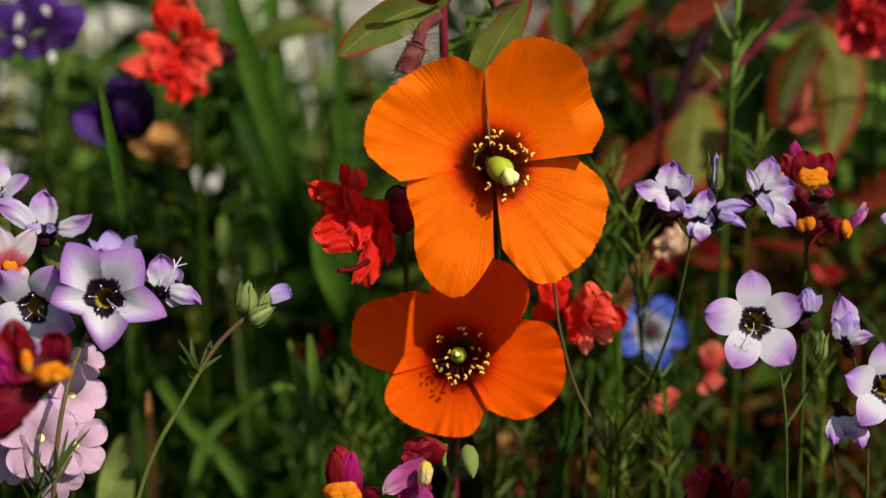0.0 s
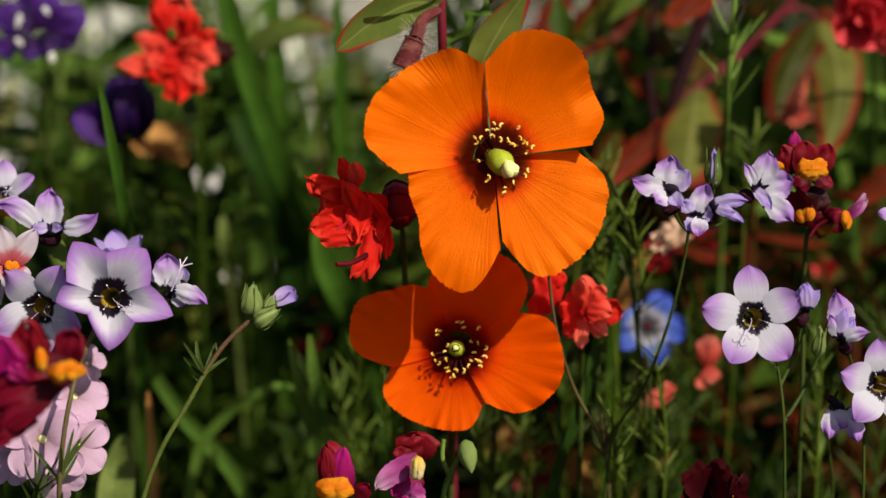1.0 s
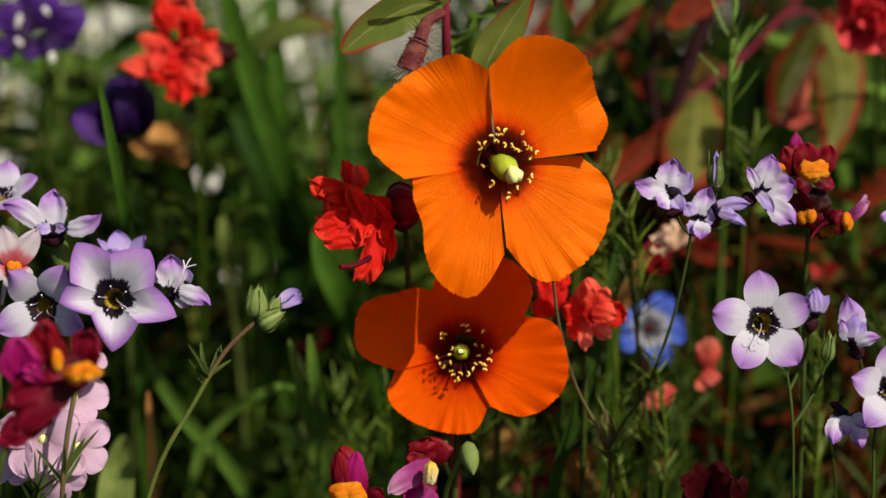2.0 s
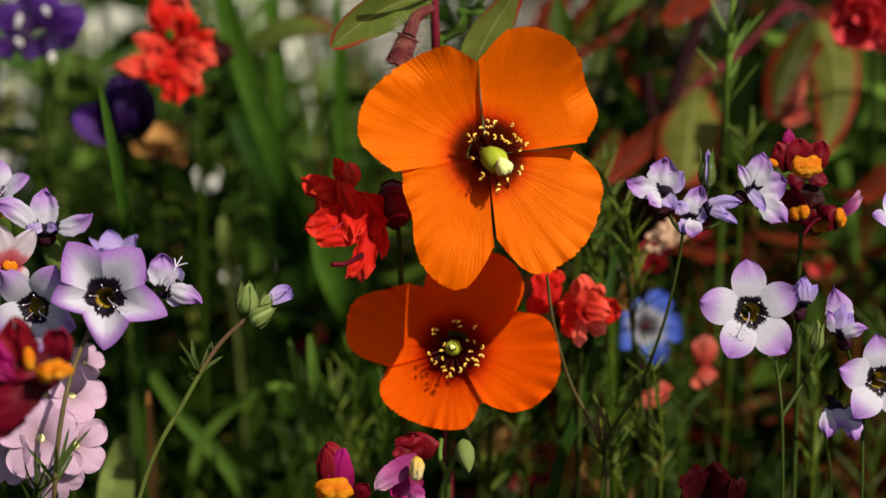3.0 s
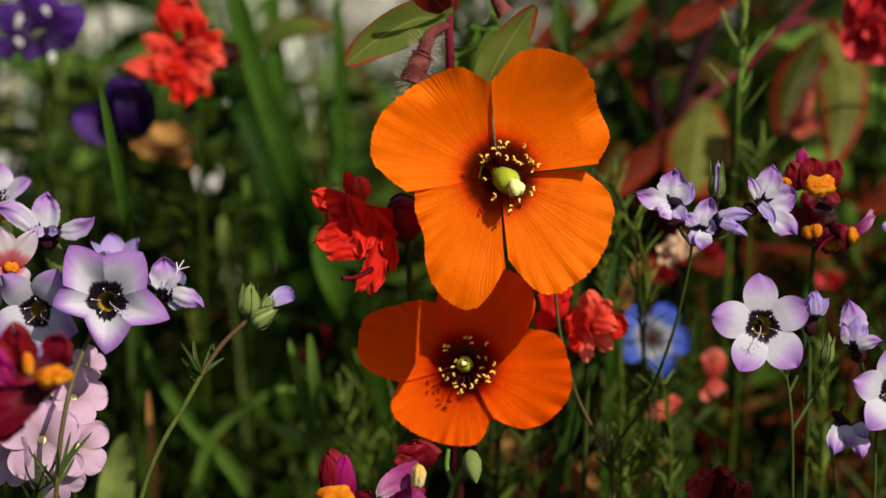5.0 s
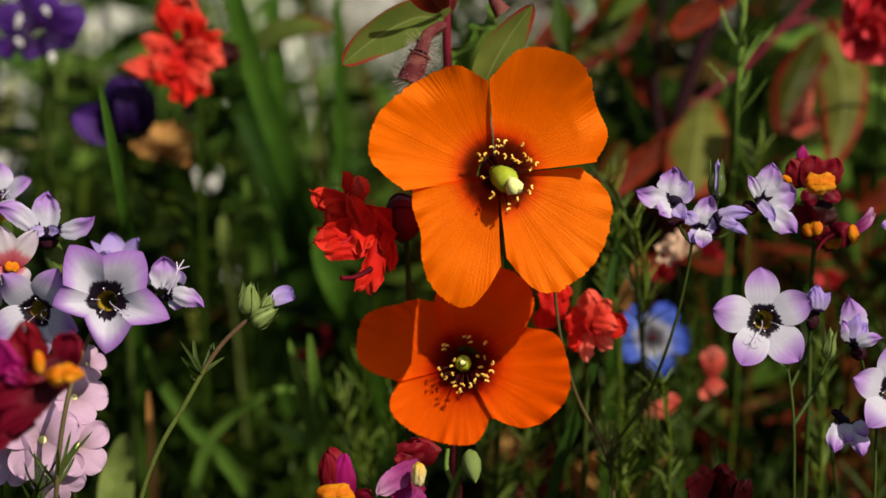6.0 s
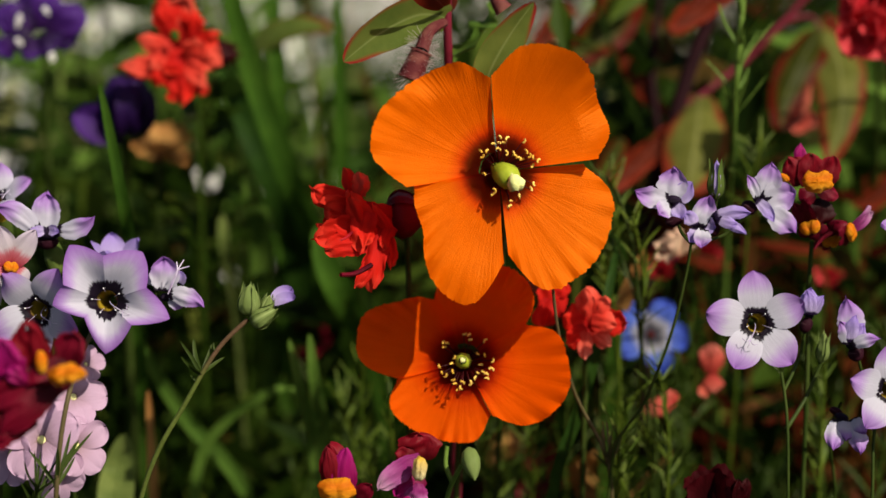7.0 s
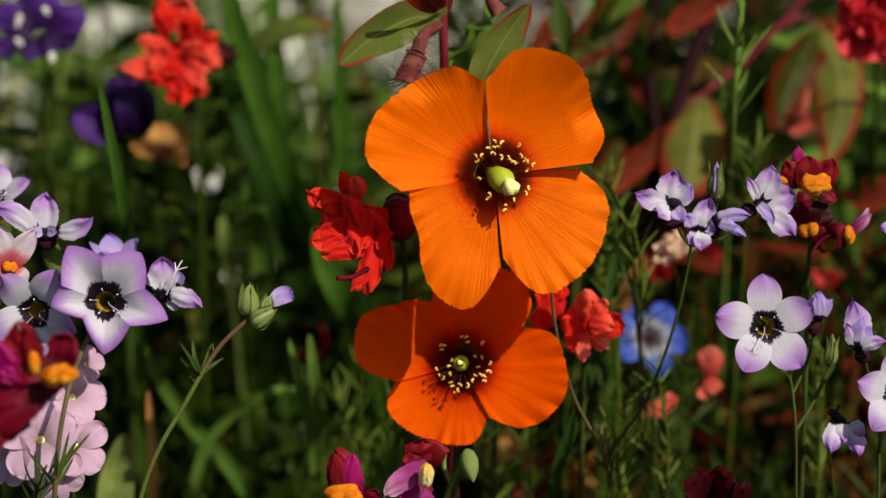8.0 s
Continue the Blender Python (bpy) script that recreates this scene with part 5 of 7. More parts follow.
bloom(red_mid, (-0.01625, 0.36000, 0.30797), (
    ("red", 1.5, 4.4, 1, -8.7, 7.9, 3, 4.5, -0.22, 0.1, -0.25),
    ("red_pale", 0.8, 5.6, 3, 0.8, 10.1, 4, 3.5, 0.1, 0.25, -0.3),
    ("red", -0.7, 6.1, 1.5, -2.4, 11.1, 1, 2.5, 0.1, 0.1, -0.2),
    ("red", 6.6, 1, -1, -7.1, 4.6, 3, 6.7, -0.1, 0.22, -0.28),
    ("red", 6.6, -2.6, 0, -1.3, 7.5, 4, 4.1, -0.22, 0.2, -0.3),
    ("red", 7.1, -1.3, 1, 2.8, 5.4, 3.4, 2.2, -0.15, 0.15, -0.3)), ruffle=0.36, neck=0.75, point=0.4, crease=0.16, seed=2)
bloom(red_mid, (-0.01625, 0.36000, 0.30797), (
    ("red", 4.8, -1, 0, -8.6, -2.4, 3, 5.9, 0.12, 0.2, 0.3),
    ("red", 3.1, -3.1, 1, -6.4, -4.6, 4, 4.1, 0.12, 0.3, -0.2),
    ("red", 3.6, 3.1, -1, -7.5, 0.7, 1.2, 4.7, -0.1, 0.1, 0.25),
    ("red", 4.8, 0, 1.5, 3.1, -11.8, 2.5, 4.3, 0.05, 0.1, -0.25),
    ("red", 5.9, -1, 0.5, 6.2, -8.3, 2, 2.2, -0.1, 0.1, -0.3),
    ("red", 3.6, -4.6, 2.2, -0.3, -11.4, 3.2, 2.5, -0.1, 0.1, -0.2),
    ("red", 6.6, 0, 1.5, 4.8, -4.6, 3, 2.2, 0.15, 0.15, -0.3),
    ("red", 2.6, 4.6, 2, 1.5, -4.6, 3.6, 4.7, 0.12, 0.25, -0.25)), ruffle=0.36, neck=0.75, point=0.4, crease=0.16, seed=31)
g = Geo()
tube(g, [(-0.01620, 0.34350, 0.31219), (-0.01728, 0.34129, 0.31186), (-0.01815, 0.34117, 0.31150)], 0.00022, 0.00018, 6, 8)
g.v = [tuple(Vector(q) - red_mid.location) for q in g.v]
part("style", g, "pinkred", red_mid)
g = Geo()
tube(g, [(-0.01310, 0.34744, 0.30492), (-0.01610, 0.34316, 0.30468), (-0.01815, 0.34123, 0.30523)], 0.0005, 0.0004, 7, 8)
g.v = [tuple(Vector(q) - red_mid.location) for q in g.v]
part("spur", g, "maroon", red_mid)
gilia_bud(red_mid, (-0.01119, 0.36538, 0.30836), 88, -4, 0, 8.0, "maroon", 0.56, "maroon", 3)
red_top = thing("ruffled_red_flower", (-0.05894, 0.45705, 0.0), "red ruffled flower with dark calyx among tall grass", "flower", RED)
stem_part(red_top, [(-0.05894, 0.45705, 0.0), (-0.04645, 0.50389, 0.25944), (-0.04980, 0.50392, 0.29191), (-0.05115, 0.46341, 0.31607)], 0.0008, 0.0006)
bloom(red_top, (-0.05873, 0.44845, 0.32132), (
    ("red", 0.2, 0.6, 0, -4.7, 11.6, 2, 5.9, 0.1, 0.15, -0.3),
    ("red_pale", 0.6, 1.7, 0, 2, 12.6, 1.5, 6.4, 0, 0.15, -0.25),
    ("red", 3.1, 1.2, 0, 5.2, 8.4, 2, 5.5, -0.1, 0.2, -0.3),
    ("red_pale", -1.2, -1.5, 0, -9.2, 1.7, 2, 4.5, 0.1, 0.2, -0.3),
    ("red_pale", -1.2, -4, 0, -12.9, -4.5, 2.5, 5, -0.1, 0.2, -0.3),
    ("red", 2.5, -0.5, 0, 9.9, 2.5, 1, 5.5, 0.1, 0.2, -0.3),
    ("red_pale", 2.5, -1.5, 1, 11.2, -4.5, 2, 6.4, -0.1, 0.2, -0.3),
    ("red_pale", 1.5, -4.7, 1, 7.7, -8.9, 2, 5.2, 0.1, 0.2, -0.3)), ruffle=0.42, neck=0.75, crease=0.45, seed=5)
bloom(red_top, (-0.05873, 0.44845, 0.32132), (
    ("red", -0.6, -4.7, 1, -5.9, -8.9, 2, 5.5, 0.1, 0.25, -0.3),
    ("red", 1, -5.5, 1, 1.7, -14.1, 2, 6.2, 0, 0.2, -0.3),
    ("red", 2.5, -5, 0, 5.7, -11.9, 1, 4.7, -0.1, 0.2, -0.3),
    ("red", 0, 2.5, -2, 0, -8.7, -1.5, 12.4, 0, 0.05, -0.1),
    ("red_pale", 3.2, -2.5, 1.5, 5, 2, 3, 5, 0.1, 0.3, -0.3),
    ("red_pale", -1.7, -2, 1.5, -5.2, -5.9, 3, 4, 0.1, 0.3, -0.3),
    ("red", 1.2, -3, 2, -1.2, -7.4, 3, 4.2, 0.1, 0.3, -0.3)), ruffle=0.42, neck=0.75, crease=0.45, seed=19)
blob(red_top, (-0.05833, 0.44423, 0.32450), "eye", "leaf", (2.0, 2.6, 1.6), 10, "green eye of the flower", 3, 0.05)
gilia_bud(red_top, (-0.05468, 0.45753, 0.31739), 84, 0, 0, 9.0, "blackred", 0.36, "blackred")
red_right = thing("ruffled_red_flower", (0.02838, 0.37654, 0.25581)[:2] + (0.0,), "small coral-red flower half hidden behind the poppies", "flower", RED)
stem_part(red_right, [(0.02838, 0.37654, 0.25581)[:2] + (0.0,), (0.02793, 0.37996, 0.26636), (0.02796, 0.37776, 0.27900)], 0.0008, 0.0006)
bloom(red_right, (0.02809, 0.37301, 0.28330), (
    ("red_pale", -0.2, 1.4, 0, -0.9, 8.7, 1, 5, 0.1, 0.15, -0.3),
    ("red_pale", 0.2, 1.8, 1, 5.2, 1, 2, 4.5, -0.1, 0.2, -0.3),
    ("red", 1.3, 2, -0.5, 7.7, 1.8, 0, 5.2, 0.1, 0.15, -0.3),
    ("salmon", 0.8, -0.1, 1, 4.3, -2.7, 2, 3.2, 0.1, 0.2, -0.3),
    ("salmon", -0.6, 0.1, 1, -0.9, -5.7, 2, 3, 0.1, 0.2, -0.3),
    ("red", -0.2, 1, 0, -5.6, 3.1, 1, 5.6, 0.1, 0.2, -0.3),
    ("red", -0.3, 0.5, 0.5, -4.7, -2.5, 1.5, 4.5, -0.1, 0.2, -0.3),
    ("red_pale", 0.9, 2.9, 1, 3.2, 6.8, 2, 3, 0.1, 0.2, -0.3),
    ("red", -0.3, 3.1, -1, -0.3, -3.3, -1, 7.5, 0, 0.1, -0.2)), ruffle=0.24, neck=0.6, crease=0.2, seed=44)
bloom(red_right, (0.02136, 0.37916, 0.28603), (
    ("red", 0.2, -2.1, -1, -1.2, 6.1, -1, 5.9, 0.1, 0.15, -0.3),
    ("red", -0.1, 1.2, 0, -2.3, -4.8, 0, 4.8, 0.1, 0.15, -0.3),
    ("red", 0.8, 1.7, -0.5, 2.3, 5, 0, 3.3, 0.1, 0.15, -0.3)), ruffle=0.24, neck=0.6, crease=0.2, seed=52)
red_corner = red_spike("ruffled_red_flower", "rose-red ruffled flower on a tall stem", (0.102, 0.47, 0.0),
                       [(0.102, 0.47, 0.0), (0.106, 0.49, 0.27), (0.09620, 0.45530, 0.32619)], [((0.09326, 0.44627, 0.33079), 0, 0, 0, 8.2, 11), ((0.09077, 0.44279, 0.32654), -10, 30, 0, 6.4, 9), ((0.09943, 0.44802, 0.32644), 10, 10, 0, 8, 10)], "pinkred")

# ---- pink and blue flowers ----
pink = thing("pink_flower", (-0.07593, 0.34655, 0.23473)[:2] + (0.0,), "pale pink flowers with round overlapping petals in a cluster", "flower")
stem_part(pink, [(-0.07593, 0.34655, 0.23473)[:2] + (0.0,), (-0.07566, 0.35505, 0.24793), (-0.07392, 0.36180, 0.26224)], 0.0007, 0.0006)
for k, q in enumerate((((-0.07159, 0.34228, 0.27337), -4, -12, 20, 7.4), ((-0.06702, 0.35022, 0.27838), 30, -20, 0, 6.0), ((-0.06606, 0.34560, 0.27063), 34, 0, 30, 6.0), ((-0.07231, 0.35208, 0.27763), 0, -20, 40, 6.2), ((-0.07723, 0.34338, 0.27027), -30, 0, 10, 6.6),
                       ((-0.06951, 0.34415, 0.26618), 6, 20, 50, 5.6), ((-0.06581, 0.35766, 0.28185), 40, -20, 0, 3.6), ((-0.06886, 0.34883, 0.27411), 20, -10, 15, 6.0))):
    open_head(pink, q[0], q[1], q[2], q[3], q[4], "pink", 5, 58, 100, 0.92, 0.04, 0.03, k, "stigma", 0.3)

blue = thing("blue_flower", (0.04355, 0.40049, 0.23245)[:2] + (0.0,), "blue five-petalled flower with a pale centre", "flower")
stem_part(blue, [(0.04355, 0.40049, 0.23245)[:2] + (0.0,), (0.04494, 0.40601, 0.24296), (0.04315, 0.40631, 0.26331)], 0.0006, 0.0005)
open_head(blue, (0.04565, 0.43182, 0.26042), 16, -12, 62, 9.4, "blue", 5, 62, 100, 0.7, ruffle=0.12, seed=4, eye="filament")

# ---- the leafy plant over the poppy ----
leafy = thing("leafy_stem", (0.00177, 0.38270, 0.27479)[:2] + (0.0,), "maroon stem with red-edged leaves and a hairy bud", "plant")
stem_part(leafy, [(0.00177, 0.38270, 0.27479)[:2] + (0.0,), (0.00179, 0.39060, 0.28614), (0.00066, 0.38957, 0.31535), (0.00021, 0.38321, 0.33460), (0.00000, 0.38353, 0.34205), (0.00042, 0.38613, 0.35007), (0.00170, 0.39074, 0.35778)], 0.0014, 0.0008, "stem_red", n=40)
leaf_part(leafy, [(0.00000, 0.38346, 0.34185), (-0.00510, 0.37872, 0.34345), (-0.01280, 0.37462, 0.34051), (-0.01900, 0.37308, 0.33580)], 0.0086, "leaf_red", across=(0.35, 0.15, 0.9), fold=0.2, base=0.5, peak=0.36, tip=0.75, nu=8, n=22, wave=0.02)
leaf_part(leafy, [(0.00657, 0.38042, 0.32603), (0.00776, 0.37831, 0.33248), (0.01169, 0.37861, 0.33988), (0.01598, 0.37851, 0.34602)], 0.0076, "leaf_red", across=(0.8, 0.1, 0.55), fold=0.2, base=0.3, peak=0.4, tip=0.7, nu=8, n=22, wave=0.02)
leaf_part(leafy, [(0.00000, 0.38550, 0.34165), (-0.00151, 0.39439, 0.34313), (-0.00483, 0.40134, 0.34511)], 0.007, "leaf_crimson", across=(0.8, 0.1, 0.5), base=0.3)
# Only its base is seen; the rest is added to shade the leaf.
leaf_part(leafy, [(-0.00063, 0.38130, 0.34441), (-0.00307, 0.37311, 0.34831), (-0.00702, 0.36705, 0.35232)], 0.0056, "leaf_crimson", across=(0.8, 0.3, 0.3), base=0.4, peak=0.5)
leaf_part(leafy, [(0.00065, 0.39105, 0.33285), (0.00612, 0.39599, 0.33509), (0.00790, 0.39931, 0.33884), (0.01059, 0.40162, 0.33949)], 0.0068, "blade_shade", across=(0.6, 0.1, 0.8), base=0.5, wave=0.16, nu=8)
g = Geo()
bud_axis = [Vector((-0.00063, 0.38123, 0.34145)) - leafy.location, Vector((-0.00332, 0.37677, 0.34069)) - leafy.location, Vector((-0.00475, 0.37372, 0.33776)) - leafy.location, Vector((-0.00681, 0.37213, 0.33285)) - leafy.location]
tube(g, bud_axis[:3], 0.0009, 0.0014, 9, 10)
part("bud_stalk", g, "bud_red", leafy)
g = Geo()
tube(g, [bud_axis[2], bud_axis[2].lerp(bud_axis[3], 0.06)], 0.0021, 0.0021, 12, 2)
tube(g, [bud_axis[2].lerp(bud_axis[3], 0.05), bud_axis[2].lerp(bud_axis[3], 0.5), bud_axis[3]], 0.0018, 0.0024, 12, 6)
part("bud", g, "bud_red", leafy, "dusky red hairy bud")
g = Geo()
rng = random.Random(4)
for _ in range(280):
    p = bud_axis[1].lerp(bud_axis[3], rng.uniform(0.2, 1.0))
    d = Vector((rng.uniform(-1, 1), rng.uniform(-1, 0.3), rng.uniform(-0.6, 0.6))).normalized()
    tube(g, [p + d * 0.0012, p + d * rng.uniform(0.0028, 0.0042)], 0.000035, 0.00002, 3, 1)
part("bud_hairs", g, "hair", leafy, "fine pale hairs")
g = Geo()
tube(g, [Vector((0.00810, 0.37921, 0.34819)) - leafy.location, Vector((0.00929, 0.37647, 0.34621)) - leafy.location, Vector((0.01033, 0.37602, 0.34483)) - leafy.location], 0.0008, 0.0018, 9, 8)
part("bud", g, "bud_red", leafy)
stem_part(leafy, [(0.00042, 0.38613, 0.35007), (0.00480, 0.38248, 0.35178), (0.00810, 0.37921, 0.34819)], 0.0007, 0.0007, "stem_red", name="branch", n=8)

# ---- rust-red plant behind ----
rusty = thing("rust_leaved_plant", (0.06167, 0.48032, 0.28399)[:2] + (0.0,), "tall plant with broad red and olive drooping leaves", "plant")
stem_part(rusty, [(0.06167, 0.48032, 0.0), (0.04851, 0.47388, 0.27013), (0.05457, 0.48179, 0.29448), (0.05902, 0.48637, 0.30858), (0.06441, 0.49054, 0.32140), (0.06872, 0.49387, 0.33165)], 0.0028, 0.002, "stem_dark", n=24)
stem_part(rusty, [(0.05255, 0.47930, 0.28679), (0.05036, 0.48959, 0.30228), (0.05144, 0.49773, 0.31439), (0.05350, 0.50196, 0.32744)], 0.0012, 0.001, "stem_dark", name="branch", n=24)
stem_part(rusty, [(0.05592, 0.48283, 0.29769), (0.07185, 0.48952, 0.30855), (0.08134, 0.49245, 0.31758), (0.08947, 0.49517, 0.32596)], 0.0011, 0.0009, "stem_red", name="branch", n=24)
stem_part(rusty, [(0.08134, 0.49245, 0.31758), (0.08811, 0.49287, 0.31887), (0.09055, 0.49174, 0.31539)], 0.0008, 0.0006, "stem_red", name="branch", n=24)
for line, wide, dress, point, hump in (
        ([(0.06103, 0.48518, 0.30168), (0.05954, 0.47327, 0.29739), (0.05750, 0.46483, 0.29081), (0.05598, 0.45857, 0.28449)], 0.0148, "leaf_olive_red", 0.55, 0.5),
        ([(0.05446, 0.48103, 0.29538), (0.04982, 0.47378, 0.29246), (0.04414, 0.46828, 0.28849), (0.03871, 0.46453, 0.28341)], 0.0069, "leaf_crimson", 0.6, 0.4),
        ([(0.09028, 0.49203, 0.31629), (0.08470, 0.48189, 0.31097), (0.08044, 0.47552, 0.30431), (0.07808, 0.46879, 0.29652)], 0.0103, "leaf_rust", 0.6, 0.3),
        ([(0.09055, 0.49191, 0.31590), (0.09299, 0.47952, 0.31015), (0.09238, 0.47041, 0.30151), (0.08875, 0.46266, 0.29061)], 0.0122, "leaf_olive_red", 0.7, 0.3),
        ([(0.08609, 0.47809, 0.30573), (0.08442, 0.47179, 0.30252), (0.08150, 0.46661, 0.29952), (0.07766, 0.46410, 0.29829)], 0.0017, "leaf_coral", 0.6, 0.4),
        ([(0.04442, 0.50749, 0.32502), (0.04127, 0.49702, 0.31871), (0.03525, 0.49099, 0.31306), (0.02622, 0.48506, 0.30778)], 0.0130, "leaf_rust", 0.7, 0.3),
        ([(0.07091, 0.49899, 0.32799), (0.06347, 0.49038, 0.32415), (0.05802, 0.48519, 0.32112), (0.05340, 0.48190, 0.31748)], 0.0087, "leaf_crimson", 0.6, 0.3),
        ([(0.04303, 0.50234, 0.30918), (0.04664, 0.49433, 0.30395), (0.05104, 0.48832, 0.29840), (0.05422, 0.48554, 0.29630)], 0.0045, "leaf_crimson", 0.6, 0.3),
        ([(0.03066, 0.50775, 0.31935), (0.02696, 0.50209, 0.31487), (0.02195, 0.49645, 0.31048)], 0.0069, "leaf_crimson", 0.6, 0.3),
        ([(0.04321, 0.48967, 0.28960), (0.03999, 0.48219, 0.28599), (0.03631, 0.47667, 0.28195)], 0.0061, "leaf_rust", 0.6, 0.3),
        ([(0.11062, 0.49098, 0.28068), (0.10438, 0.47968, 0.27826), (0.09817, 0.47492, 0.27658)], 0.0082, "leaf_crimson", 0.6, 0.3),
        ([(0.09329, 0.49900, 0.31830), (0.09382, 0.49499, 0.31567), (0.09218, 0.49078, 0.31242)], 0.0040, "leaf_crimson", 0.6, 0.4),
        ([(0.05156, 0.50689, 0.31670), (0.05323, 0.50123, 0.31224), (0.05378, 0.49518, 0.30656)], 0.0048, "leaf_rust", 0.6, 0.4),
        ([(0.04880, 0.47465, 0.26278), (0.05893, 0.46957, 0.26658), (0.06775, 0.46475, 0.26466)], 0.0053, "leaf_crimson", 0.6, 0.4),
        ([(0.07408, 0.48204, 0.26612), (0.08269, 0.47591, 0.26665), (0.09279, 0.47147, 0.26596)], 0.0034, "leaf_crimson", 0.6, 0.4)):
    leaf_part(rusty, line, wide, dress, across=(1, 0.1, 0.15), base=0.3, peak=hump, tip=point, fold=0.25, nu=8, n=22, wave=0.05, seed=round(wide * 9000))

# ---- slender green stems with thread leaves ----
def thread_stem(label, line, r, spots, length, seed, material="stem"):
    plant = thing("thread_leaved_stem", line[0], label, "plant", "thread-leaved stems")
    stem_part(plant, line, r, r * 0.7, material, n=30)
    needle_leaves(plant, line, spots, length, seed, material, width=0.0005)
    return plant


THREAD = "slim green stem with thread-like leaves"
thread_a = thread_stem(THREAD, [(0.07255, 0.50035, 0.24853)[:2] + (0.0,), (0.06439, 0.45625, 0.27462), (0.05879, 0.41457, 0.31462), (0.05956, 0.41579, 0.33781), (0.06024, 0.41932, 0.34866)], 0.001, [0.5, 0.55, 0.6, 0.66, 0.72, 0.78], 0.011, 3, "stem_fresh")
thread_b = thread_stem(THREAD, [(0.03442, 0.38777, 0.22567)[:2] + (0.0,), (0.03244, 0.36532, 0.25366), (0.03077, 0.36582, 0.26166), (0.02514, 0.36542, 0.27338), (0.02161, 0.36340, 0.28659), (0.02034, 0.36221, 0.29587)], 0.0005, [0.3, 0.33, 0.36], 0.009, 4, "stem_brown")
thread_stem(THREAD, [(-0.07340, 0.33043, 0.24335)[:2] + (0.0,), (-0.07241, 0.33112, 0.25843), (-0.07122, 0.33098, 0.26446), (-0.07063, 0.33229, 0.26849)], 0.0006, [0.6, 0.7, 0.8, 0.9, 0.97], 0.008, 31)
swayers = [thread_stem(THREAD, [(0.05513, 0.45021, 0.22369)[:2] + (0.0,), (0.04216, 0.39270, 0.25377), (0.03948, 0.39605, 0.27704), (0.03797, 0.39683, 0.29237), (0.03442, 0.39840, 0.30368)], 0.0006, [0.5, 0.6, 0.7, 0.8, 0.9], 0.012, 5)]
for k in range(34):
    rng = random.Random(70 + k)
    x, y = (rng.uniform(0.012, 0.105), rng.uniform(0.4, 0.47)) if k < 24 else (rng.uniform(-0.045, 0.005), rng.uniform(0.43, 0.47))
    top = 0.43 - 0.462 * y + rng.uniform(-0.012, 0.026)
    lean = rng.uniform(-0.02, 0.02)
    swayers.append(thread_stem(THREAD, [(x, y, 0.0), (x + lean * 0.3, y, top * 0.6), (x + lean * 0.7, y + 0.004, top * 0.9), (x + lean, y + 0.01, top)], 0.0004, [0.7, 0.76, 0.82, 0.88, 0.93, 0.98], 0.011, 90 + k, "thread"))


# No sun patch falls here; the light green colour stands in for it.
FEATHER = "feathery stem in light green that stands for a patch of sun"
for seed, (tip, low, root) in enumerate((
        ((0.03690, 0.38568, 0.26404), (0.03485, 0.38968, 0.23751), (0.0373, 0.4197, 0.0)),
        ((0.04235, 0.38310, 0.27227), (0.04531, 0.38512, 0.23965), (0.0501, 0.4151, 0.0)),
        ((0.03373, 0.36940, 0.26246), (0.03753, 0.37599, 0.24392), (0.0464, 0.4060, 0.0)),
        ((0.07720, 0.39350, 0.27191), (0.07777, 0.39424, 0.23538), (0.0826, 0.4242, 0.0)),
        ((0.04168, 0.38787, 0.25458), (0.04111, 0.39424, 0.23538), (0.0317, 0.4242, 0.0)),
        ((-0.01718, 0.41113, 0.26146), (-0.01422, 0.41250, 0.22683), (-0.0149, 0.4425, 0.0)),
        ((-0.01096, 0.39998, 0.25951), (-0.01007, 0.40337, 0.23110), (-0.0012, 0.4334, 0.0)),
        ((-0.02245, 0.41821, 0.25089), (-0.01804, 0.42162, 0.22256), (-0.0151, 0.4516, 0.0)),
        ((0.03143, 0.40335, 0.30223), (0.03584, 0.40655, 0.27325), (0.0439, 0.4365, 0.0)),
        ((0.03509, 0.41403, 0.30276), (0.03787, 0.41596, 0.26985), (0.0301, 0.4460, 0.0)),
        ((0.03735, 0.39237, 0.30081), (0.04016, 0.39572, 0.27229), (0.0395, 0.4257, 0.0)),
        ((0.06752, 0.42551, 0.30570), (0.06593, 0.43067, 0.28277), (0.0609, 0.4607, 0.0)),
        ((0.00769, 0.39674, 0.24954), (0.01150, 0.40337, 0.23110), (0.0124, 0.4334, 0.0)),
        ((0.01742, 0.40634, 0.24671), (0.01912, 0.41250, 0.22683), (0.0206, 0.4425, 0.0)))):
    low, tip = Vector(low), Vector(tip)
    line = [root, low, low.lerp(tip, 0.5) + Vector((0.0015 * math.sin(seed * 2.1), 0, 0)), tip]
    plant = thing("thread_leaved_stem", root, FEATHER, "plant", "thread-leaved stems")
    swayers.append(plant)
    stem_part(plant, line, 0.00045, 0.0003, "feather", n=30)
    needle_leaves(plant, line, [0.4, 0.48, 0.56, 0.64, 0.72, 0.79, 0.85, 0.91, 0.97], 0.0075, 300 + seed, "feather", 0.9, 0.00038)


# ---- broad grass blades ----
BLADES = "broad grass blades"


def blade(label, line, width, material="blade", **more):
    plant = thing("grass_blade", line[0], label, "grass", BLADES)
    leaf_part(plant, line, width, material, name="blade", **{"base": 0.9, "peak": 0.4, "fold": 0.3, "n": 26, **more})
    g = Geo()
    tube(g, [Vector(p) - plant.location for p in line], width * 0.05, width * 0.02, 5, 26)
    part("midrib", g, material, plant)
    return plant


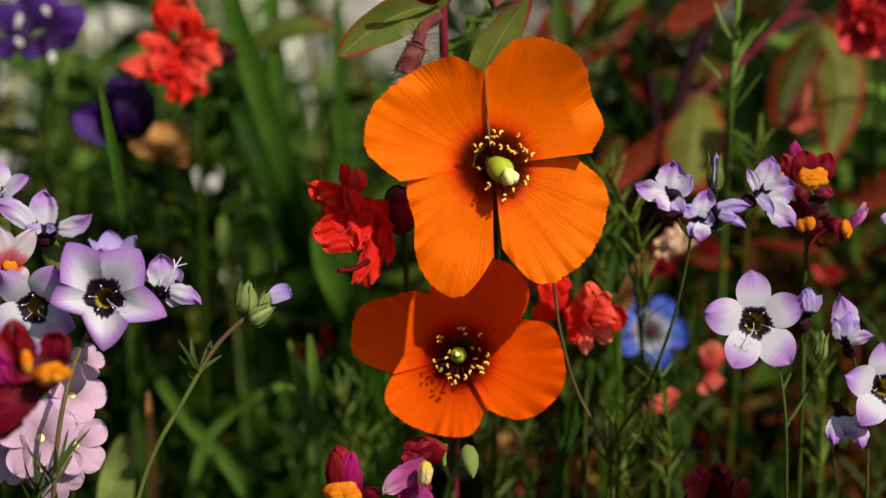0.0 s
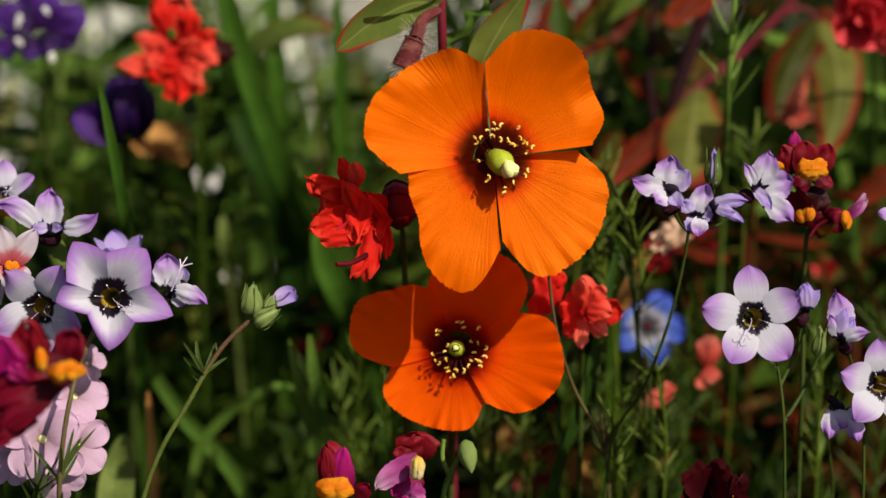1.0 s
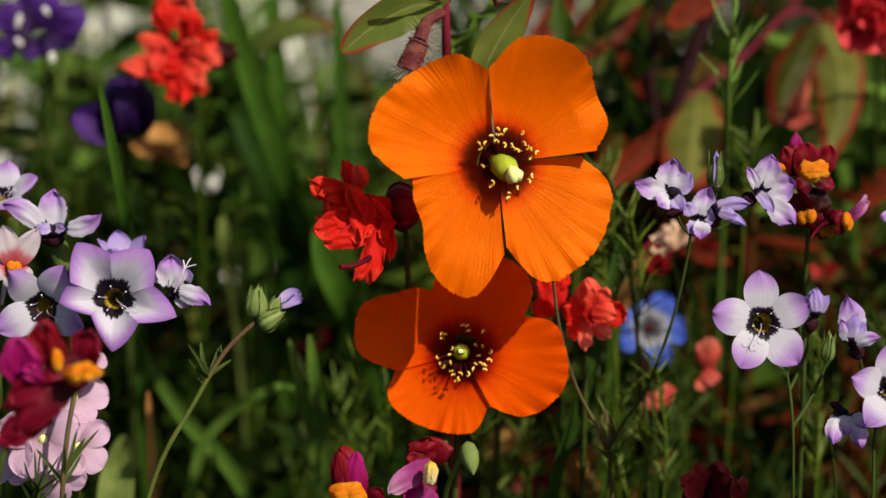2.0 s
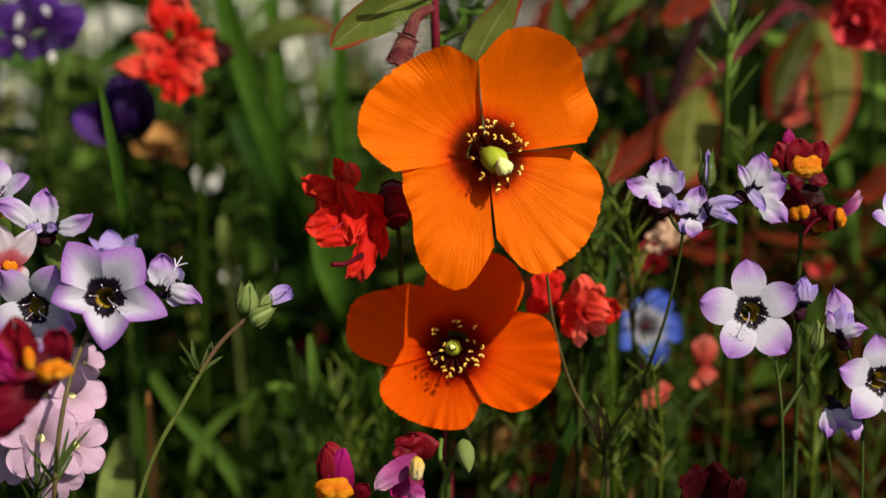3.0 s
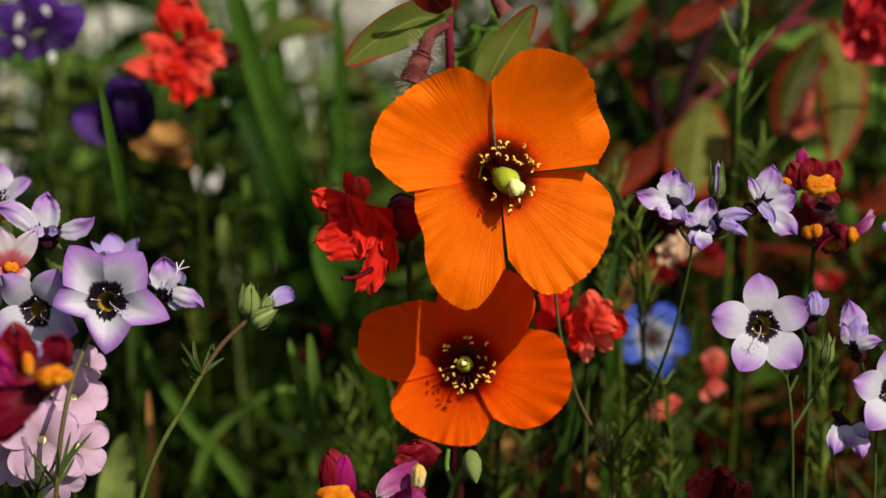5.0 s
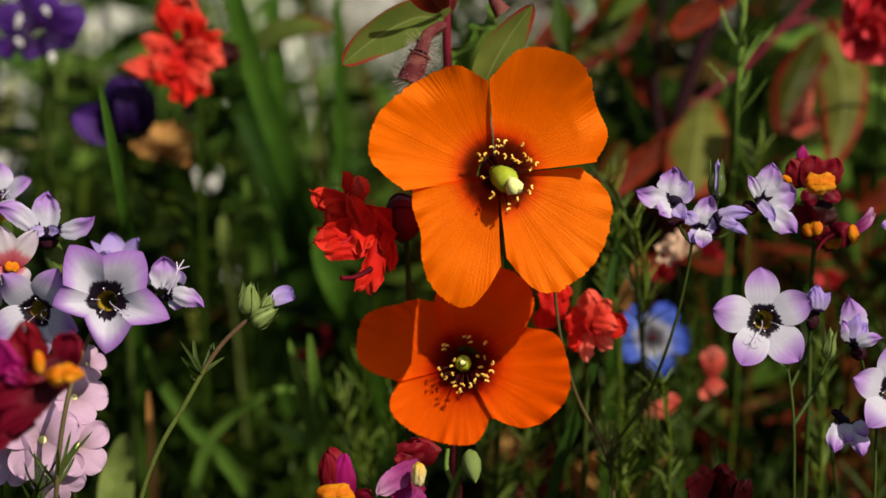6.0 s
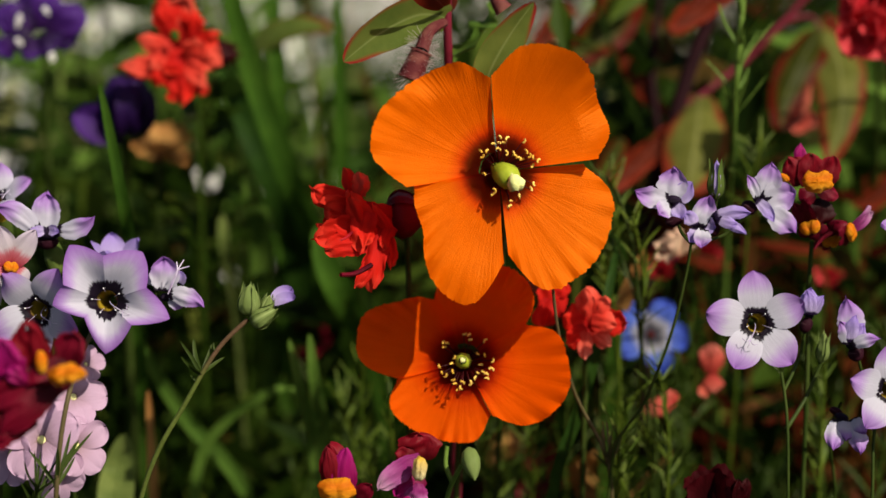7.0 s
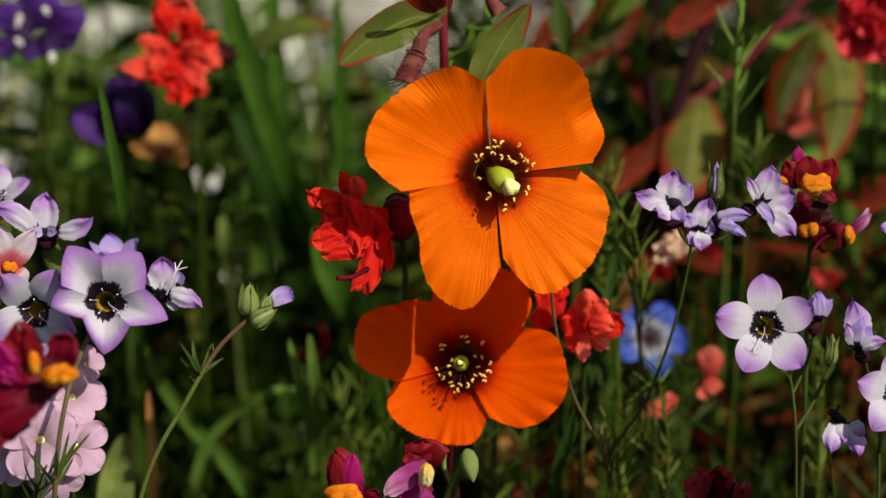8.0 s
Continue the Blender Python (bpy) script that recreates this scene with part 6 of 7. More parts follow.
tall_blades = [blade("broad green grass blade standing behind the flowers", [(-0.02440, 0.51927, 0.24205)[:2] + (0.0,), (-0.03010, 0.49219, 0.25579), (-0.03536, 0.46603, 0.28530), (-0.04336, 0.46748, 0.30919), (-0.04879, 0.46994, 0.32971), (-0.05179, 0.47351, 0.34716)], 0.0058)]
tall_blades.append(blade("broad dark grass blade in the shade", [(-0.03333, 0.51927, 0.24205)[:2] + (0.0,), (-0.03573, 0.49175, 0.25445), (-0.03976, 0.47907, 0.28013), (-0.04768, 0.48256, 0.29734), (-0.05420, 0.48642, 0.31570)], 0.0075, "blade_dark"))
blade("broad green grass blade in the shade", [(-0.00338, 0.48654, 0.23840)[:2] + (0.0,), (-0.01378, 0.45595, 0.24133), (-0.02193, 0.43863, 0.26569), (-0.02623, 0.43945, 0.27471), (-0.02811, 0.44178, 0.28187)], 0.0068)
blade("slim grass tip standing before dark petals", [(-0.06945, 0.46250, 0.26150)[:2] + (0.0,), (-0.06620, 0.42390, 0.27216), (-0.06298, 0.39631, 0.29726), (-0.06496, 0.39538, 0.31380), (-0.06706, 0.39702, 0.32533)], 0.0026, "blade")
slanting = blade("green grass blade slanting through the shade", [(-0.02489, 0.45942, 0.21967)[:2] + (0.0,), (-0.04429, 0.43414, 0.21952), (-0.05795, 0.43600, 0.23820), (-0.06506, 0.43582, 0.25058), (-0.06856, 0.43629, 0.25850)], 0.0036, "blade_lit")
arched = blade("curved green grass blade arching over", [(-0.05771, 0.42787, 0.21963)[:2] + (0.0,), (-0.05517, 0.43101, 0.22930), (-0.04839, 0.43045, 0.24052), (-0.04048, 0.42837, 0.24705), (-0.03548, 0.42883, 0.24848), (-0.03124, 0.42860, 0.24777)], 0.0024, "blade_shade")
# The next two stand in shade but are coloured as if lit.
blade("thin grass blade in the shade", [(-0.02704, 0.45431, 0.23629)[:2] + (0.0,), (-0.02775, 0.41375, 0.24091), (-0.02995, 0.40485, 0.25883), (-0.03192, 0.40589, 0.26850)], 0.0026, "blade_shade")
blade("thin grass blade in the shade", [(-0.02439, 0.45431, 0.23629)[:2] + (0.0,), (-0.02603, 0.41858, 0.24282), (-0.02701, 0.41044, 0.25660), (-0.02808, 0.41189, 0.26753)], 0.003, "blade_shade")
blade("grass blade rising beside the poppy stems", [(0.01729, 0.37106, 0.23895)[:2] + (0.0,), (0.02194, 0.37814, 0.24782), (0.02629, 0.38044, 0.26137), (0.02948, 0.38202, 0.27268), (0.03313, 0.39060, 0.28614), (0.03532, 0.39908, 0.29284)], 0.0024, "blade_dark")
blade("tall thin grass blade", [(-0.04056, 0.48995, 0.28126)[:2] + (0.0,), (-0.03973, 0.49507, 0.29700), (-0.04095, 0.49821, 0.31317), (-0.04205, 0.50331, 0.32885)], 0.0042)
blade("tall thin grass blade", [(-0.02448, 0.49523, 0.26515)[:2] + (0.0,), (-0.02532, 0.50392, 0.29191), (-0.02578, 0.50718, 0.30840), (-0.02606, 0.51237, 0.32439)], 0.0034)
blade("pale dry grass stalk between the stems", [(0.04257, 0.53533, 0.22676)[:2] + (0.0,), (0.04164, 0.48654, 0.23840), (0.03755, 0.40843, 0.27631), (0.04101, 0.40409, 0.28883)], 0.0042, "straw")

blade("broad olive leaf low in the shade", [(-0.06790, 0.38777, 0.22567)[:2] + (0.0,), (-0.06732, 0.39136, 0.23673), (-0.06744, 0.39939, 0.24201), (-0.06595, 0.39980, 0.24975)], 0.0075, "leaf_olive", base=0.5)
blade("curved yellow-green leaf in the sun", [(-0.045, 0.5, 0.0), (-0.0505, 0.482, 0.24), (-0.0515, 0.474, 0.2615), (-0.0520, 0.4715, 0.2690), (-0.05232, 0.47315, 0.27487)], 0.0026, "leaf_olive", base=0.1, peak=0.8)
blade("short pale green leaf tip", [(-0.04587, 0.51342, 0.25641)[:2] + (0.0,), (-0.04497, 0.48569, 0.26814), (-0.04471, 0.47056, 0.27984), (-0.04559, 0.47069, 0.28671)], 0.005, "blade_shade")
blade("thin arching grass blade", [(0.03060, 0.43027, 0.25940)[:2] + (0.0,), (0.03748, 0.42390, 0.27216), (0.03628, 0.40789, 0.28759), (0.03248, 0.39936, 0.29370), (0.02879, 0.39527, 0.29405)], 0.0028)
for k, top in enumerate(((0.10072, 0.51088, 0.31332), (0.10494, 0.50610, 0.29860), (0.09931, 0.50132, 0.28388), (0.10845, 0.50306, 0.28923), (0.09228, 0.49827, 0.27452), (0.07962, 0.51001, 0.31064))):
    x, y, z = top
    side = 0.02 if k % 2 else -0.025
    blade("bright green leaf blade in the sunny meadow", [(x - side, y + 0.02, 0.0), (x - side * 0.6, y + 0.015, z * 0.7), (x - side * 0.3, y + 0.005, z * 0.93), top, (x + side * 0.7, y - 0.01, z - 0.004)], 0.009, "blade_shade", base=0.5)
red_leaf = thing("red_tipped_leaf", (-0.05120, 0.49523, 0.26515)[:2] + (0.0,), "narrow green leaf with a red tip on a thin stalk", "leaf")
stem_part(red_leaf, [(-0.05120, 0.49523, 0.26515)[:2] + (0.0,), (-0.05050, 0.50175, 0.28522), (-0.04746, 0.49890, 0.30881)], 0.0007, 0.0006)
leaf_part(red_leaf, [(-0.04746, 0.49890, 0.30881), (-0.04161, 0.49616, 0.31333), (-0.03463, 0.49487, 0.31583), (-0.02645, 0.49470, 0.31531)], 0.0058, "leaf_red", across=(0.1, 0.2, 1), base=0.4)

blade("thin brown straw in the shade", [(-0.06608, 0.44100, 0.22770)[:2] + (0.0,), (-0.06230, 0.41037, 0.23049), (-0.06251, 0.41191, 0.24171), (-0.06296, 0.41379, 0.25398)], 0.0022, "straw")
blade("thin brown straw in the shade", [(0.04851, 0.45431, 0.23629)[:2] + (0.0,), (0.04155, 0.41951, 0.22627), (0.04494, 0.41554, 0.23347), (0.04941, 0.41338, 0.23975)], 0.0018, "straw")

# ---- purple flowers behind ----
purple = thing("purple_flower", (-0.09454, 0.47614, 0.27112)[:2] + (0.0,), "deep purple flower cluster on a dark stem", "flower", "purple flowers")
stem_part(purple, [(-0.09454, 0.47614, 0.27112)[:2] + (0.0,), (-0.09478, 0.48225, 0.28344), (-0.09391, 0.48144, 0.30039), (-0.09369, 0.48125, 0.31274)], 0.001, 0.0009, "stem")
bloom(purple, (-0.09253, 0.47026, 0.32048), (
    ("purple", -1.3, -1.3, 0, -10.6, 3.9, 1, 8, 0.1, 0.2, -0.3),
    ("deep_purple", -0.5, -0.6, 0, -3.9, 9.1, 0, 7.8, 0.1, 0.2, -0.3),
    ("purple", 0.6, -0.6, 0, 3.4, 8.3, 1, 8.3, -0.1, 0.2, -0.3),
    ("purple", 1.8, -1.3, 1, 10.4, 4.7, 2, 7.8, 0.1, 0.2, -0.3),
    ("deep_purple", 1.8, -2.1, 0, 9.1, -2.1, 1, 7.3, -0.1, 0.2, -0.3),
    ("deep_purple", 1.3, -1.3, 2, 4.4, -5.4, 3, 7.5, 0.1, 0.2, -0.3),
    ("purple", -0.5, -2.1, 1, 0.5, -7, 2, 6.2, 0.1, 0.2, -0.3),
    ("deep_purple", -1.6, -1.6, 1, -6.5, -2.6, 2, 6.2, -0.1, 0.2, -0.3)), ruffle=0.1, seed=4)
bloom(purple, (-0.09601, 0.46790, 0.31967), (
    ("white", -0.8, 1, 3, 0, 4.4, 3.4, 1.4, 0.1, 0.1, -0.2),
    ("white", 6.5, 3.9, 3, 5.2, 5.9, 3.4, 1.3, 0.1, 0.1, -0.2),
    ("white", 0.5, -3.1, 3, -1, -1.3, 3.4, 1.4, 0.1, 0.1, -0.2),
    ("white", 7, -6.7, 1, 6.5, -4.1, 1, 1.7, 0.1, 0.1, -0.2),
    ("purple", -1.3, -2.6, 1, -5.9, -4.6, 1, 5.7, 0.1, 0.1, -0.2),
    ("purple", 1.8, -2.6, 1, 2.6, -6.2, 1, 4.4, 0.1, 0.1, -0.2)), ruffle=0.1, seed=14)
cup = thing("purple_flower", (-0.07322, 0.45304, 0.26474)[:2] + (0.0,), "half-closed deep purple flower with one loose petal", "flower", "purple flowers")
stem_part(cup, [(-0.07322, 0.45304, 0.26474)[:2] + (0.0,), (-0.07357, 0.46087, 0.27590), (-0.07296, 0.46106, 0.28944), (-0.07179, 0.45743, 0.29766)], 0.0016, 0.0012)
g = Geo()
revolve(g, [(0.0008, 0), (0.003, 0.0006), (0.0042, 0.002)], 10)
cup_base = part("calyx", g, "calyx", cup, m=head_pose(cup, (-0.07093, 0.45348, 0.29845), 6, -76))
for k in range(6):
    g = Geo()
    lobe(g, k * 60, 0.0165, 0.0105, 0.0012, 62, -34, neck=0.5, peak=0.5, curl=0.2, seed=k)
    part("petal", g, "deep_purple", cup_base)
g = Geo()
lobe(g, 156, 0.0125, 0.0085, 0.001, 60, 88, neck=0.4, peak=0.55, curl=0.3, seed=9)
part("petal", g, "purple", cup_base, m=Matrix.Rotation(radians(70), 4, "X"))

dry = thing("withered_flower", (-0.07090, 0.49001, 0.24910)[:2] + (0.0,), "withered tan flower with curled petals", "flower")
stem_part(dry, [(-0.07090, 0.49001, 0.24910)[:2] + (0.0,), (-0.07116, 0.49905, 0.26396), (-0.07062, 0.50045, 0.28121)], 0.0012, 0.001)
ruffled_head(dry, (-0.06900, 0.49252, 0.28541), 20, -62, 0, 7.4, 6, "straw", 8, 0.08, (50, 100))

# ---- pale and coral flowers far behind ----
for k, q in enumerate((((-0.16896, 0.77211, 0.24356), 9), ((-0.16134, 0.74738, 0.23217), 12), ((-0.13684, 0.79507, 0.24951), 10), ((-0.05432, 0.77343, 0.24763), 11), ((-0.07171, 0.74416, 0.22226), 8), ((-0.15511, 0.71978, 0.21196), 9), ((-0.05524, 0.59654, 0.22097), 4), ((-0.06579, 0.61475, 0.21230), 4), ((-0.06460, 0.54807, 0.26223), 4), ((-0.05556, 0.51600, 0.24442), 2.6), ((-0.03908, 0.50339, 0.25417), 2.2), ((-0.12591, 0.57762, 0.25609), 5.5), ((-0.06035, 0.60363, 0.27141), 5), ((-0.13671, 0.64268, 0.26217), 5))):
    wf = thing("white_flower", (q[0][0], q[0][1] + 0.01, 0.0), "small white flower out in the meadow", "flower", "white flowers")
    stem_part(wf, [(q[0][0], q[0][1] + 0.01, 0.0), (q[0][0] + 0.004, q[0][1] + 0.012, q[0][2] * 0.6), q[0]], 0.0005, 0.0004, n=8, sides=5)
    open_head(wf, q[0], (k * 37) % 50 - 25, (k * 23) % 40 - 30, k * 20, q[1], "white", 6, 50, 92, 0.8, seed=k)
for k, q in enumerate((((0.04788, 0.41155, 0.28591), 4.8, "cream"), ((0.05063, 0.46357, 0.26478), 5.4, "pinkred"), ((0.06221, 0.47422, 0.26521), 5, "pinkred"),
                       ((0.09278, 0.47217, 0.25890), 4.6, "pinkred"), ((0.08806, 0.50349, 0.29057), 4.5, "coral"), ((-0.03212, 0.49636, 0.23626), 8, "maroon"), ((0.01537, 0.45021, 0.22369), 6, "straw"), ((0.02200, 0.44858, 0.21865), 6, "maroon"), ((0.03583, 0.43980, 0.22400), 7, "straw"))):
    kind, tale = {"straw": ("withered_flower", "small withered tan flower deep in the meadow"), "maroon": ("dark_red_flower", "small dark red flower deep in the meadow"), "cream": ("cream_flower", "small cream flower deep in the meadow"),
                  "pinkred": ("rose_flower", "small rose-red ruffled flower deep in the meadow")}.get(q[2], ("coral_flower", "small coral ruffled flower deep in the meadow"))
    cf = thing(kind, (q[0][0] + 0.03, q[0][1] + 0.09, 0.0), tale, "flower", "small far flowers")
    swayers.append(cf)
    stem_part(cf, [(q[0][0] + 0.03, q[0][1] + 0.09, 0.0), (q[0][0] + 0.02, q[0][1] + 0.06, q[0][2] * 0.7), q[0]], 0.0004, 0.0003, n=8, sides=5)
    ruffled_head(cf, q[0], (k * 37) % 90 - 45, (k * 29) % 80 - 60, k * 25, q[1], 4, q[2], 60 + k, 0.2, (20, 90))

coral = thing("coral_flower", (0.075, 0.47, 0.0), "coral flower with drooping petals and a fallen lower one", "flower", "small far flowers")
swayers.append(coral)
stem_part(coral, [(0.075, 0.47, 0.0), (0.064, 0.452, 0.2), (0.05935, 0.42488, 0.24552), (0.05845, 0.42084, 0.25575)], 0.0005, 0.0004)
stem_part(coral, [(0.05987, 0.42704, 0.23923), (0.05041, 0.41497, 0.25063)], 0.0004, 0.0003, name="branch", n=8)
bloom(coral, (0.05832, 0.41972, 0.25553), (
    ("coral", -0.4, 0.2, 0, -0.6, 7.1, 1, 5.6, 0.05, 0.2, -0.35),
    ("coral", 0.1, 0.2, 1, 0.4, -3.7, 1, 4.4, 0.1, 0.2, -0.35),
    ("salmon", -0.4, -2.4, 0, -3.1, -4.4, 0.5, 2.7, 0.1, 0.2, -0.3)), seed=3)
bloom(coral, (0.04692, 0.41367, 0.24986), (
    ("coral", 3, 2.1, 0, -4.2, -0.7, 1, 3.9, 0.05, 0.2, -0.35),
    ("coral", 3.6, 2.4, 0, 0.1, 3.6, 0.6, 2.4, 0.05, 0.2, -0.35)), seed=8)

# ---- the green pods under the low poppy ----
pods = thing("seed_pod_stem", (0.00063, 0.34997, 0.23878)[:2] + (0.0,), "thin green stem with a pale seed pod", "plant")
stem_part(pods, [(0.00063, 0.34997, 0.23878)[:2] + (0.0,), (0.00021, 0.35121, 0.25553), (0.00145, 0.35099, 0.26132), (0.00434, 0.35075, 0.26706)], 0.0007, 0.0005, "stem_fresh")
gilia_bud(pods, (0.00431, 0.34929, 0.26903), 24, 64, 0, 6.4, "bud_green", 0.28, sepals=0)
stem_part(pods, [(0.00145, 0.35099, 0.26132), (0.00021, 0.35195, 0.26428), (0.00042, 0.35304, 0.26764)], 0.0006, 0.0005, "stem_fresh", name="branch")


# ---- the wind ----
def swing(plant, high, rows):
    """Poses of a plant that leans from its foot: rows of seconds and the head's shift in millimetres, to the right and upwards."""
    x, y, z = plant.location
    return [(t, pose(x, y, z + up * 0.001, 0, math.degrees(math.atan2(right * 0.001, high)), 0)) for t, right, up in rows]


def motions():
    walk(poppy_high, swing(poppy_high, 0.325, [(0, 0.00, -0.00), (0.2, 0.16, 0.23), (0.5, -1.07, 1.99), (0.8, -0.11, 1.34), (1, 0.00, 1.38), (1.2, -0.29, 1.15), (1.5, 0.46, 0.62), (1.7, 0.75, 0.39), (2.8, 0.03, 0.76), (3, -1.07, 1.84), (3.2, -0.36, -0.08), (3.5, 1.38, -1.68), (3.8, 1.80, -1.71), (4, 1.23, -1.53), (4.2, 1.51, -2.45), (4.5, 1.38, -2.14), (4.7, 1.13, -2.05), (5.8, 1.07, -1.73), (6, 0.77, -1.68), (6.2, 0.36, -1.35), (6.5, -0.15, -0.91), (6.8, 0.14, -0.80), (7, 1.08, -1.07), (7.2, 0.30, -1.00), (7.5, 0.31, -1.37), (7.8, 0.11, -1.70), (8, 0.16, -1.83)]))
    flap = petals_high[2].matrix_basis.copy()
    walk(petals_high[2], [(t, flap @ pose(0, 0, 0, 0, 0, turn)) for t, turn in (
        (0.0, 0.0), (0.5, 2.6), (1.0, 4.0), (1.5, 4.0), (3.0, 3.6), (3.5, 2.0), (4.0, 2.6), (4.5, 3.4), (6.0, 2.0), (6.5, 0.3), (7.0, 2.6), (7.5, 3.0), (8.0, 3.6))])
    walk(poppy_low, swing(poppy_low, 0.29, [(0, 0.00, -0.00), (0.2, 0.03, 0.66), (0.5, -1.13, 2.10), (0.8, -0.31, 1.57), (1, -0.32, 1.29), (1.2, 0.17, 1.12), (1.5, 0.17, 0.64), (1.7, 0.59, 0.63), (2.8, -0.15, 1.03), (3, -0.97, 1.45), (3.2, -0.05, 0.13), (3.5, 1.30, -1.30), (3.8, 1.42, -1.39), (4, 1.14, -1.45), (4.2, 1.42, -2.09), (4.5, 1.30, -1.94), (4.7, 1.27, -1.84), (5.8, 0.98, -1.71), (6, 0.97, -1.61), (6.2, 0.59, -1.44), (6.5, 0.33, -0.81), (6.8, 0.43, -0.80), (7, 0.97, -1.13), (7.2, 0.69, -1.29), (7.5, 0.65, -1.45), (7.8, 0.53, -1.60), (8, 0.48, -1.61)]))
    walk(gilia_left, swing(gilia_left, 0.3, [(0, 0.00, -0.00), (0.2, 0.27, -0.11), (0.5, -0.31, 0.15), (0.8, 0.86, 0.20), (1, 1.07, 0.15), (1.2, 0.22, -0.14), (1.5, 0.45, 0.46), (1.7, 2.07, 0.01), (2.8, -0.00, 0.07), (3, 0.15, 0.15), (3.2, 0.10, -0.23), (3.5, 0.61, -0.46), (3.8, 1.06, -0.71), (4, 0.76, -0.61), (4.2, 0.81, -0.68), (4.5, 0.91, -0.77), (4.7, 0.68, -0.68), (5.8, 0.28, -0.40), (6, 0.45, -0.46), (6.2, 0.67, -0.35), (6.5, 0.15, -0.15), (6.8, 0.23, -0.28), (7, 0.45, -0.46), (7.2, 0.32, -0.33), (7.5, 0.30, -0.46), (7.8, -0.02, -0.24), (8, 0.15, -0.61)]))
    walk(gilia_side, swing(gilia_side, 0.31, [(0, 0.00, -0.00), (0.2, 0.27, -0.11), (0.5, -0.32, 0.15), (0.8, 0.87, 0.20), (1, 1.10, 0.15), (1.2, 0.24, -0.14), (1.5, 0.46, 0.47), (1.7, 2.08, 0.02), (2.8, -0.00, 0.07), (3, 0.15, 0.15), (3.2, 0.11, -0.23), (3.5, 0.63, -0.47), (3.8, 1.08, -0.72), (4, 0.78, -0.63), (4.2, 0.83, -0.70), (4.5, 0.94, -0.80), (4.7, 0.70, -0.71), (5.8, 0.29, -0.42), (6, 0.46, -0.47), (6.2, 0.67, -0.36), (6.5, 0.15, -0.15), (6.8, 0.23, -0.29), (7, 0.46, -0.47), (7.2, 0.33, -0.34), (7.5, 0.31, -0.47), (7.8, -0.01, -0.26), (8, 0.15, -0.63)]))
    walk(gilia_low, swing(gilia_low, 0.3, [(0, 0.00, -0.00), (0.2, 0.27, -0.17), (0.5, -0.30, -0.00), (0.8, 0.87, 0.05), (1, 1.08, -0.00), (1.2, 0.17, -0.16), (1.5, 0.31, 0.63), (1.7, 1.95, 0.14), (2.8, -0.01, -0.04), (3, 0.16, -0.00), (3.2, 0.12, -0.38), (3.5, 0.63, -0.62), (3.8, 1.08, -0.87), (4, 0.78, -0.77), (4.2, 0.83, -0.84), (4.5, 0.93, -0.92), (4.7, 0.69, -0.83), (5.8, 0.29, -0.56), (6, 0.46, -0.62), (6.2, 0.68, -0.51), (6.5, 0.16, -0.30), (6.8, 0.24, -0.44), (7, 0.46, -0.62), (7.2, 0.33, -0.49), (7.5, 0.31, -0.62), (7.8, -0.01, -0.40), (8, 0.16, -0.77)]))
    walk(gilia_front, swing(gilia_front, 0.3, [(0, 0.00, -0.00), (0.2, -1.42, 2.06), (0.5, -0.92, 0.92), (0.8, 0.38, 0.56), (1, -0.46, 0.92), (1.2, -0.42, 0.43), (1.5, 0.46, 0.30), (1.7, 1.38, -0.10), (2.8, 0.43, 0.38), (3, -0.92, 1.99), (3.2, 2.12, -0.21), (3.5, 2.76, -0.00), (3.8, 2.50, -1.05), (4, 1.84, -0.61), (4.2, 1.08, -0.38), (4.5, 1.23, -0.46), (4.7, 1.27, -0.64), (5.8, 1.41, -0.20), (6, 1.53, 0.46), (6.2, 0.05, 0.10), (6.5, -0.46, 0.92), (6.8, 1.52, -0.35), (7, 0.31, -0.15), (7.2, 1.69, -0.14), (7.5, 1.69, -0.15), (7.8, 1.42, -0.38), (8, 1.99, -0.77)]))
    walk(gilia_edge, swing(gilia_edge, 0.29, [(0, 0.00, -0.00), (0.2, -1.00, 1.28), (0.5, -1.39, 0.93), (0.8, 0.72, 0.66), (1, -0.78, 0.63), (1.2, -0.41, 0.21), (1.5, 0.62, -0.00), (1.7, 1.24, -0.31), (2.8, 0.54, 0.00), (3, -1.09, 1.39), (3.2, 1.69, -0.27), (3.5, 2.63, -0.30), (3.8, 2.92, -1.06), (4, 2.01, -0.92), (4.2, 1.52, -0.95), (4.5, 1.70, -0.92), (4.7, 1.55, -0.95), (5.8, 1.57, -0.55), (6, 1.55, -0.45), (6.2, 0.25, -0.35), (6.5, 0.00, -0.00), (6.8, 1.44, -0.61), (7, 1.08, -0.62), (7.2, 1.88, -0.76), (7.5, 2.01, -0.77), (7.8, 1.82, -1.06), (8, 2.31, -1.08)]))
    walk(gilia_nod, swing(gilia_nod, 0.28, [(0, 0.00, -0.00), (0.2, -0.48, 1.49), (0.5, -0.81, 1.45), (0.8, -0.26, 1.25), (1, -0.95, 1.27), (1.2, -0.77, 0.78), (1.5, -0.33, 0.48), (1.7, -0.15, 0.12), (2.8, -0.66, 0.12), (3, -1.30, 1.45), (3.2, -0.18, -0.56), (3.5, 0.32, -1.13), (3.8, 0.47, -1.71), (4, 0.16, -1.45), (4.2, 0.09, -1.61), (4.5, 0.32, -1.78), (4.7, 0.25, -1.83), (5.8, 0.18, -1.53), (6, 0.16, -1.45), (6.2, -0.11, -1.20), (6.5, 0.11, -0.63), (6.8, 0.23, -1.07), (7, -0.17, -0.97), (7.2, -0.14, -1.18), (7.5, -0.48, -1.30), (7.8, -0.62, -1.49), (8, -0.48, -1.45)]))
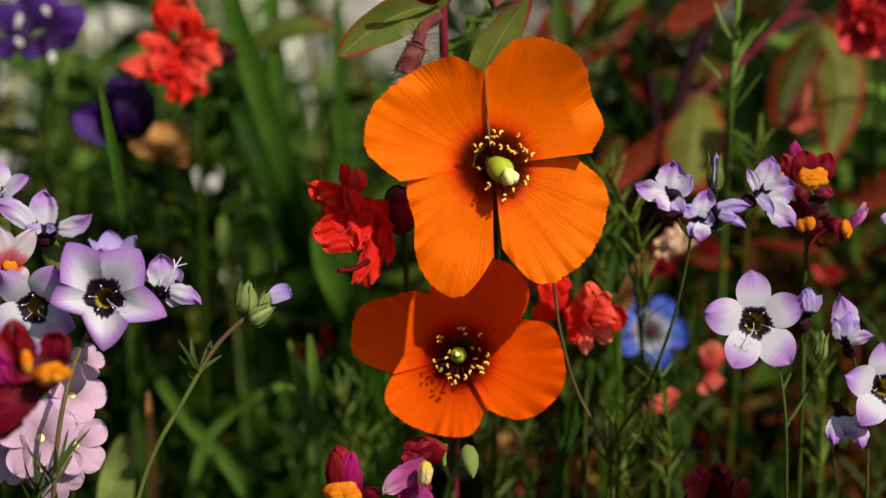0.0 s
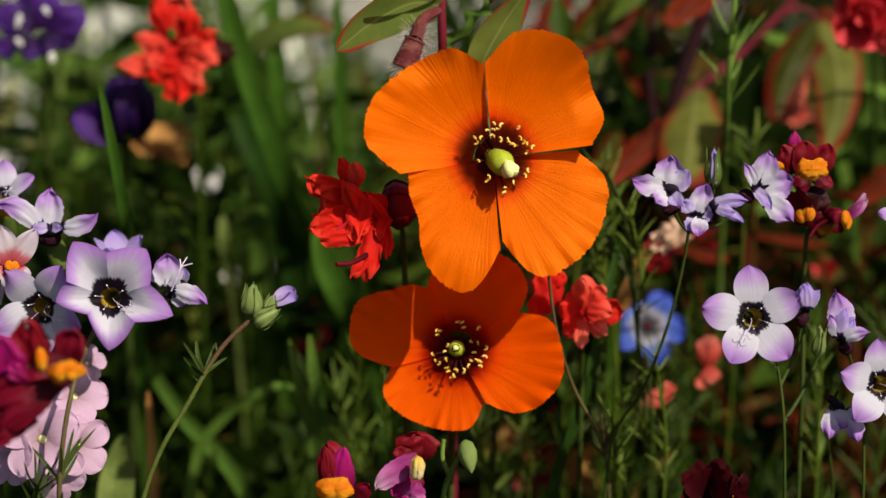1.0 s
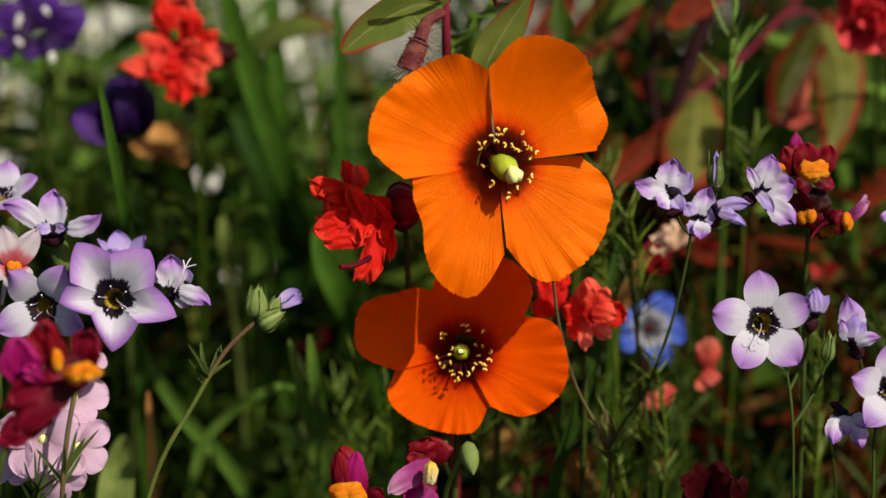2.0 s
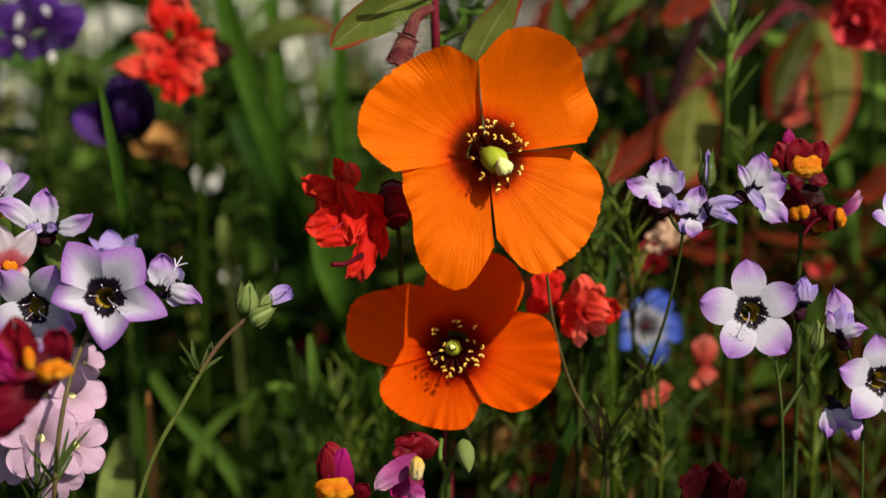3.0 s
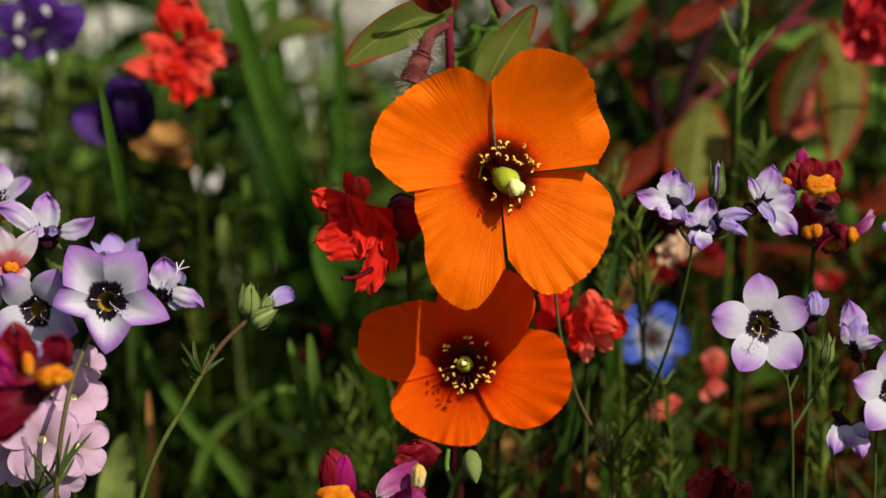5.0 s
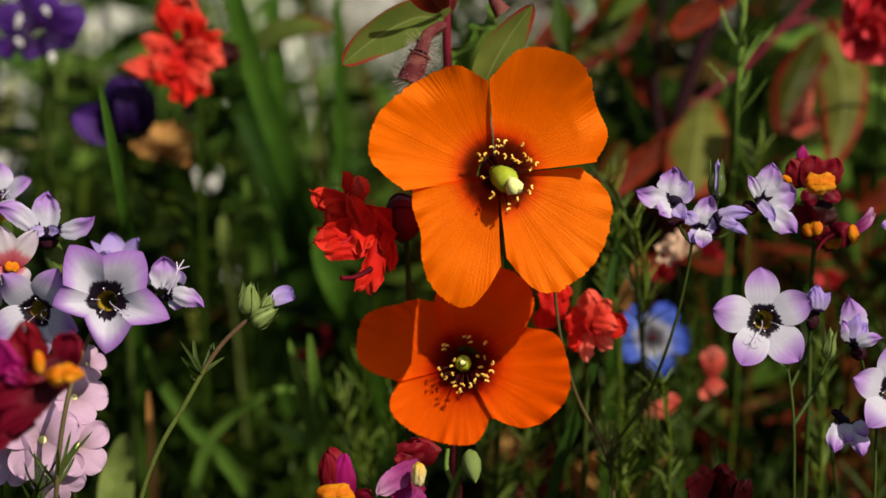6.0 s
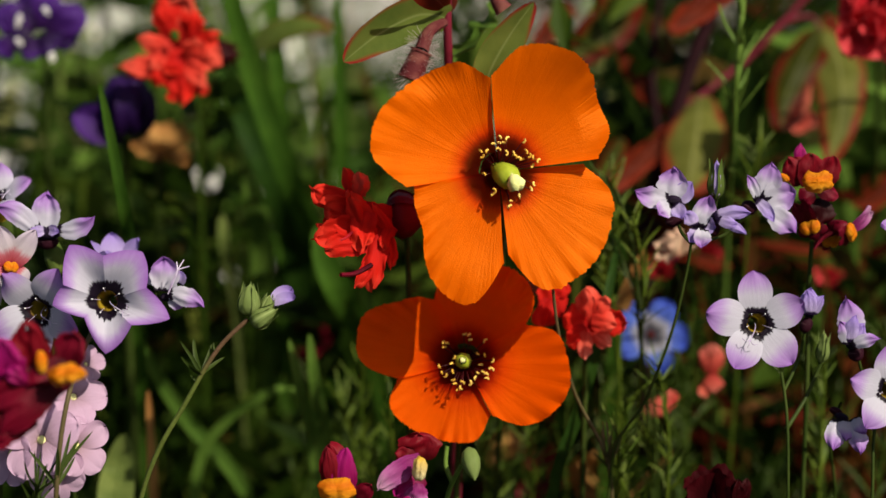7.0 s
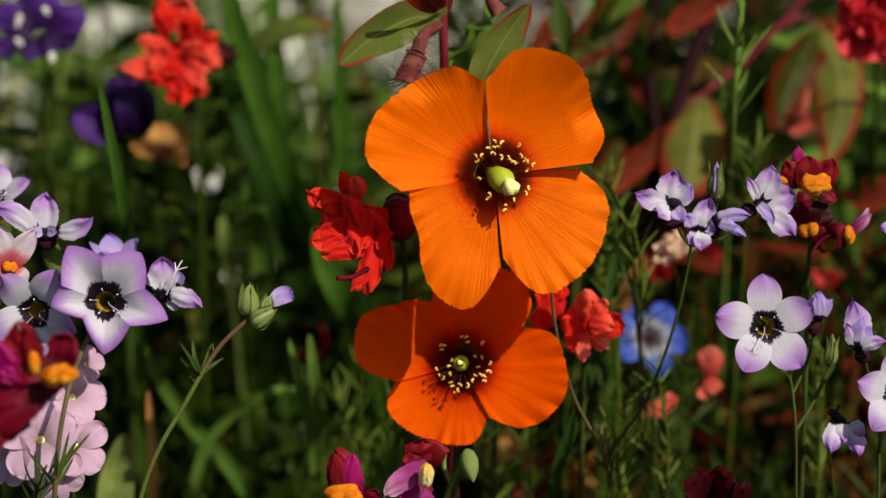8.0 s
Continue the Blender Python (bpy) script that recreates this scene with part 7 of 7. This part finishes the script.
    walk(gilia_cluster, swing(gilia_cluster, 0.32, [(0, 0.00, -0.00), (0.2, -1.13, 0.77), (0.5, -1.08, 0.61), (0.8, -0.54, 0.92), (1, -0.46, 0.92), (1.2, -1.20, 0.22), (1.5, -0.46, -0.00), (1.7, 0.00, 0.51), (2.8, -0.75, -0.31), (3, -1.54, 0.61), (3.2, -1.28, 0.13), (3.5, 0.15, -0.77), (3.8, 1.06, -1.19), (4, 0.46, -1.54), (4.2, 0.51, -1.89), (4.5, 0.61, -1.54), (4.7, 0.47, -1.56), (5.8, 0.27, -1.36), (6, 0.30, -1.24), (6.2, 0.51, -0.85), (6.5, 0.15, -0.16), (6.8, -0.08, -0.85), (7, 0.15, -1.24), (7.2, 0.07, -1.63), (7.5, 0.15, -1.70), (7.8, 0.07, -1.93), (8, 0.15, -1.70)]))
    walk(gilia_far, swing(gilia_far, 0.32, [(0, 0.00, -0.00), (0.2, -1.13, 0.78), (0.5, -1.08, 0.62), (0.8, -0.54, 0.93), (1, -0.46, 0.93), (1.2, -1.20, 0.23), (1.5, -0.46, -0.00), (1.7, 0.00, 0.51), (2.8, -0.76, -0.30), (3, -1.55, 0.62), (3.2, -1.29, 0.13), (3.5, 0.15, -0.78), (3.8, 1.06, -1.20), (4, 0.46, -1.55), (4.2, 0.52, -1.90), (4.5, 0.62, -1.55), (4.7, 0.48, -1.57), (5.8, 0.28, -1.36), (6, 0.30, -1.24), (6.2, 0.51, -0.85), (6.5, 0.15, -0.16), (6.8, -0.08, -0.85), (7, 0.15, -1.24), (7.2, 0.07, -1.63), (7.5, 0.15, -1.71), (7.8, 0.07, -1.94), (8, 0.15, -1.71)]))
    walk(bud_plant, swing(bud_plant, 0.3, [(0, 0.00, -0.00), (0.2, 0.33, -0.07), (0.5, -0.16, 0.16), (0.8, 0.82, -0.08), (1, 0.91, -0.30), (1.2, 0.19, -0.63), (1.5, 0.61, -0.30), (1.7, 2.19, -0.60), (2.8, 0.02, -0.27), (3, 0.15, -0.15), (3.2, 0.10, -0.32), (3.5, 0.61, -0.30), (3.8, 1.05, -0.61), (4, 0.76, -0.61), (4.2, 0.81, -0.62), (4.5, 0.91, -0.61), (4.7, 0.68, -0.53), (5.8, 0.28, -0.26), (6, 0.45, -0.30), (6.2, 0.72, -0.25), (6.5, 0.30, -0.15), (6.8, 0.29, -0.19), (7, 0.45, -0.30), (7.2, 0.32, -0.20), (7.5, 0.30, -0.30), (7.8, 0.07, -0.15), (8, 0.30, -0.46)]))
    walk(linaria_left, swing(linaria_left, 0.28, [(0, 0.00, 0.00), (0.2, 2.71, 0.01), (0.5, 1.08, 0.63), (0.8, 2.32, 0.19), (1, 2.15, 0.45), (1.2, 1.51, 0.18), (1.5, 3.77, 2.24), (1.7, 4.54, 0.36), (2.8, 1.89, 0.54), (3, 0.36, 0.45), (3.2, 0.59, -0.14), (3.5, 0.72, -0.27), (3.8, 2.31, 0.03), (4, 0.90, -0.45), (4.2, 1.94, -0.11), (4.5, 2.96, 0.09), (4.7, 0.04, -0.52), (5.8, 1.35, -0.11), (6, 1.79, -0.09), (6.2, 2.52, 0.03), (6.5, 1.08, 0.00), (6.8, 1.10, -0.13), (7, 2.15, 0.00), (7.2, 1.19, -0.27), (7.5, 0.81, -0.09), (7.8, 0.86, -0.13), (8, 1.08, -0.18)]))
    walk(linaria_low, swing(linaria_low, 0.27, [(0, 0.00, 0.00), (0.2, -0.89, 1.29), (0.5, -0.90, -0.20), (0.8, 0.72, -0.39), (1, -1.41, 0.90), (1.2, 0.00, -1.17), (1.5, -0.30, 0.80), (1.7, 1.24, 0.52), (2.8, -1.22, -0.73), (3, -1.51, 0.80), (3.2, 0.70, -1.23), (3.5, -0.30, -1.21), (3.8, -0.42, -0.13), (4, -1.21, -1.61), (4.2, 0.16, 0.22), (4.5, -0.30, 0.20), (4.7, -1.41, -0.79), (5.8, -0.30, 0.08), (6, -1.21, -0.30), (6.2, -0.16, 1.14), (6.5, -0.90, 1.41), (6.8, -0.19, -0.42), (7, -1.01, 0.80), (7.2, -0.48, -0.70), (7.5, -1.01, -1.01), (7.8, -1.13, -0.61), (8, 0.20, -0.40)]))
    walk(linaria_right, swing(linaria_right, 0.32, [(0, 0.00, -0.00), (0.2, 0.73, 1.63), (0.5, -1.11, 2.39), (0.8, -0.52, 1.71), (1, -0.16, 1.75), (1.2, 0.37, 1.84), (1.5, 0.32, 0.95), (1.7, 0.01, 1.51), (2.8, 0.52, 1.03), (3, -1.27, 2.23), (3.2, -0.60, 0.63), (3.5, 1.43, -0.63), (3.8, 1.65, -0.66), (4, 1.11, -1.27), (4.2, 1.57, -1.57), (4.5, 1.43, -1.11), (4.7, 1.43, -1.38), (5.8, 1.19, -1.12), (6, 1.43, -0.95), (6.2, 1.22, -1.07), (6.5, 0.80, -0.48), (6.8, 0.69, -0.46), (7, 0.95, -0.63), (7.2, 0.74, -0.67), (7.5, 0.63, -0.95), (7.8, 0.84, -1.14), (8, 0.63, -1.11)]))
    walk(linaria_pale, swing(linaria_pale, 0.3, [(0, 0.00, -0.00), (0.2, 0.14, -0.06), (0.5, 0.00, -0.00), (0.8, 0.30, 0.02), (1, 0.30, -0.00), (1.2, 0.08, -0.08), (1.5, 0.30, 0.16), (1.7, 0.86, -0.01), (2.8, -0.03, -0.02), (3, 0.00, -0.00), (3.2, -0.02, -0.11), (3.5, 0.15, -0.15), (3.8, 0.37, -0.30), (4, 0.30, -0.30), (4.2, 0.30, -0.30), (4.5, 0.30, -0.30), (4.7, 0.24, -0.26), (5.8, 0.22, -0.14), (6, 0.30, -0.15), (6.2, 0.30, -0.10), (6.5, 0.00, -0.00), (6.8, 0.05, -0.07), (7, 0.15, -0.15), (7.2, 0.06, -0.10), (7.5, 0.00, -0.15), (7.8, -0.08, -0.04), (8, 0.00, -0.15)]))
    walk(red_mid, swing(red_mid, 0.32, [(0, 0.00, -0.00), (0.2, -0.26, 0.51), (0.5, -1.12, 1.27), (0.8, -0.38, 1.30), (1, -0.32, 1.11), (1.2, -0.11, 0.99), (1.5, 0.16, 0.48), (1.7, 0.35, 0.66), (2.8, -0.20, 0.57), (3, -1.12, 1.11), (3.2, -0.59, 0.15), (3.5, 0.95, -0.95), (3.8, 1.15, -1.05), (4, 0.79, -1.12), (4.2, 0.83, -1.59), (4.5, 0.79, -1.60), (4.7, 0.73, -1.49), (5.8, 0.52, -1.47), (6, 0.48, -1.43), (6.2, 0.36, -1.34), (6.5, -0.17, -0.95), (6.8, -0.01, -0.84), (7, 0.48, -0.80), (7.2, 0.07, -1.10), (7.5, 0.00, -1.28), (7.8, -0.26, -1.36), (8, -0.17, -1.43)]))
    walk(red_top, swing(red_top, 0.33, [(0, 0.00, -0.00), (0.2, -0.27, -0.00), (0.5, -0.96, -0.00), (0.8, -0.36, 0.10), (1, -0.57, 0.19), (1.2, -0.03, 0.10), (1.5, -0.19, -0.00), (1.7, 0.02, -0.01), (2.8, -0.37, -0.02), (3, -0.96, -0.00), (3.2, -0.58, 0.00), (3.5, 0.76, -0.00), (3.8, 0.72, 0.01), (4, 0.76, -0.00), (4.2, 1.08, -0.14), (4.5, 0.95, -0.19), (4.7, 0.93, -0.18), (5.8, 0.80, -0.20), (6, 0.76, -0.19), (6.2, 0.76, -0.21), (6.5, 0.39, -0.19), (6.8, 0.25, -0.18), (7, 0.19, -0.19), (7.2, 0.00, -0.19), (7.5, 0.19, -0.19), (7.8, 0.09, -0.33), (8, 0.00, -0.39)]))
    walk(red_right, swing(red_right, 0.3, [(0, 0.00, -0.00), (0.2, -0.16, 0.60), (0.5, -0.83, 1.48), (0.8, -0.68, 1.49), (1, -0.97, 1.29), (1.2, -0.69, 1.10), (1.5, -0.33, 0.49), (1.7, -0.14, 0.72), (2.8, -0.51, 0.90), (3, -1.32, 1.48), (3.2, -0.93, 0.30), (3.5, 0.32, -1.15), (3.8, 0.49, -1.35), (4, 0.16, -1.48), (4.2, 0.26, -1.90), (4.5, 0.32, -1.82), (4.7, 0.28, -1.69), (5.8, 0.18, -1.54), (6, 0.16, -1.48), (6.2, 0.27, -1.25), (6.5, 0.11, -0.65), (6.8, -0.26, -0.84), (7, -0.17, -0.99), (7.2, -0.49, -1.23), (7.5, -0.49, -1.32), (7.8, -0.63, -1.41), (8, -0.49, -1.48)]))
    walk(red_corner, swing(red_corner, 0.34, [(0, 0.00, -0.00), (0.2, -0.40, 0.74), (0.5, -1.38, 1.90), (0.8, -0.59, 1.51), (1, -0.87, 1.38), (1.2, -0.16, 1.02), (1.5, -0.35, 0.69), (1.7, -0.08, 0.72), (2.8, -0.61, 1.43), (3, -1.38, 1.72), (3.2, -0.82, 0.57), (3.5, 1.03, -1.20), (3.8, 0.88, -1.22), (4, 0.87, -1.37), (4.2, 1.25, -1.99), (4.5, 1.03, -1.72), (4.7, 1.02, -1.59), (5.8, 0.91, -1.67), (6, 0.87, -1.55), (6.2, 0.85, -1.41), (6.5, 0.35, -0.85), (6.8, 0.22, -0.57), (7, 0.17, -0.52), (7.2, -0.07, -0.69), (7.5, 0.17, -1.03), (7.8, -0.01, -1.19), (8, -0.17, -1.03)]))
    walk(pink, swing(pink, 0.28, [(0, 0.00, -0.00), (0.2, 0.14, -0.11), (0.5, 0.00, -0.00), (0.8, 0.31, -0.06), (1, 0.32, -0.15), (1.2, -0.02, -0.29), (1.5, 0.00, 0.17), (1.7, 0.59, -0.11), (2.8, -0.07, -0.05), (3, 0.00, -0.00), (3.2, -0.02, -0.21), (3.5, 0.15, -0.31), (3.8, 0.38, -0.51), (4, 0.32, -0.47), (4.2, 0.32, -0.47), (4.5, 0.32, -0.47), (4.7, 0.26, -0.42), (5.8, 0.24, -0.27), (6, 0.32, -0.31), (6.2, 0.31, -0.26), (6.5, 0.00, -0.15), (6.8, 0.05, -0.21), (7, 0.15, -0.31), (7.2, 0.12, -0.23), (7.5, 0.15, -0.31), (7.8, -0.02, -0.12), (8, 0.00, -0.31)]))
    walk(blue, swing(blue, 0.29, [(0, 0.00, -0.00), (0.2, -0.25, 0.65), (0.5, -1.06, 1.60), (0.8, -0.62, 1.51), (1, -0.72, 1.24), (1.2, -0.56, 1.16), (1.5, -0.36, 0.71), (1.7, -0.13, 0.90), (2.8, -0.29, 0.86), (3, -1.06, 1.41), (3.2, -0.69, 0.15), (3.5, 0.52, -1.41), (3.8, 0.79, -1.52), (4, 0.52, -1.60), (4.2, 0.63, -1.95), (4.5, 0.71, -1.77), (4.7, 0.66, -1.64), (5.8, 0.54, -1.47), (6, 0.52, -1.41), (6.2, 0.51, -1.23), (6.5, 0.17, -0.71), (6.8, -0.04, -0.69), (7, 0.17, -0.71), (7.2, -0.03, -1.10), (7.5, 0.17, -1.41), (7.8, -0.07, -1.40), (8, 0.00, -1.41)]))
    walk(leafy, swing(leafy, 0.34, [(0, 0.00, -0.00), (0.2, -0.25, 0.55), (0.5, -1.74, 1.74), (0.8, -0.75, 1.34), (1, -0.31, 1.11), (1.2, -0.34, 0.99), (1.5, 0.16, 0.63), (1.7, 0.48, 0.77), (2.8, -0.38, 0.48), (3, -1.59, 1.59), (3.2, -0.60, 0.28), (3.5, 1.43, -1.11), (3.8, 1.28, -1.26), (4, 0.95, -1.28), (4.2, 1.33, -1.96), (4.5, 1.11, -1.75), (4.7, 1.18, -1.69), (5.8, 0.64, -1.74), (6, 0.63, -1.59), (6.2, 0.38, -1.37), (6.5, -0.31, -0.95), (6.8, -0.07, -0.89), (7, 0.80, -1.11), (7.2, -0.07, -1.32), (7.5, -0.16, -1.28), (7.8, -0.11, -1.63), (8, 0.00, -1.59)]))
    walk(rusty, swing(rusty, 0.33, [(0, 0.00, -0.00), (0.2, -0.35, 0.71), (0.5, -1.22, 1.82), (0.8, -0.55, 1.51), (1, -0.81, 1.42), (1.2, -0.20, 1.10), (1.5, -0.41, 0.81), (1.7, -0.16, 0.82), (2.8, -0.55, 1.38), (3, -1.22, 1.62), (3.2, -0.77, 0.58), (3.5, 0.81, -1.02), (3.8, 0.76, -1.07), (4, 0.81, -1.22), (4.2, 1.09, -1.74), (4.5, 0.81, -1.43), (4.7, 0.82, -1.31), (5.8, 0.83, -1.33), (6, 0.81, -1.22), (6.2, 0.81, -1.11), (6.5, 0.40, -0.61), (6.8, 0.26, -0.42), (7, 0.20, -0.41), (7.2, -0.02, -0.54), (7.5, 0.20, -0.82), (7.8, -0.02, -0.96), (8, -0.20, -0.82)]))
    walk(pods, swing(pods, 0.28, [(0, 0.00, -0.00), (0.2, -0.07, 0.40), (0.5, -0.78, 1.26), (0.8, -0.33, 1.05), (1, -0.31, 0.95), (1.2, -0.09, 0.87), (1.5, -0.15, 0.63), (1.7, 0.06, 0.62), (2.8, -0.36, 0.85), (3, -0.78, 1.10), (3.2, -0.27, 0.28), (3.5, 0.47, -0.63), (3.8, 0.58, -0.73), (4, 0.47, -0.80), (4.2, 0.65, -1.19), (4.5, 0.63, -1.10), (4.7, 0.61, -1.05), (5.8, 0.48, -1.00), (6, 0.47, -0.95), (6.2, 0.22, -0.85), (6.5, 0.00, -0.47), (6.8, 0.05, -0.35), (7, 0.32, -0.47), (7.2, 0.18, -0.62), (7.5, 0.17, -0.80), (7.8, 0.06, -0.83), (8, 0.00, -0.80)]))
    walk(thread_b, swing(thread_b, 0.3, [(0, 0.00, -0.00), (0.2, -0.15, 0.59), (0.5, -0.81, 1.45), (0.8, -0.67, 1.46), (1, -0.95, 1.27), (1.2, -0.68, 1.08), (1.5, -0.33, 0.48), (1.7, -0.14, 0.71), (2.8, -0.51, 0.87), (3, -1.30, 1.45), (3.2, -0.91, 0.29), (3.5, 0.32, -1.13), (3.8, 0.48, -1.32), (4, 0.16, -1.45), (4.2, 0.25, -1.86), (4.5, 0.32, -1.78), (4.7, 0.28, -1.65), (5.8, 0.18, -1.51), (6, 0.16, -1.45), (6.2, 0.27, -1.22), (6.5, 0.11, -0.63), (6.8, -0.26, -0.82), (7, -0.17, -0.97), (7.2, -0.49, -1.21), (7.5, -0.48, -1.30), (7.8, -0.62, -1.38), (8, -0.48, -1.45)]))
    breeze = [(0, 0.00, 0.00), (0.5, -1.29, 1.60), (1, -0.70, 1.35), (1.5, -0.47, 0.74), (3, -1.52, 1.48), (3.5, 0.12, -0.98), (4, 0.35, -1.48), (4.5, 0.47, -1.60), (6, 0.23, -1.23), (6.5, 0.12, -0.62), (7, 0.00, -0.62), (7.5, 0.00, -0.98), (8, -0.23, -1.11)]
    for plant in swayers:
        walk(plant, swing(plant, 0.25, breeze))
    walk(thread_a, swing(thread_a, 0.33, [(0, 0.00, 0.00), (0.5, -1.04, 1.33), (1, -0.69, 1.33), (1.5, -0.35, 0.36), (3, -1.04, 1.69), (3.5, 1.27, -1.09), (4, 1.27, -1.21), (4.5, 1.50, -1.45), (6, 1.27, -1.21), (6.5, 0.92, -0.73), (7, 0.92, -0.73), (7.5, 0.69, -1.21), (8, 0.69, -1.21)]))
    stir = [(0, 0.00, 0.00), (0.5, -1.72, 0.42), (1, -1.19, 0.56), (1.5, -0.40, 0.14), (3, -1.72, 0.56), (3.5, 0.92, -0.69), (4, 0.92, -0.69), (4.5, 1.32, -0.69), (6, 0.79, -0.28), (6.5, 0.53, -0.28), (7, 0.13, -0.28), (7.5, 0.13, -0.28), (8, -0.26, -0.28)]
    for plant in tall_blades:
        walk(plant, swing(plant, 0.32, stir))
    walk(dark_flower, swing(dark_flower, 0.26, [(0, 0.00, 0.00), (0.5, -0.70, 0.63), (1, -0.30, 0.84), (1.5, -0.30, 0.42), (3, -0.70, 0.11), (3.5, 0.40, -0.32), (4, 0.40, -0.53), (4.5, 0.40, -0.53), (6, 0.50, -0.21), (6.5, 0.40, 0.00), (7, 0.20, -0.21), (7.5, 0.20, -0.53), (8, 0.20, -0.53)]))
    tremble = [(0, 0.00, 0.00), (0.5, -0.48, 0.25), (1, -0.48, 0.25), (1.5, -0.12, 0.00), (3, -0.72, 0.25), (3.5, 0.36, -0.38), (4, 0.36, -0.50), (4.5, 0.60, -0.50), (6, 0.36, -0.50), (6.5, 0.24, -0.38), (7, 0.24, -0.38), (7.5, 0.24, -0.38), (8, 0.24, -0.38)]
    for plant in (arched, slanting):
        walk(plant, swing(plant, 0.24, tremble))
    walk(dry, swing(dry, 0.28, [(0, 0.00, 0.00), (0.5, -0.41, 0.29), (1, -0.14, 0.29), (1.5, 0.00, 0.00), (3, -0.55, 0.29), (3.5, 0.41, 0.00), (4, 0.41, 0.00), (4.5, 0.69, -0.15), (6, 0.41, 0.00), (6.5, 0.00, 0.00), (7, 0.00, 0.00), (7.5, 0.00, 0.00), (8, -0.14, 0.00)]))


motions()
